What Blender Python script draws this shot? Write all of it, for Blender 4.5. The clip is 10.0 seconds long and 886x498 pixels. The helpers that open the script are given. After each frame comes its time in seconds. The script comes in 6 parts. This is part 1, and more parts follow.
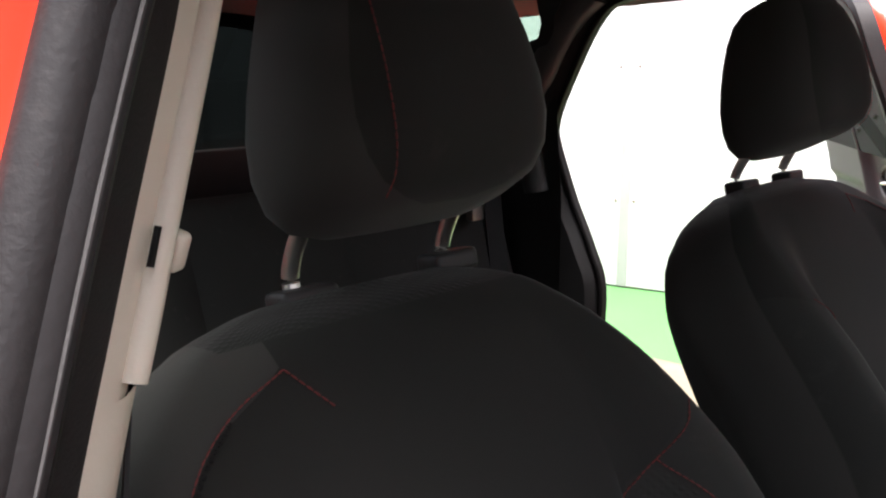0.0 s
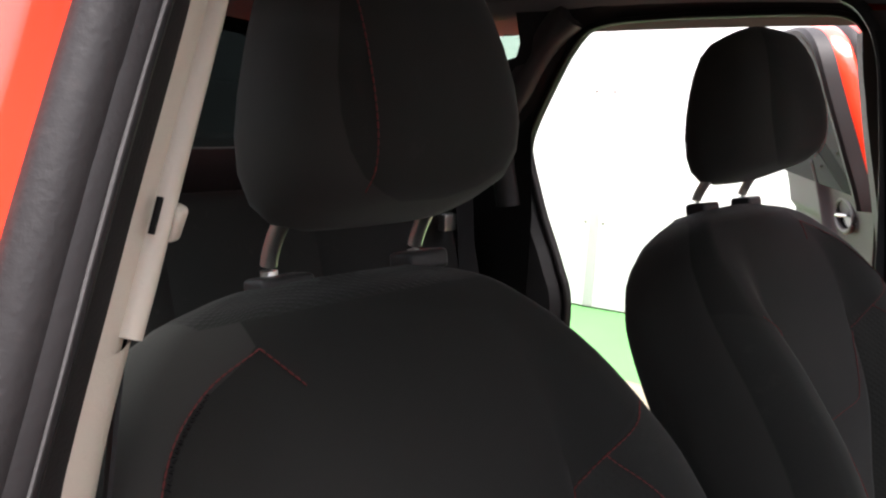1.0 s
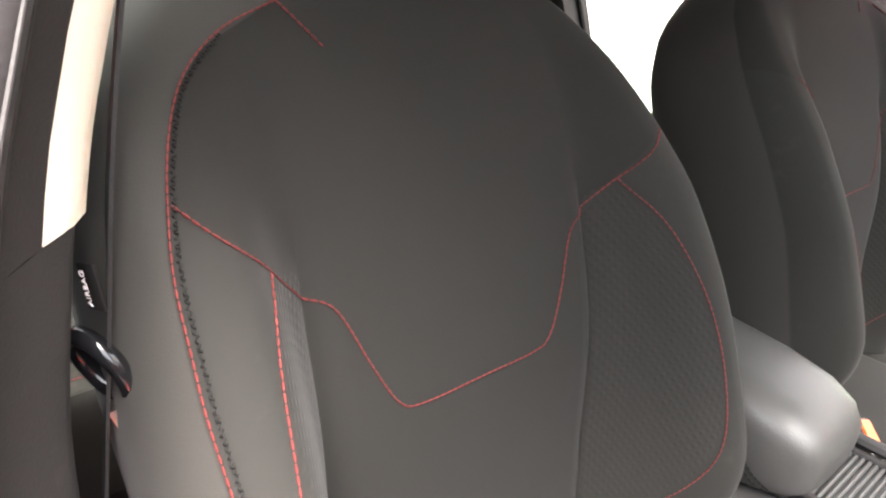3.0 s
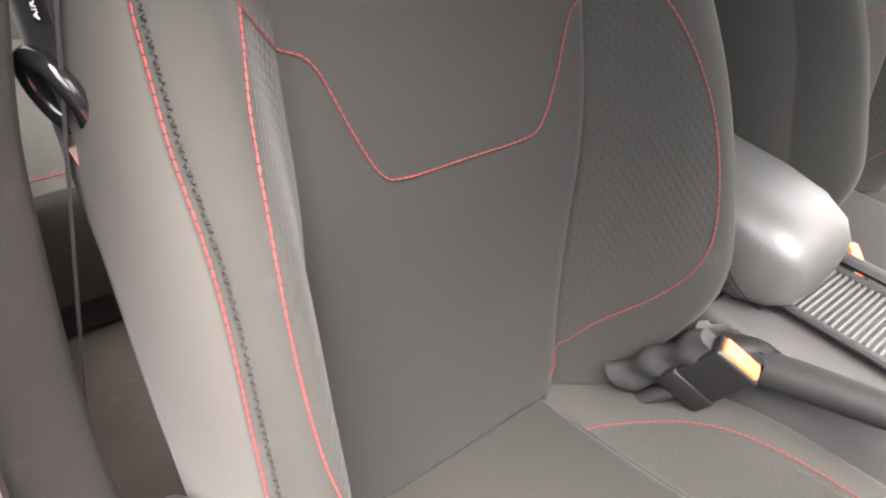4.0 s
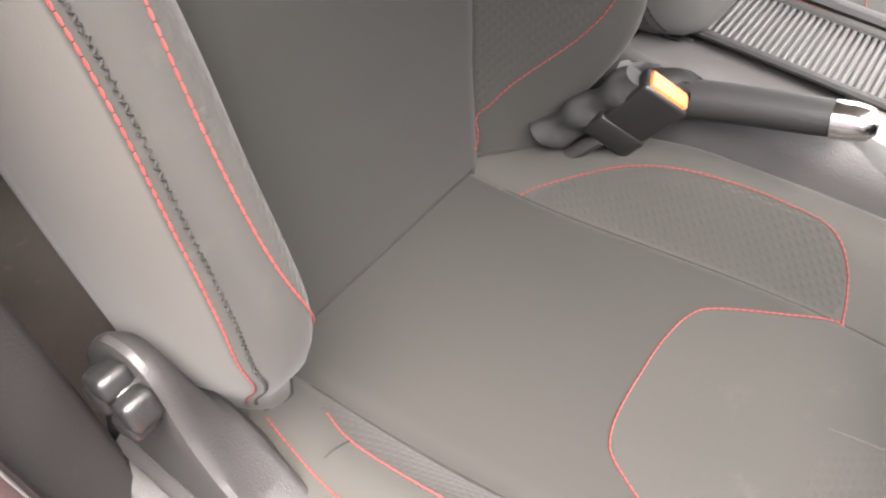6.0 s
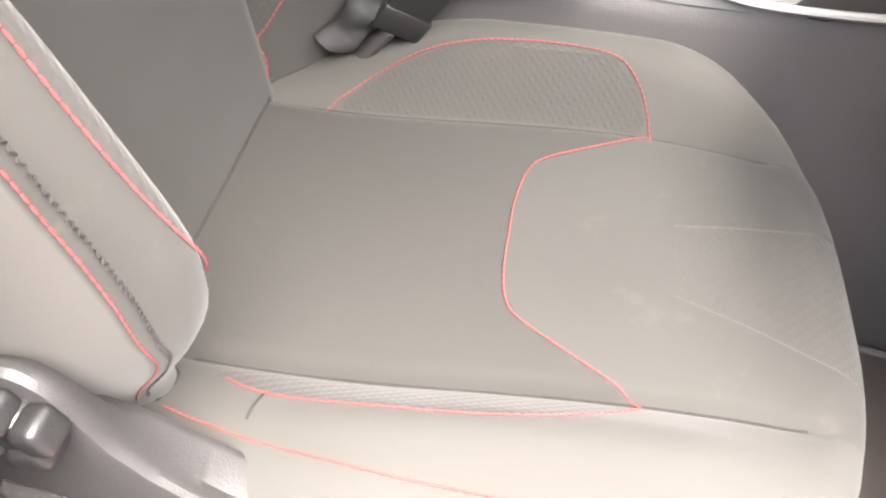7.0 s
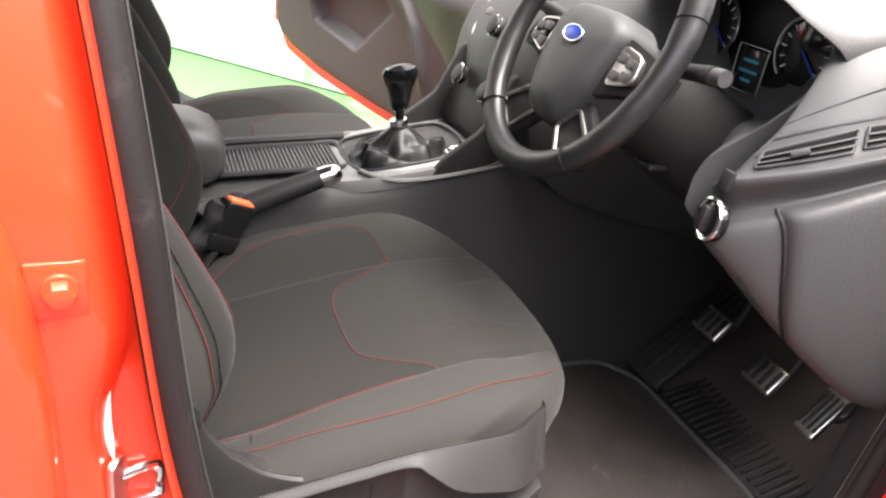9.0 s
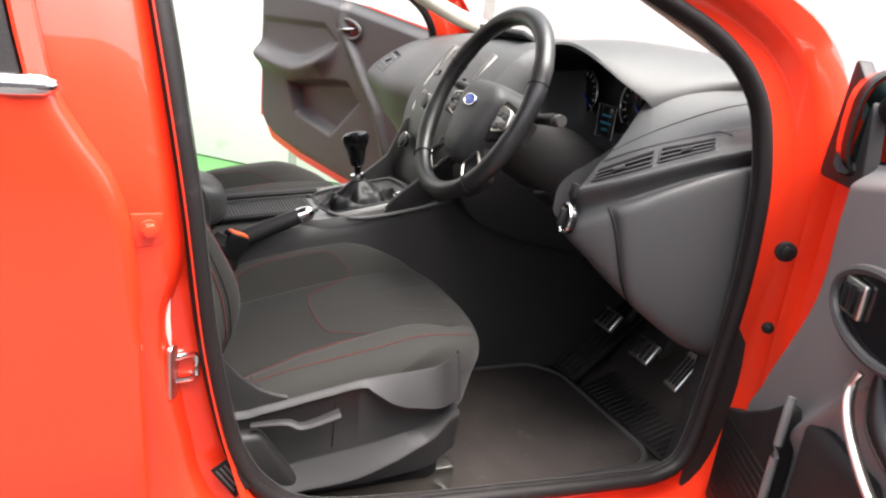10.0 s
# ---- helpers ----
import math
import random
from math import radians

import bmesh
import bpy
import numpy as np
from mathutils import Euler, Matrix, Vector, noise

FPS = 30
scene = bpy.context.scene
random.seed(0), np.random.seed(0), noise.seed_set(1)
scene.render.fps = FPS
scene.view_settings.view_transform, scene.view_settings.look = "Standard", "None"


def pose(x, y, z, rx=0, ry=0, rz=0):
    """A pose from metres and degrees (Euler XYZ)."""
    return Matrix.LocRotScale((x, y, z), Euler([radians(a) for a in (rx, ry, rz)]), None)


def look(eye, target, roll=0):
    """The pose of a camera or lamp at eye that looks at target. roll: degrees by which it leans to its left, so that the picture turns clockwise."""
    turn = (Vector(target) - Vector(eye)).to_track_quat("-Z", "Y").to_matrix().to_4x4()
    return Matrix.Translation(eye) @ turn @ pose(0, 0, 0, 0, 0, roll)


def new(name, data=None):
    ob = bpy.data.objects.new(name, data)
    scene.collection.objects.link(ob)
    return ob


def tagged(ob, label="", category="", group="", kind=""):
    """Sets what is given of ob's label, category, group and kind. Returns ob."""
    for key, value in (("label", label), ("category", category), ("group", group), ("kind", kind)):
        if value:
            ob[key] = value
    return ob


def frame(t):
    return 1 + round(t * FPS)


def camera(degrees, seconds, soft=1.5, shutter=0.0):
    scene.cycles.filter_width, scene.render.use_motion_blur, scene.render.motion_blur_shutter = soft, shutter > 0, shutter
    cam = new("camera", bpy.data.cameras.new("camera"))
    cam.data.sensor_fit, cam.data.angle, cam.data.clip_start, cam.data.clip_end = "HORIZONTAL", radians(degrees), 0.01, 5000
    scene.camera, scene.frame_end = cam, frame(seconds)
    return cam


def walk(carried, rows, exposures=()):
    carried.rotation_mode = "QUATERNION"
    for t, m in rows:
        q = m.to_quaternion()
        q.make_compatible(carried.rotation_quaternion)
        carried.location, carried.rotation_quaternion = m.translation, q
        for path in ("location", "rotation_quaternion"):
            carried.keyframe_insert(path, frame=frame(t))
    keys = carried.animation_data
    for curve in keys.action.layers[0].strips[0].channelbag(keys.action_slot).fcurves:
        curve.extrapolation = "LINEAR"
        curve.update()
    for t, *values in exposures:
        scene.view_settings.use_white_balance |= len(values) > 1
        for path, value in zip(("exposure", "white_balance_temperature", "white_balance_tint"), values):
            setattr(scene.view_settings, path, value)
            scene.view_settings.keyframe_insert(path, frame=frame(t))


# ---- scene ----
cam = camera(62.0, 10.0, soft=2.2)
PATH = [
    (0, (0.151, -0.702, 1.279), (-1.287, 0.614, 0.833), -0.6),
    (0.5, (0.166, -0.715, 1.272), (-1.22, 0.673, 0.884), 2.7),
    (1, (0.176, -0.727, 1.273), (-1.214, 0.653, 0.867), 2.8),
    (1.5, (0.173, -0.735, 1.252), (-1.187, 0.624, 0.701), 4.2),
    (2, (0.166, -0.736, 1.224), (-1.124, 0.59, 0.463), 6.9),
    (2.2, (0.165, -0.736, 1.217), (-1.104, 0.586, 0.415), 7.8),
    (3.3, (0.185, -0.729, 1.184), (-1.004, 0.517, 0.168), 9.8),
    (3.5, (0.188, -0.728, 1.172), (-0.96, 0.499, 0.088), 10.4),
    (4, (0.2, -0.726, 1.136), (-0.828, 0.453, -0.11), 12.8),
    (4.5, (0.21, -0.721, 1.118), (-0.726, 0.395, -0.253), 12.6),
    (5, (0.193, -0.723, 1.108), (-0.634, 0.387, -0.336), 14.5),
    (6.5, (0.165, -0.73, 1.053), (-0.124, 0.481, -0.513), 13.9),
    (7, (0.134, -0.762, 1.037), (0.191, 0.514, -0.502), 16.9),
    (7.5, (0.13, -0.813, 1.037), (0.343, 0.599, -0.364), 15.4),
    (8, (0.112, -0.914, 1.068), (0.477, 0.633, -0.146), 11.2),
    (8.5, (0.053, -1.013, 1.106), (0.575, 0.614, 0.067), 11.4),
    (9, (-0.037, -1.179, 1.145), (0.705, 0.461, 0.275), 9.4),
    (9.5, (-0.074, -1.337, 1.164), (0.693, 0.354, 0.421), 8.9),
    (10, (-0.103, -1.579, 1.171), (0.673, 0.151, 0.535), 6.5),
]
EXPOSURES = [(0, 2.6, 6450, 16), (1.0, 2.65, 6450, 16), (1.3, 2.75, 6450, 16), (1.6, 3.2, 6500, 16), (2.2, 4.05, 6700, 14), (3.3, 4.5, 6800, 14), (4.0, 4.9, 6800, 15), (5.0, 4.9, 6800, 16), (6.5, 4.55, 6800, 15), (7.0, 5.1, 6800, 15), (7.5, 4.95, 6800, 15), (8.0, 4.45, 6800, 15), (8.5, 4.15, 6750, 15), (9.0, 3.2, 6700, 15), (9.5, 2.85, 6600, 14), (10, 2.55, 6600, 13)]
walk(cam, [(t, look(eye, target, roll)) for t, eye, target, roll in PATH], EXPOSURES)

# ---- light ----
world = bpy.data.worlds.new("overcast")
scene.world = world
world.use_nodes = True
wn = world.node_tree.nodes
sky = wn.new("ShaderNodeTexSky")
sky.sky_type = 'NISHITA'
sky.sun_disc = False
sky.sun_elevation = radians(75)
sky.sun_rotation = radians(146)
sky.air_density, sky.dust_density, sky.ozone_density = 1.0, 4.0, 1.0
wn["Background"].inputs[1].default_value = 0.15
grey = wn.new("ShaderNodeHueSaturation")
grey.inputs["Saturation"].default_value = 0.35
world.node_tree.links.new(sky.outputs[0], grey.inputs["Color"])
world.node_tree.links.new(grey.outputs[0], wn["Background"].inputs[0])
sun_data = bpy.data.lights.new("sun", 'SUN')
sun_data.energy, sun_data.angle, sun_data.color = 2.3, radians(60), (1.0, 0.965, 0.91)
sun = new("sun", sun_data)
sun.matrix_basis = look((0.4, -0.60, 2.8), (0, 0, 0))

# ---- materials ----
def knit_height(n, l):
    """Rows of small raised pads, staggered like a honeycomb, 10 mm apart along the cloth."""
    def op(kind, a, b=None):
        m = n.new("ShaderNodeMath")
        m.operation = kind
        for i, v in enumerate((a, b)):
            if v is None:
                continue
            if isinstance(v, (int, float)):
                m.inputs[i].default_value = v
            else:
                l.new(v, m.inputs[i])
        return m.outputs[0]
    way = []
    for key in ("across", "along"):
        at = n.new("ShaderNodeAttribute")
        at.attribute_name = key
        way.append(op('SINE', op('MULTIPLY', at.outputs["Fac"], 2 * math.pi / 0.0105)))
    p = op('MULTIPLY', way[0], way[1])
    return op('POWER', op('MAXIMUM', p, 0.0), 0.7)


def mat(name, color, rough=0.6, metal=0.0, bump=0.0, scale=200.0, var=0.12, vscale=6.0, kind="noise", coat=0.0, spec=0.5, dirt=None, zones=None, sheen=0.0):
    m = bpy.data.materials.new(name)
    m.use_nodes = True
    nt = m.node_tree
    n, l = nt.nodes, nt.links
    b = n["Principled BSDF"]
    b.inputs["Roughness"].default_value = rough
    b.inputs["Metallic"].default_value = metal
    b.inputs["Coat Weight"].default_value = coat
    b.inputs["Coat Roughness"].default_value = 0.04
    b.inputs["Specular IOR Level"].default_value = spec
    b.inputs["Sheen Weight"].default_value = sheen
    b.inputs["Sheen Roughness"].default_value = 0.45
    tc = n.new("ShaderNodeTexCoord")
    big = n.new("ShaderNodeTexNoise")
    big.inputs["Scale"].default_value = vscale
    big.inputs["Detail"].default_value = 6
    l.new(tc.outputs["Object"], big.inputs["Vector"])
    mix = n.new("ShaderNodeMix")
    mix.data_type = 'RGBA'
    mix.inputs["A"].default_value = (*[c * (1 - var) for c in color], 1)
    mix.inputs["B"].default_value = (*[min(1, c * (1 + var)) for c in color], 1)
    l.new(big.outputs["Fac"], mix.inputs["Factor"])
    out = mix.outputs["Result"]
    if dirt:
        d = n.new("ShaderNodeTexNoise")
        d.inputs["Scale"].default_value = dirt[1]
        d.inputs["Detail"].default_value = 8
        d.inputs["Roughness"].default_value = 0.7
        l.new(tc.outputs["Object"], d.inputs["Vector"])
        r = n.new("ShaderNodeMapRange")
        r.inputs[1].default_value, r.inputs[2].default_value = dirt[2], dirt[3]
        l.new(d.outputs["Fac"], r.inputs[0])
        dm = n.new("ShaderNodeMix")
        dm.data_type = 'RGBA'
        l.new(r.outputs[0], dm.inputs["Factor"])
        l.new(out, dm.inputs["A"])
        dm.inputs["B"].default_value = (*dirt[0], 1)
        out = dm.outputs["Result"]
    masks = {}
    for key in zones or ():
        if zones:
            at = n.new("ShaderNodeAttribute")
            at.attribute_name = key
            cut = n.new("ShaderNodeMapRange")
            cut.inputs[1].default_value, cut.inputs[2].default_value = 0.0004, 0.0014
            l.new(at.outputs["Fac"], cut.inputs[0])
            masks[key] = cut.outputs[0]
            zm = n.new("ShaderNodeMix")
            zm.data_type = 'RGBA'
            l.new(cut.outputs[0], zm.inputs["Factor"])
            l.new(out, zm.inputs["A"])
            tint = n.new("ShaderNodeMix")
            tint.data_type = 'RGBA'
            tint.inputs["A"].default_value = (*[c * 0.86 for c in zones[key]], 1)
            tint.inputs["B"].default_value = (*[c * 1.14 for c in zones[key]], 1)
            l.new(big.outputs["Fac"], tint.inputs["Factor"])
            l.new(tint.outputs["Result"], zm.inputs["B"])
            out = zm.outputs["Result"]
    l.new(out, b.inputs["Base Color"])
    rr = n.new("ShaderNodeMapRange")
    rr.inputs[3].default_value, rr.inputs[4].default_value = max(0.02, rough * 0.85), min(1, rough * 1.15)
    l.new(big.outputs["Fac"], rr.inputs[0])
    l.new(rr.outputs[0], b.inputs["Roughness"])
    if bump:
        if kind == "voronoi":
            t = n.new("ShaderNodeTexVoronoi")
            src = t.outputs["Distance"]
        else:
            t = n.new("ShaderNodeTexNoise")
            t.inputs["Detail"].default_value = 3
            src = t.outputs["Fac"]
        t.inputs["Scale"].default_value = scale
        l.new(tc.outputs["Object"], t.inputs["Vector"])
        if zones:
            hm = n.new("ShaderNodeMix")
            l.new(masks["weave"], hm.inputs["Factor"])
            low_ = n.new("ShaderNodeMath")
            low_.operation = 'MULTIPLY'
            l.new(src, low_.inputs[0])
            low_.inputs[1].default_value = 0.35
            l.new(low_.outputs[0], hm.inputs["A"])
            l.new(knit_height(n, l), hm.inputs["B"])
            src = hm.outputs["Result"]
        bp = n.new("ShaderNodeBump")
        bp.inputs["Strength"].default_value = min(1, bump)
        bp.inputs["Distance"].default_value = 0.0006 if zones else 0.001
        l.new(src, bp.inputs["Height"])
        l.new(bp.outputs["Normal"], b.inputs["Normal"])
    return m


def glass(name, color, rough=0.0):
    m = bpy.data.materials.new(name)
    m.use_nodes = True
    n, l = m.node_tree.nodes, m.node_tree.links
    n.remove(n["Principled BSDF"])
    tr = n.new("ShaderNodeBsdfTransparent")
    tr.inputs[0].default_value = (*color, 1)
    gl = n.new("ShaderNodeBsdfGlossy")
    gl.inputs["Roughness"].default_value = rough
    mx = n.new("ShaderNodeMixShader")
    mx.inputs[0].default_value = 0.06
    l.new(tr.outputs[0], mx.inputs[1])
    l.new(gl.outputs[0], mx.inputs[2])
    l.new(mx.outputs[0], n["Material Output"].inputs[0])
    return m


M_FABRIC = mat("seat_fabric", (0.024, 0.023, 0.0215), 0.92, bump=0.5, scale=900, var=0.16, vscale=7, spec=0.25, dirt=((0.06, 0.055, 0.048), 30, 0.6, 0.85))
# Woven and side cloth; middle, rim and flank tones also carry painted light.
M_SEAT = mat("zoned_seat_cloth", (0.0160, 0.0156, 0.0140), 0.92, bump=0.6, scale=900, var=0.22, vscale=8, spec=0.2, dirt=((0.030, 0.028, 0.025), 22, 0.58, 0.9), zones={"middle": (0.0125, 0.0121, 0.0108), "rim": (0.0205, 0.0200, 0.0180), "flank": (0.031, 0.0296, 0.0267), "weave": (0.0168, 0.0163, 0.0146)}, sheen=0.05)
M_THREAD = mat("red_thread", (0.118, 0.0235, 0.0220), 0.75, spec=0.2, bump=0.3, scale=900, var=0.2, vscale=60)
# Dark thread; also colours the shade lines drawn into the seat folds.
M_SEAM_SHADE = mat("dark_thread_and_shade", (0.0135, 0.0130, 0.0125), 0.9, spec=0.08, var=0.3, vscale=80)
M_CONSOLE = mat("console_side_plastic", (0.034, 0.0325, 0.032), 0.6, bump=0.4, scale=500, var=0.14, vscale=7)
M_PLASTIC = mat("black_plastic", (0.0175, 0.0168, 0.0168), 0.52, spec=0.32, bump=0.35, scale=700, var=0.14, vscale=9, dirt=((0.06, 0.055, 0.05), 14, 0.62, 0.85))
M_DASH = mat("dash_soft_plastic", (0.046, 0.0465, 0.047), 0.50, spec=0.4, bump=0.5, scale=520, var=0.12, vscale=5)
M_GLOSS = mat("gloss_black", (0.008, 0.008, 0.009), 0.12, var=0.1, vscale=20)
M_TRIM = mat("grey_trim_plastic", (0.062, 0.060, 0.059), 0.42, bump=0.3, scale=600, var=0.1, vscale=7)
M_MATTE = mat("dark_pillar_cloth", (0.021, 0.0195, 0.019), 0.85, spec=0.2, bump=0.4, scale=500, var=0.18, vscale=9, dirt=((0.05, 0.045, 0.04), 18, 0.62, 0.85))
# Paler copy of the trim plastic; the light on the driver's door is painted in.
M_DOOR_LIT = mat("door_trim_plastic_lit", (0.135, 0.132, 0.131), 0.5, bump=0.4, scale=520, var=0.1, vscale=6)
M_CREAM = mat("cream_pillar_trim", (0.62, 0.56, 0.46), 0.55, bump=0.25, scale=400, var=0.06, vscale=8, dirt=((0.33, 0.25, 0.17), 9, 0.62, 0.8))
M_HEADLINE = mat("grey_headlining", (0.20, 0.195, 0.19), 0.95, bump=0.4, scale=900, var=0.06, vscale=10)
M_RUBBER = mat("rubber_seal", (0.0115, 0.0100, 0.0100), 0.55, spec=0.22, bump=0.3, scale=300, var=0.25, vscale=12, dirt=((0.038, 0.032, 0.030), 26, 0.58, 0.8))
M_RED = mat("red_car_paint", (0.74, 0.036, 0.010), 0.40, var=0.04, vscale=4, coat=1.0, spec=0.3, dirt=((0.62, 0.06, 0.03), 18, 0.64, 0.85))
M_CHROME = mat("chrome", (0.80, 0.80, 0.80), 0.14, metal=1.0, var=0.05, vscale=20)
M_STEEL = mat("satin_steel", (0.58, 0.57, 0.53), 0.32, metal=1.0, bump=0.1, scale=300, var=0.1, vscale=20)
M_LEATHER = mat("black_leather", (0.014, 0.014, 0.014), 0.55, spec=0.3, bump=0.35, scale=600, var=0.12, vscale=8)
M_RIM = mat("polished_leather", (0.016, 0.016, 0.016), 0.36, spec=0.5, bump=0.25, scale=600, var=0.15, vscale=12)
M_ARM = mat("armrest_leather", (0.046, 0.046, 0.044), 0.42, spec=0.5, bump=0.3, scale=500, var=0.12, vscale=8)
M_CARPET = mat("dark_carpet", (0.034, 0.029, 0.027), 0.98, bump=1.0, scale=420, var=0.35, vscale=14, spec=0.1, dirt=((0.075, 0.066, 0.056), 26, 0.6, 0.82))
M_ORANGE = mat("orange_release_button", (0.85, 0.13, 0.035), 0.4, var=0.06, vscale=30)
M_BELT = mat("belt_webbing", (0.012, 0.012, 0.012), 0.7, spec=0.3, bump=0.5, scale=650, var=0.1, vscale=30)
M_TURF = mat("turf_and_sand", (0.052, 0.165, 0.045), 0.95, bump=1.0, scale=90, var=0.25, vscale=3, dirt=((0.42, 0.36, 0.24), 1.3, 0.58, 0.7))
M_CONCRETE = mat("sandy_concrete", (0.136, 0.117, 0.078), 0.9, bump=0.8, scale=60, var=0.2, vscale=1.5, dirt=((0.15, 0.13, 0.10), 3.0, 0.5, 0.75))
M_UNSEEN_TARMAC = mat("tarmac", (0.052, 0.051, 0.050), 0.85, bump=0.9, scale=110, var=0.25, vscale=1.2, dirt=((0.085, 0.08, 0.07), 4.0, 0.55, 0.8))
M_UNSEEN_WALL = mat("grey_render", (0.13, 0.127, 0.123), 0.9, bump=0.5, scale=50, var=0.12, vscale=1.5, dirt=((0.10, 0.095, 0.09), 2.0, 0.5, 0.8))
M_WALL = mat("white_painted_panel", (0.62, 0.62, 0.605), 0.5, bump=0.15, scale=40, var=0.03, vscale=2, dirt=((0.36, 0.34, 0.31), 2.5, 0.62, 0.85))
M_GLASS = glass("clear_glass", (0.86, 0.90, 0.88))
M_SHEETSEAM = mat("grey_seam_strip", (0.36, 0.36, 0.35), 0.5, bump=0.2, scale=60, var=0.12, vscale=3, dirt=((0.20, 0.18, 0.16), 4, 0.55, 0.8))
M_DUST = mat("dusty_rubber_ridge", (0.034, 0.032, 0.031), 0.8, bump=0.4, scale=400, var=0.4, vscale=40)
M_GREENGLASS = glass("tinted_glass", (0.55, 0.66, 0.60))
M_DARKGLASS = glass("privacy_glass", (0.003, 0.004, 0.004))
M_SCREEN = mat("display_glass", (0.02, 0.022, 0.024), 0.08, var=0.1, vscale=10)
M_MIRROR = mat("tinted_mirror", (0.10, 0.16, 0.16), 0.04, metal=1.0, var=0.05, vscale=10)
M_BLUE = mat("blue_badge", (0.02, 0.05, 0.30), 0.25, var=0.1, vscale=30)
M_WHITE = mat("white_print", (0.75, 0.75, 0.75), 0.5, var=0.03, vscale=30)
M_TRAY = mat("ribbed_tray_plastic", (0.040, 0.040, 0.039), 0.45, bump=0.2, scale=500, var=0.1, vscale=9)
M_GUN = mat("gunmetal_trim", (0.085, 0.085, 0.083), 0.38, bump=0.2, scale=500, var=0.1, vscale=8)
M_SATIN = mat("satin_grey_plastic", (0.13, 0.13, 0.127), 0.36, bump=0.15, scale=500, var=0.08, vscale=9)
M_GAITER = mat("gaiter_leather", (0.009, 0.009, 0.009), 0.45, spec=0.3, bump=0.4, scale=500, var=0.2, vscale=14)
M_BLACK = mat("satin_black_plastic", (0.007, 0.007, 0.007), 0.38, spec=0.35, bump=0.2, scale=500, var=0.15, vscale=20)
M_LIME = mat("pale_backplate", (0.55, 0.56, 0.50), 0.6, var=0.1, vscale=9)


# ---- mesh helpers ----
def part(name, bm, material, parent=None, label="", smooth=True):
    me = bpy.data.meshes.new(name)
    bmesh.ops.recalc_face_normals(bm, faces=bm.faces)
    if smooth:
        for f in bm.faces:
            f.smooth = True
        for e in bm.edges:
            if len(e.link_faces) == 2 and e.calc_face_angle(0) > 0.7:
                e.smooth = False
    bm.to_mesh(me)
    bm.free()
    mats = material if isinstance(material, (list, tuple)) else [material]
    for m in mats:
        me.materials.append(m)
    ob = new(name, me)
    if parent:
        ob.parent = parent
    if label:
        ob["label"] = label
    return ob


def thing(name, label, category, loc=(0, 0, 0), group="", kind=""):
    ob = new(name)
    ob.empty_display_size = 0.05
    ob.location = loc
    return tagged(ob, label, category, group, kind)


def grid(rows, close_u=False, close_v=False, cap=False):
    bm = bmesh.new()
    vs = [[bm.verts.new(p) for p in r] for r in rows]
    nu, nv = len(rows), len(rows[0])
    for i in range(nu if close_u else nu - 1):
        for j in range(nv if close_v else nv - 1):
            a, b, c, d = vs[i][j], vs[(i + 1) % nu][j], vs[(i + 1) % nu][(j + 1) % nv], vs[i][(j + 1) % nv]
            bm.faces.new((a, b, c, d))
    if cap:
        bm.faces.new(vs[0])
        bm.faces.new(vs[-1])
    return bm


def smooth_path(pts, n=8, closed=False):
    """A Catmull-Rom curve through the points."""
    P = [Vector(p) for p in pts]
    out = []
    k = len(P)
    for i in range(k if closed else k - 1):
        if closed:
            a, b, c, d = P[i - 1], P[i], P[(i + 1) % k], P[(i + 2) % k]
        else:
            b, c = P[i], P[i + 1]
            a = P[i - 1] if i else b * 2 - c
            d = P[i + 2] if i + 2 < k else c * 2 - b
        for s in range(n):
            t = s / n
            out.append(0.5 * ((2 * b) + (c - a) * t + (2 * a - 5 * b + 4 * c - d) * t * t + (3 * b - a - 3 * c + d) * t ** 3))
    if not closed:
        out.append(P[-1])
    return out


def tube(pts, r, sides=8, closed=False, up=(0, 0, 1), flat=1.0, cap=True):
    """A round or flattened bar along the points; r may be a list."""
    P = [Vector(p) for p in pts]
    k = len(P)
    rows = []
    for i, p in enumerate(P):
        if closed:
            d = P[(i + 1) % k] - P[i - 1]
        else:
            d = P[min(i + 1, k - 1)] - P[max(i - 1, 0)]
        d = d.normalized() if d.length > 1e-9 else Vector((1, 0, 0))
        u = Vector(up)
        s = d.cross(u)
        if s.length < 1e-4:
            s = d.cross(Vector((1, 0, 0.01)))
        s.normalize()
        w = s.cross(d).normalized()
        rr = r[i] if isinstance(r, (list, tuple)) else r
        rows.append([p + rr * (math.cos(2 * math.pi * j / sides) * s + flat * math.sin(2 * math.pi * j / sides) * w) for j in range(sides)])
    return grid(rows, close_u=closed, close_v=True, cap=cap and not closed)


def block(x0, x1, y0, y1, z0, z1, bevel=0.004, seg=2):
    bm = bmesh.new()
    bmesh.ops.create_cube(bm, size=1)
    bmesh.ops.scale(bm, vec=(x1 - x0, y1 - y0, z1 - z0), verts=bm.verts)
    bmesh.ops.translate(bm, vec=((x0 + x1) / 2, (y0 + y1) / 2, (z0 + z1) / 2), verts=bm.verts)
    if bevel:
        bmesh.ops.bevel(bm, geom=list(bm.edges), offset=bevel, segments=seg, affect='EDGES', profile=0.5)
    return bm


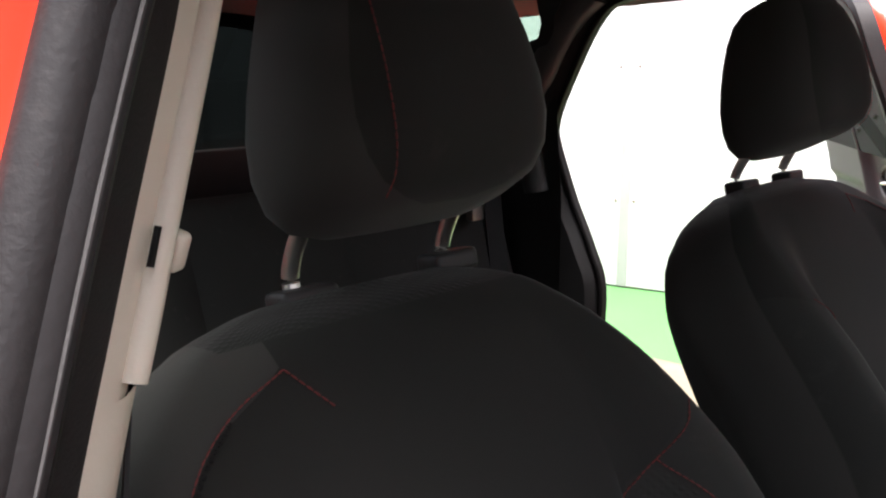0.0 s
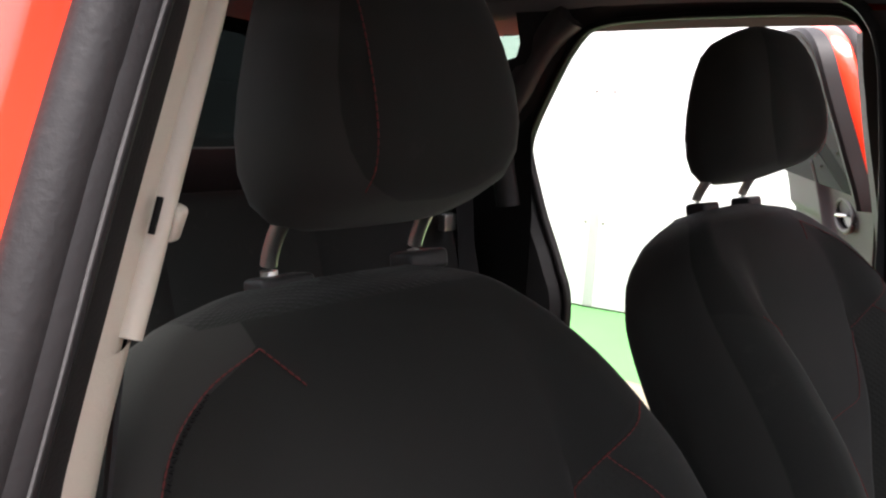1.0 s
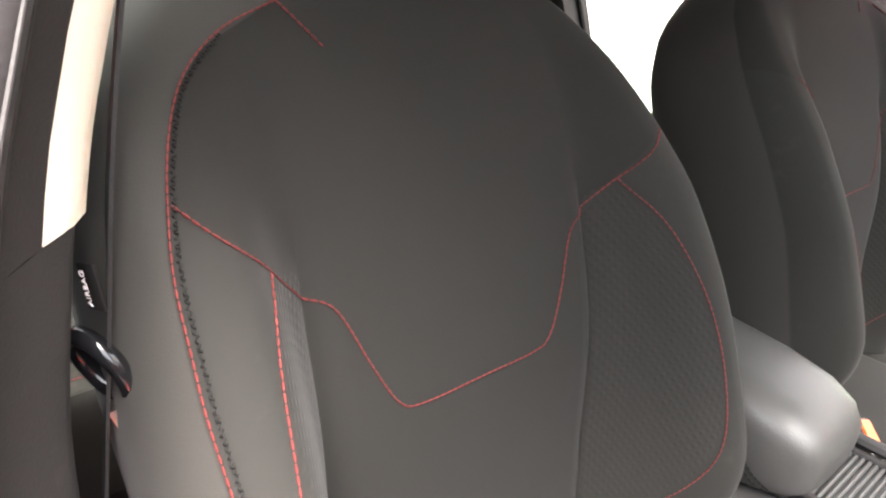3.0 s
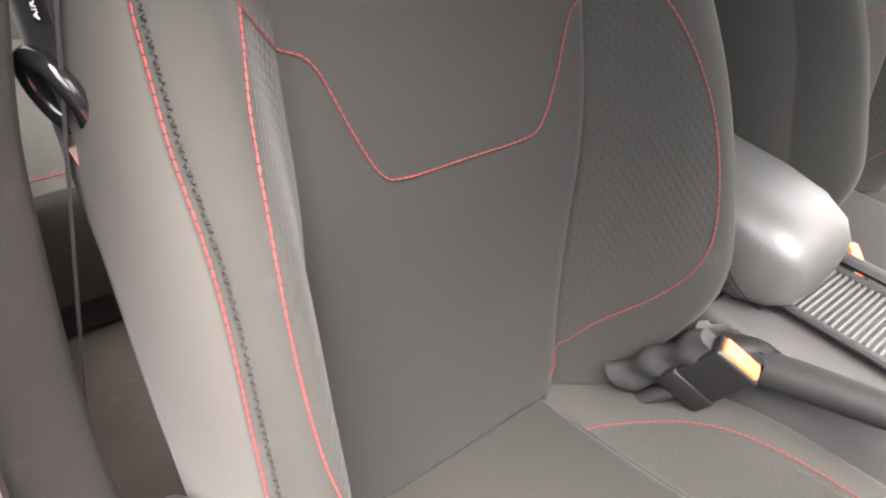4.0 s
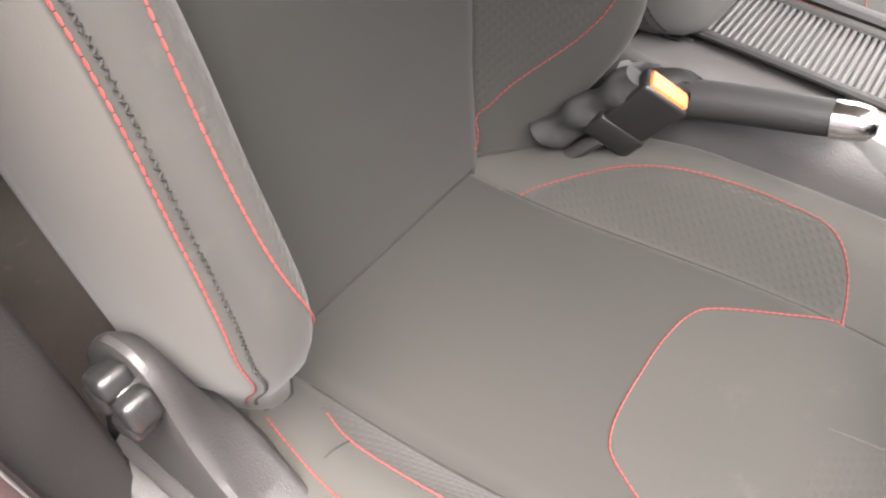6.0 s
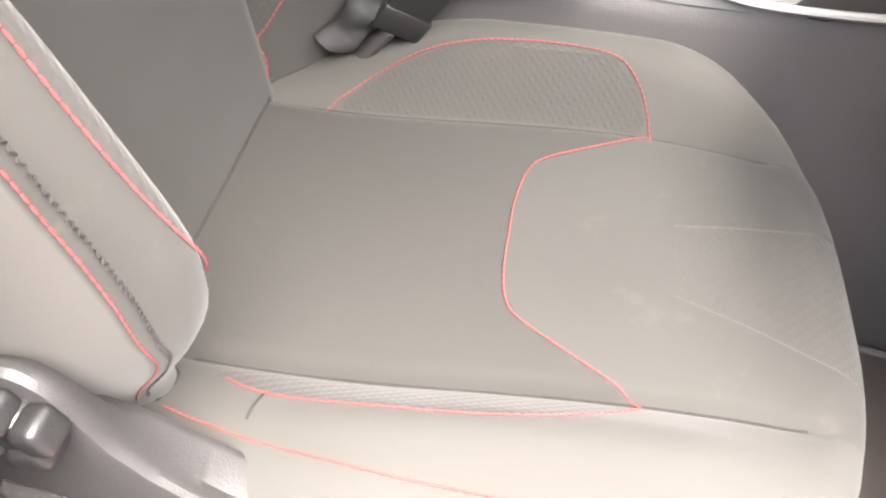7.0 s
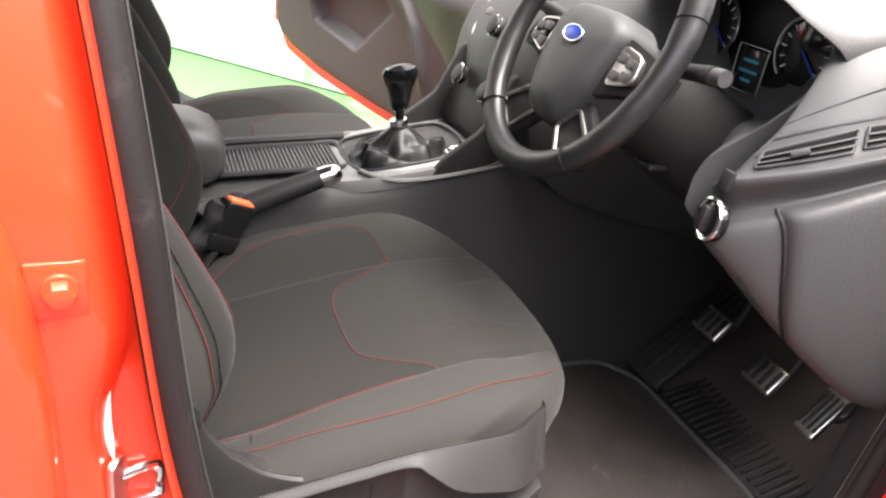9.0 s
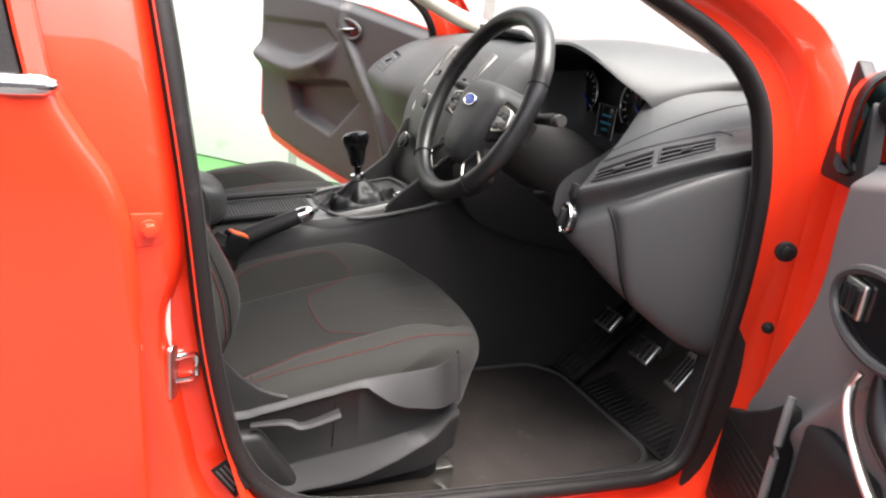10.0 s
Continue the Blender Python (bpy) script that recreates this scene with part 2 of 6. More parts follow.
def plate(poly, axis, a, b, bevel=0.004, seg=2):
    """A flat shape given by a polygon in the two other axes, from a to b along the axis."""
    def at(p, v):
        return {"x": (v, p[0], p[1]), "y": (p[0], v, p[1]), "z": (p[0], p[1], v)}[axis]
    bm = bmesh.new()
    lo = [bm.verts.new(at(p, a)) for p in poly]
    hi = [bm.verts.new(at(p, b)) for p in poly]
    k = len(poly)
    bm.faces.new(lo)
    bm.faces.new(hi)
    for i in range(k):
        bm.faces.new((lo[i], lo[(i + 1) % k], hi[(i + 1) % k], hi[i]))
    if bevel:
        bmesh.ops.recalc_face_normals(bm, faces=bm.faces)
        caps = [e for e in bm.edges if abs(e.verts[0].co["xyz".index(axis)] - e.verts[1].co["xyz".index(axis)]) < 1e-6]
        bmesh.ops.bevel(bm, geom=caps, offset=bevel, segments=seg, affect='EDGES', profile=0.5)
    return bm


def disc(r, depth, n=32, bevel=0.002):
    """A drum along z from 0 to depth."""
    return plate([(r * math.cos(2 * math.pi * i / n), r * math.sin(2 * math.pi * i / n)) for i in range(n)], "z", 0, depth, bevel)


def moved(bm, m):
    bmesh.ops.transform(bm, matrix=m, verts=bm.verts)
    return bm


def joined(*bms):
    me = bpy.data.meshes.new("joining")
    out = bmesh.new()
    for b in bms:
        b.to_mesh(me)
        out.from_mesh(me)
        b.free()
    bpy.data.meshes.remove(me)
    return out


def rounded(poly, r, n=4):
    """A polygon with its corners rounded."""
    out = []
    k = len(poly)
    for i in range(k):
        p, a, b = Vector(poly[i]), Vector(poly[i - 1]), Vector(poly[(i + 1) % k])
        u, v = (a - p), (b - p)
        q = min(r, u.length * 0.45, v.length * 0.45)
        s, e = p + u.normalized() * q, p + v.normalized() * q
        for j in range(n + 1):
            t = j / n
            out.append(tuple((1 - t) ** 2 * s + 2 * t * (1 - t) * p + t * t * e))
    return out


def lerp(table, x):
    xs, ys = [a for a, _ in table], [b for _, b in table]
    if x <= xs[0]:
        return ys[0]
    for i in range(len(xs) - 1):
        if x <= xs[i + 1]:
            t = (x - xs[i]) / (xs[i + 1] - xs[i])
            a = ys[i - 1] if i else ys[i]
            d = ys[i + 2] if i + 2 < len(ys) else ys[i + 1]
            b, c = ys[i], ys[i + 1]
            return 0.5 * (2 * b + (c - a) * t + (2 * a - 5 * b + 4 * c - d) * t * t + (3 * b - a - 3 * c + d) * t ** 3)
    return ys[-1]


def step(a, b, x):
    t = max(0, min(1, (x - a) / (b - a)))
    return t * t * (3 - 2 * t)

# ---- ground and wall ----
gy = [-60, -20, -9, -5, -2, 0, 1.0, 1.5] + [1.9 + 0.1 * i for i in range(7)] + [3, 4, 6, 9, 20, 60]
gx = [-60, -20, -9] + [-6 + 0.2 * i for i in range(61)] + [9, 20, 60]
gb = grid([[(x, y + (0.12 * noise.noise(Vector((x * 2, y, 4))) if 1.6 < y < 3 else 0), 0.006 * noise.noise(Vector((x, y, 0)))) for y in gy] for x in gx])
for f in gb.faces:
    c = f.calc_center_median()
    # Dark tarmac below y 1.0 is unseen, added to cut bounced light.
    f.material_index = 2 if c.y < 1.0 else 1 if c.y < 2.25 + 0.3 * noise.noise(Vector((c.x * 1.3, c.y * 2, 7))) else 0
ground = part("ground", gb, [M_TURF, M_CONCRETE, M_UNSEEN_TARMAC])
tagged(ground, "worn green turf strip beside bare sandy concrete, unseen dark ground added beyond", "ground", kind="structure")
# Wall added out of view to hold back low light from the door side.
yard = part("unseen_wall_south", block(-14, 14, -5.2, -5.0, -0.05, 3.3, 0.01), M_UNSEEN_WALL)
tagged(yard, "unseen dark grey wall added to block low side light", "wall", kind="structure")


def fence(name, x, y, yaw, first, last):
    w = part(name, block(first * 1.2, last * 1.2, 0.02, 0.14, -0.05, 3.2, 0.004), M_WALL)
    w.matrix_basis = pose(x, y, 0, 0, 0, yaw)
    tagged(w, "tall white painted sheet fence with bolted panel seams", "fence", kind="structure")
    for i in range(first, last):
        part("panel", block(i * 1.2 + 0.006, i * 1.2 + 1.194, -0.006, 0.018, 0.01, 3.2, 0.003), M_WALL, w)
        part("seam_strip", block(i * 1.2 - 0.03, i * 1.2 + 0.03, -0.012, -0.004, 0.01, 3.2, 0.002), M_SHEETSEAM, w)
        for z in (0.55, 1.35, 2.2):
            for s in (-1, 1):
                part("bolt", moved(disc(0.010, 0.008, 10, 0.002), pose(i * 1.2 + s * 0.055, -0.006, z, 90, 0, 0)), M_STEEL, w)
    return w


fence("wall_north", -2.39, 3.14, 17, -6, 2)
fence("wall_east", -0.0, 3.91, -44, 0, 6)

# ---- seats ----
UPA = radians(27)


def seat_point(yc, h, lat, f, zo=0.0, xo=0.0):
    """A place on a backrest from its height, side and forward offset."""
    return Vector((xo + f * math.cos(UPA) - h * math.sin(UPA), yc + lat, 0.57 + zo + h * math.cos(UPA) + f * math.sin(UPA)))


WIDTH = [(-0.03, 0.20), (0.0, 0.225), (0.1, 0.260), (0.3, 0.274), (0.42, 0.278), (0.5, 0.268), (0.56, 0.236), (0.60, 0.186), (0.622, 0.14), (0.632, 0.10)]
CENTRE = [(-0.03, -0.045), (0.05, -0.03), (0.15, -0.008), (0.3, 0.032), (0.45, 0.040), (0.53, 0.038), (0.58, 0.028), (0.61, 0.010), (0.632, -0.02)]
CREST = [(-0.03, -0.01), (0.03, 0.020), (0.08, 0.074), (0.115, 0.104), (0.15, 0.118), (0.2, 0.121), (0.3, 0.118), (0.4, 0.100), (0.47, 0.076), (0.53, 0.052), (0.58, 0.028), (0.61, 0.010), (0.632, -0.02)]
BACK = [(-0.03, -0.09), (0.1, -0.105), (0.3, -0.112), (0.5, -0.11), (0.58, -0.10), (0.61, -0.095), (0.632, -0.06)]


SIDE = [-1]


TUCK = [(0.15, 0.0), (0.3, 0.007), (0.42, 0.016), (0.5, 0.028), (0.56, 0.030), (0.61, 0.016), (0.632, 0.0)]


def width(h, lat):
    """Half the backrest's width; the door side is a little slimmer, the inner shoulder drawn in."""
    if lat * SIDE[0] > 0:
        return lerp(WIDTH, h) - 0.020 * step(0.53, 0.42, h)
    return lerp(WIDTH, h) - (lerp(TUCK, h) if SIDE[0] < 0 else 0.0)


def valley(h, lat):
    """How far out the valley beside the middle panel lies; the inner one a little farther."""
    w = lerp(WIDTH, h)
    v = min(0.136, 0.64 * w) if h < 0.4 else 0.136 + (0.498 * w - 0.136) * step(0.4, 0.5, h)
    return v + (0.013 * step(0.5, 0.36, h) if lat * SIDE[0] < 0 else 0.0)


def q_of(h, lat):
    w, v = width(h, lat), valley(h, lat)
    a = abs(lat)
    return a / v * 0.132 if a < v else 0.132 + (a - v) / (w - v) * 0.133


def lat_of(h, q):
    w, v = width(h, q), valley(h, q)
    a = abs(q)
    return math.copysign(a / 0.132 * v if a < 0.132 else v + (a - 0.132) / 0.133 * (w - v), q)


def back_front(h, lat):
    """The forward offset of a backrest's front face."""
    q = q_of(h, lat)
    c = lerp(CENTRE, h)
    b = max(0.0, lerp(CREST, h) - c)
    f = c + 0.004 * math.cos(q * 12)
    f += b * step(0.130, 0.205, q)
    f -= 0.010 * math.exp(-((q - 0.132) / 0.006) ** 2) * (1 - step(0.36, 0.46, h))
    f -= (b * 0.16 + 0.010) * step(0.222, 0.255, q)
    if q > 0.235:
        e = min(1, (q - 0.235) / 0.030)
        f -= (0.030 + b * 0.45) * (1 - math.sqrt(max(0, 1 - e * e)))
    return f


def seat_rows(yc, zo, xo, out, deep):
    q_half = [0.0, 0.03, 0.06, 0.09, 0.112, 0.121, 0.127, 0.132, 0.137, 0.143, 0.15, 0.158, 0.168, 0.18, 0.195, 0.205, 0.213, 0.220, 0.228, 0.236, 0.243, 0.250, 0.256, 0.261, 0.265]
    qs = [-q for q in reversed(q_half)] + q_half[1:]
    hs = [-0.03 + 0.015 * i for i in range(40)] + [0.575, 0.585, 0.595, 0.603, 0.611, 0.618, 0.625, 0.632]
    rows = []
    for h in hs:
        w = lerp(WIDTH, h)
        ring = [seat_point(yc, h, lat_of(h, q), back_front(h, lat_of(h, q)), zo, xo) for q in qs]
        bk = lerp(BACK, h) - deep * step(0.632, 0.56, h)
        for a in range(1, 20):
            t = a / 20
            ang = math.pi * t
            w = width(h, math.cos(ang))
            fr = back_front(h, math.copysign(w, math.cos(ang)))
            hollow = (0.045 if math.cos(ang) * out > 0 else 0.022) * math.exp(-((min(t, 1 - t) - 0.20) / 0.09) ** 2) * step(0.5, 0.35, h)
            ring.append(seat_point(yc, h, (w - hollow - ((0.085 - 0.075 * step(0.56, 0.46, h) * step(-0.02, 0.08, h)) * abs(math.sin(ang)) ** 0.8 if math.cos(ang) * out > 0 else 0.0)) * math.copysign(abs(math.cos(ang)) ** 0.30, math.cos(ang)), fr + (bk - fr) * abs(math.sin(ang)) ** 0.6, zo, xo))
        rows.append(ring)
    return rows, hs


def on_back(yc, zo, xo, pts, lift=0.0015, n=8):
    """A curve over the backrest through (height, side) points."""
    return [seat_point(yc, p.x, p.y, back_front(p.x, p.y) + lift, zo, xo) for p in smooth_path([(a, b, 0) for a, b in pts], n)]


def stitches(path, r=0.0008, pitch=0.0060, gap=0.14):
    """Single thread stitches along a curve, as one mesh."""
    acc, out, bms = 0.0, [], []
    L = [0.0]
    for a, b in zip(path, path[1:]):
        L.append(L[-1] + (b - a).length)

    def at(s):
        s = max(0, min(L[-1], s))
        for i in range(len(L) - 1):
            if s <= L[i + 1]:
                t = (s - L[i]) / max(1e-9, L[i + 1] - L[i])
                return path[i].lerp(path[i + 1], t)
        return path[-1]
    verts, faces = [], []
    s = 0.0
    while s < L[-1] - pitch * 0.5:
        p0, p1, p2 = at(s), at(s + pitch * (1 - gap) / 2), at(s + pitch * (1 - gap))
        d = (p2 - p0)
        if d.length > 1e-6:
            d.normalize()
            a = d.cross(Vector((0.3, 0.2, 0.93))).normalized()
            b = a.cross(d)
            base = len(verts)
            for p, rr in ((p0, r * 0.6), (p1, r), (p2, r * 0.6)):
                for j in range(4):
                    an = math.pi / 2 * j + 0.78
                    verts.append(p + rr * (math.cos(an) * a + math.sin(an) * b))
            for k in range(2):
                for j in range(4):
                    faces.append((base + 4 * k + j, base + 4 * k + (j + 1) % 4, base + 4 * k + 4 + (j + 1) % 4, base + 4 * k + 4 + j))
            faces.append((base, base + 1, base + 2, base + 3))
            faces.append((base + 8, base + 9, base + 10, base + 11))
        s += pitch
    me = bpy.data.meshes.new("stitches")
    me.from_pydata(verts, [], faces)
    bm = bmesh.new()
    bm.from_mesh(me)
    bpy.data.meshes.remove(me)
    return bm


def cushion_front(lat):
    return 0.235 + 0.252 * max(0.0, 1 - (abs(lat) / 0.266) ** (3.0 if lat < 0 else 4.4)) ** (1 / 2.0)


def seam_at(x, lat=1.0):
    """Half the width of the seat's middle panel; negative sides lie at the door."""
    if lat < 0:
        return lerp([(-0.1, 0.152), (0.11, 0.146), (0.2, 0.137), (0.31, 0.127), (0.45, 0.117)], x)
    return 0.128 + 0.025 * step(-0.05, 0.34, x)


def cushion_z(x, lat):
    q = abs(lat)
    z = 0.560 + 0.064 * step(-0.10, 0.40, x)
    g = seam_at(x, lat)
    z += (0.042 if lat < 0 else 0.049) * step(g, g + 0.050, q) * (1 - 0.8 * step(0.30, 0.46, x)) * step(-0.08, 0.15, x)
    z -= 0.009 * math.exp(-((q - g) / 0.006) ** 2) * (1 - step(0.40, 0.46, x))
    z += 0.006 * math.cos(lat * 9)
    d = min((0.266 - q) * 1.0, cushion_front(lat) - x)
    r = 0.045
    if d < r:
        z -= r * 0.9 * (1 - math.sqrt(max(0, 1 - ((r - d) / r) ** 2)))
    return z


ARC_IN = [(0.015, 0.131), (0.05, 0.160), (0.11, 0.188), (0.18, 0.202), (0.25, 0.198), (0.29, 0.178), (0.312, 0.152)]
ARC_OUT = [(0.03, 0.166), (0.06, 0.177), (0.1, 0.181), (0.157, 0.180), (0.21, 0.173), (0.26, 0.157), (0.305, 0.132)]


HEXA = [(-0.16, 0.32), (-0.130, 0.305), (-0.106, 0.26), (-0.080, 0.215), (-0.065, 0.203), (-0.04, 0.198), (0.0, 0.197), (0.04, 0.198), (0.075, 0.205), (0.095, 0.22), (0.125, 0.27), (0.150, 0.312), (0.16, 0.32)]


def cushion_rows(yc, zo, xo, flip):
    q_half = [0, 0.03, 0.06, 0.09, 0.115, 0.132, 0.140, 0.145, 0.150, 0.155, 0.160, 0.17, 0.182, 0.195, 0.207, 0.218, 0.228, 0.236, 0.243, 0.249, 0.254, 0.258, 0.262, 0.265, 0.266]
    qs = [-q for q in reversed(q_half)] + q_half[1:]
    us = [i / 44 for i in range(40)] + [0.91, 0.93, 0.945, 0.958, 0.969, 0.978, 0.985, 0.99, 0.995, 1.0]
    rows = []
    for q in qs:
        xf = cushion_front(q)
        col = []
        for u in us:
            x = -0.08 + u * (xf + 0.08)
            g = seam_at(x, q)
            a = abs(q)
            a = a * g / 0.150 if a < 0.150 else g + (a - 0.150) * (0.266 - g) / 0.116
            lat = math.copysign(a, q)
            xx = -0.08 + u * (cushion_front(lat) + 0.08)
            col.append(Vector((xx + xo, yc + flip * lat, cushion_z(xx, lat) + zo)))
        for k, dz in enumerate((0.012, 0.03, 0.055, 0.085)):
            p = col[len(us) - 1]
            col.append(Vector((p.x - 0.006 * k, p.y, p.z - dz)))
        rows.append(col)
    n = len(rows[0])

    def skirt(col, s):
        return [[Vector((p.x, p.y - flip * s * 0.003 * k, min(p.z - dz, p.z))) for p in col] for k, dz in enumerate((0.012, 0.03, 0.055, 0.085))]
    left = list(reversed(skirt(rows[0], -1)))
    right = skirt(rows[-1], 1)
    return left + rows + right


def on_cushion(yc, zo, xo, pts, flip, lift=0.0012, n=8):
    return [Vector((p.x + xo, yc + flip * p.y, cushion_z(p.x, p.y) + lift + zo)) for p in smooth_path([(a, b, 0) for a, b in pts], n)]


OUTER = [(0.583, 0.110), (0.562, 0.158), (0.525, 0.197), (0.4575, 0.225), (0.38, 0.233), (0.3, 0.231), (0.2, 0.230), (0.122, 0.226), (0.075, 0.214), (0.02, 0.20)]
INNER = [(0.423, 0.170), (0.37, 0.194), (0.28, 0.206), (0.19, 0.204), (0.13, 0.188), (0.08, 0.162), (0.03, 0.130)]


def cloth_ways(bm, rows, mid, turned=False):
    """Lengths along the cloth, across and along it, for the weave; mid: the column from which they count."""
    a, b = bm.verts.layers.float.new("across"), bm.verts.layers.float.new("along")
    if turned:
        a, b = b, a
    bm.verts.ensure_lookup_table()
    n = len(rows[0])
    for i, row in enumerate(rows):
        acc = [0.0]
        for p, q in zip(row, row[1:]):
            acc.append(acc[-1] + (q - p).length)
        for j in range(n):
            bm.verts[i * n + j][a] = acc[j] - acc[mid]
    for j in range(n):
        acc = 0.0
        for i in range(len(rows)):
            if i:
                acc += (rows[i][j] - rows[i - 1][j]).length
            bm.verts[i * n + j][b] = acc


VEE = [(0.0, 0.300), (0.06, 0.300), (0.080, 0.308), (0.098, 0.340), (0.118, 0.385), (0.14, 0.400), (0.170, 0.424), (0.194, 0.444), (0.221, 0.464), (0.26, 0.49)]


def zone_back(bm, yc, zo, xo, out):
    """Signed distances to the seams that part the woven, plain and flank cloths; the tones also hold painted light."""
    fl, we, md = [bm.verts.layers.float.new(k) for k in ("flank", "weave", "middle")]
    outer, inner = sorted(OUTER), sorted(INNER)
    for v in bm.verts:
        lat = v.co.y - yc
        dx, dz = v.co.x - xo, v.co.z - 0.57 - zo
        h = -dx * math.sin(UPA) + dz * math.cos(UPA)
        fw = dx * math.cos(UPA) + dz * math.sin(UPA)
        w = max(0.05, width(h, lat))
        side = abs(lat) - min(lerp(outer, h), w - 0.004) if h < 0.583 else abs(lat) - 0.110
        if lat * out < 0:
            side = abs(lat) - (w - 0.006)
        # Backrest front darkened to hold the shade that falls on it.
        v[md] = max(valley(h, lat) - abs(lat), h - lerp(VEE, abs(lat)))
        v[fl] = max(side, lerp(CENTRE, h) - 0.03 - fw)
        v[we] = max(min(abs(lat) - valley(h, lat), lerp(inner, h) - abs(lat), h - 0.03, 0.418 - h), min(h - 0.604, 0.145 - abs(lat)))


def headrest(yc, zo, xo, seat, out):
    sw, dp = (0.93, 0.0) if out < 0 else (1.02, 0.014)
    prof = [(0.688, 0.055, 0.030), (0.691, 0.084, 0.048), (0.700, 0.108, 0.062), (0.716, 0.122, 0.070), (0.738, 0.128, 0.073), (0.765, 0.127, 0.073), (0.795, 0.120, 0.070), (0.825, 0.111, 0.064), (0.850, 0.103, 0.056), (0.870, 0.094, 0.045), (0.881, 0.082, 0.032), (0.885, 0.045, 0.015)]
    prof = [(h, w * sw, d) for h, w, d in prof]
    rows = []
    for h, w, d in prof:
        ring = []
        for j in range(48):
            a = 2 * math.pi * j / 48
            c, s = math.cos(a), math.sin(a)
            ring.append(seat_point(yc, h - 0.024, w * math.copysign(abs(c) ** 0.55, c), 0.044 + (h - 0.7) * 0.25 + (d + (dp if s < 0 else 0.0)) * math.copysign(abs(s) ** 0.7, s) - 0.01 * (abs(c) ** 3), zo, xo))
        rows.append(ring)
    hm = grid(rows, close_v=True, cap=True)
    fl = hm.verts.layers.float.new("flank")
    # Paler sides: side cloth with door-side light put into the colour.
    for v in hm.verts:
        h = -(v.co.x - xo) * math.sin(UPA) + (v.co.z - 0.57 - zo) * math.cos(UPA) + 0.024
        v[fl] = abs(v.co.y - yc) - (lerp([(a, b) for a, b, c in prof], h) - 0.030)
    hr = part("headrest", hm, M_SEAT, seat)
    for s in (-1, 1):
        post = smooth_path([seat_point(yc, 0.62, s * 0.079, -0.042, zo, xo), seat_point(yc, 0.648, s * 0.079, -0.041, zo, xo), seat_point(yc, 0.668, s * 0.079, -0.022, zo, xo), seat_point(yc, 0.688, s * 0.077, 0.010, zo, xo), seat_point(yc, 0.715, s * 0.072, 0.040, zo, xo)], 6)
        part("post", tube(post, 0.0070, 14), M_STEEL, hr, "bent satin steel headrest post")
        if s == out:
            line = [seat_point(yc, h - 0.024, s * (0.068 + 0.004 * (h - 0.69) / 0.2), 0.044 + (h - 0.7) * 0.25 + d * 0.975 + 0.0008, zo, xo) for h, w, d in prof[1:-2]]
            part("stitching", stitches(smooth_path(line, 5), 0.0008), M_THREAD, hr, "red thread seam")
        g = block(-0.016, 0.016, -0.025, 0.025, -0.008, 0.011, 0.005, 3)
        m = Matrix.Translation(seat_point(yc, 0.635 - (0.004 if yc < 0 and s < 0 else 0), s * 0.076, -0.036, zo, xo)) @ pose(0, 0, 0, 0, -12, 0)
        part("post_guide", moved(g, m), M_PLASTIC, hr, "black plastic guide collar")
    return hr


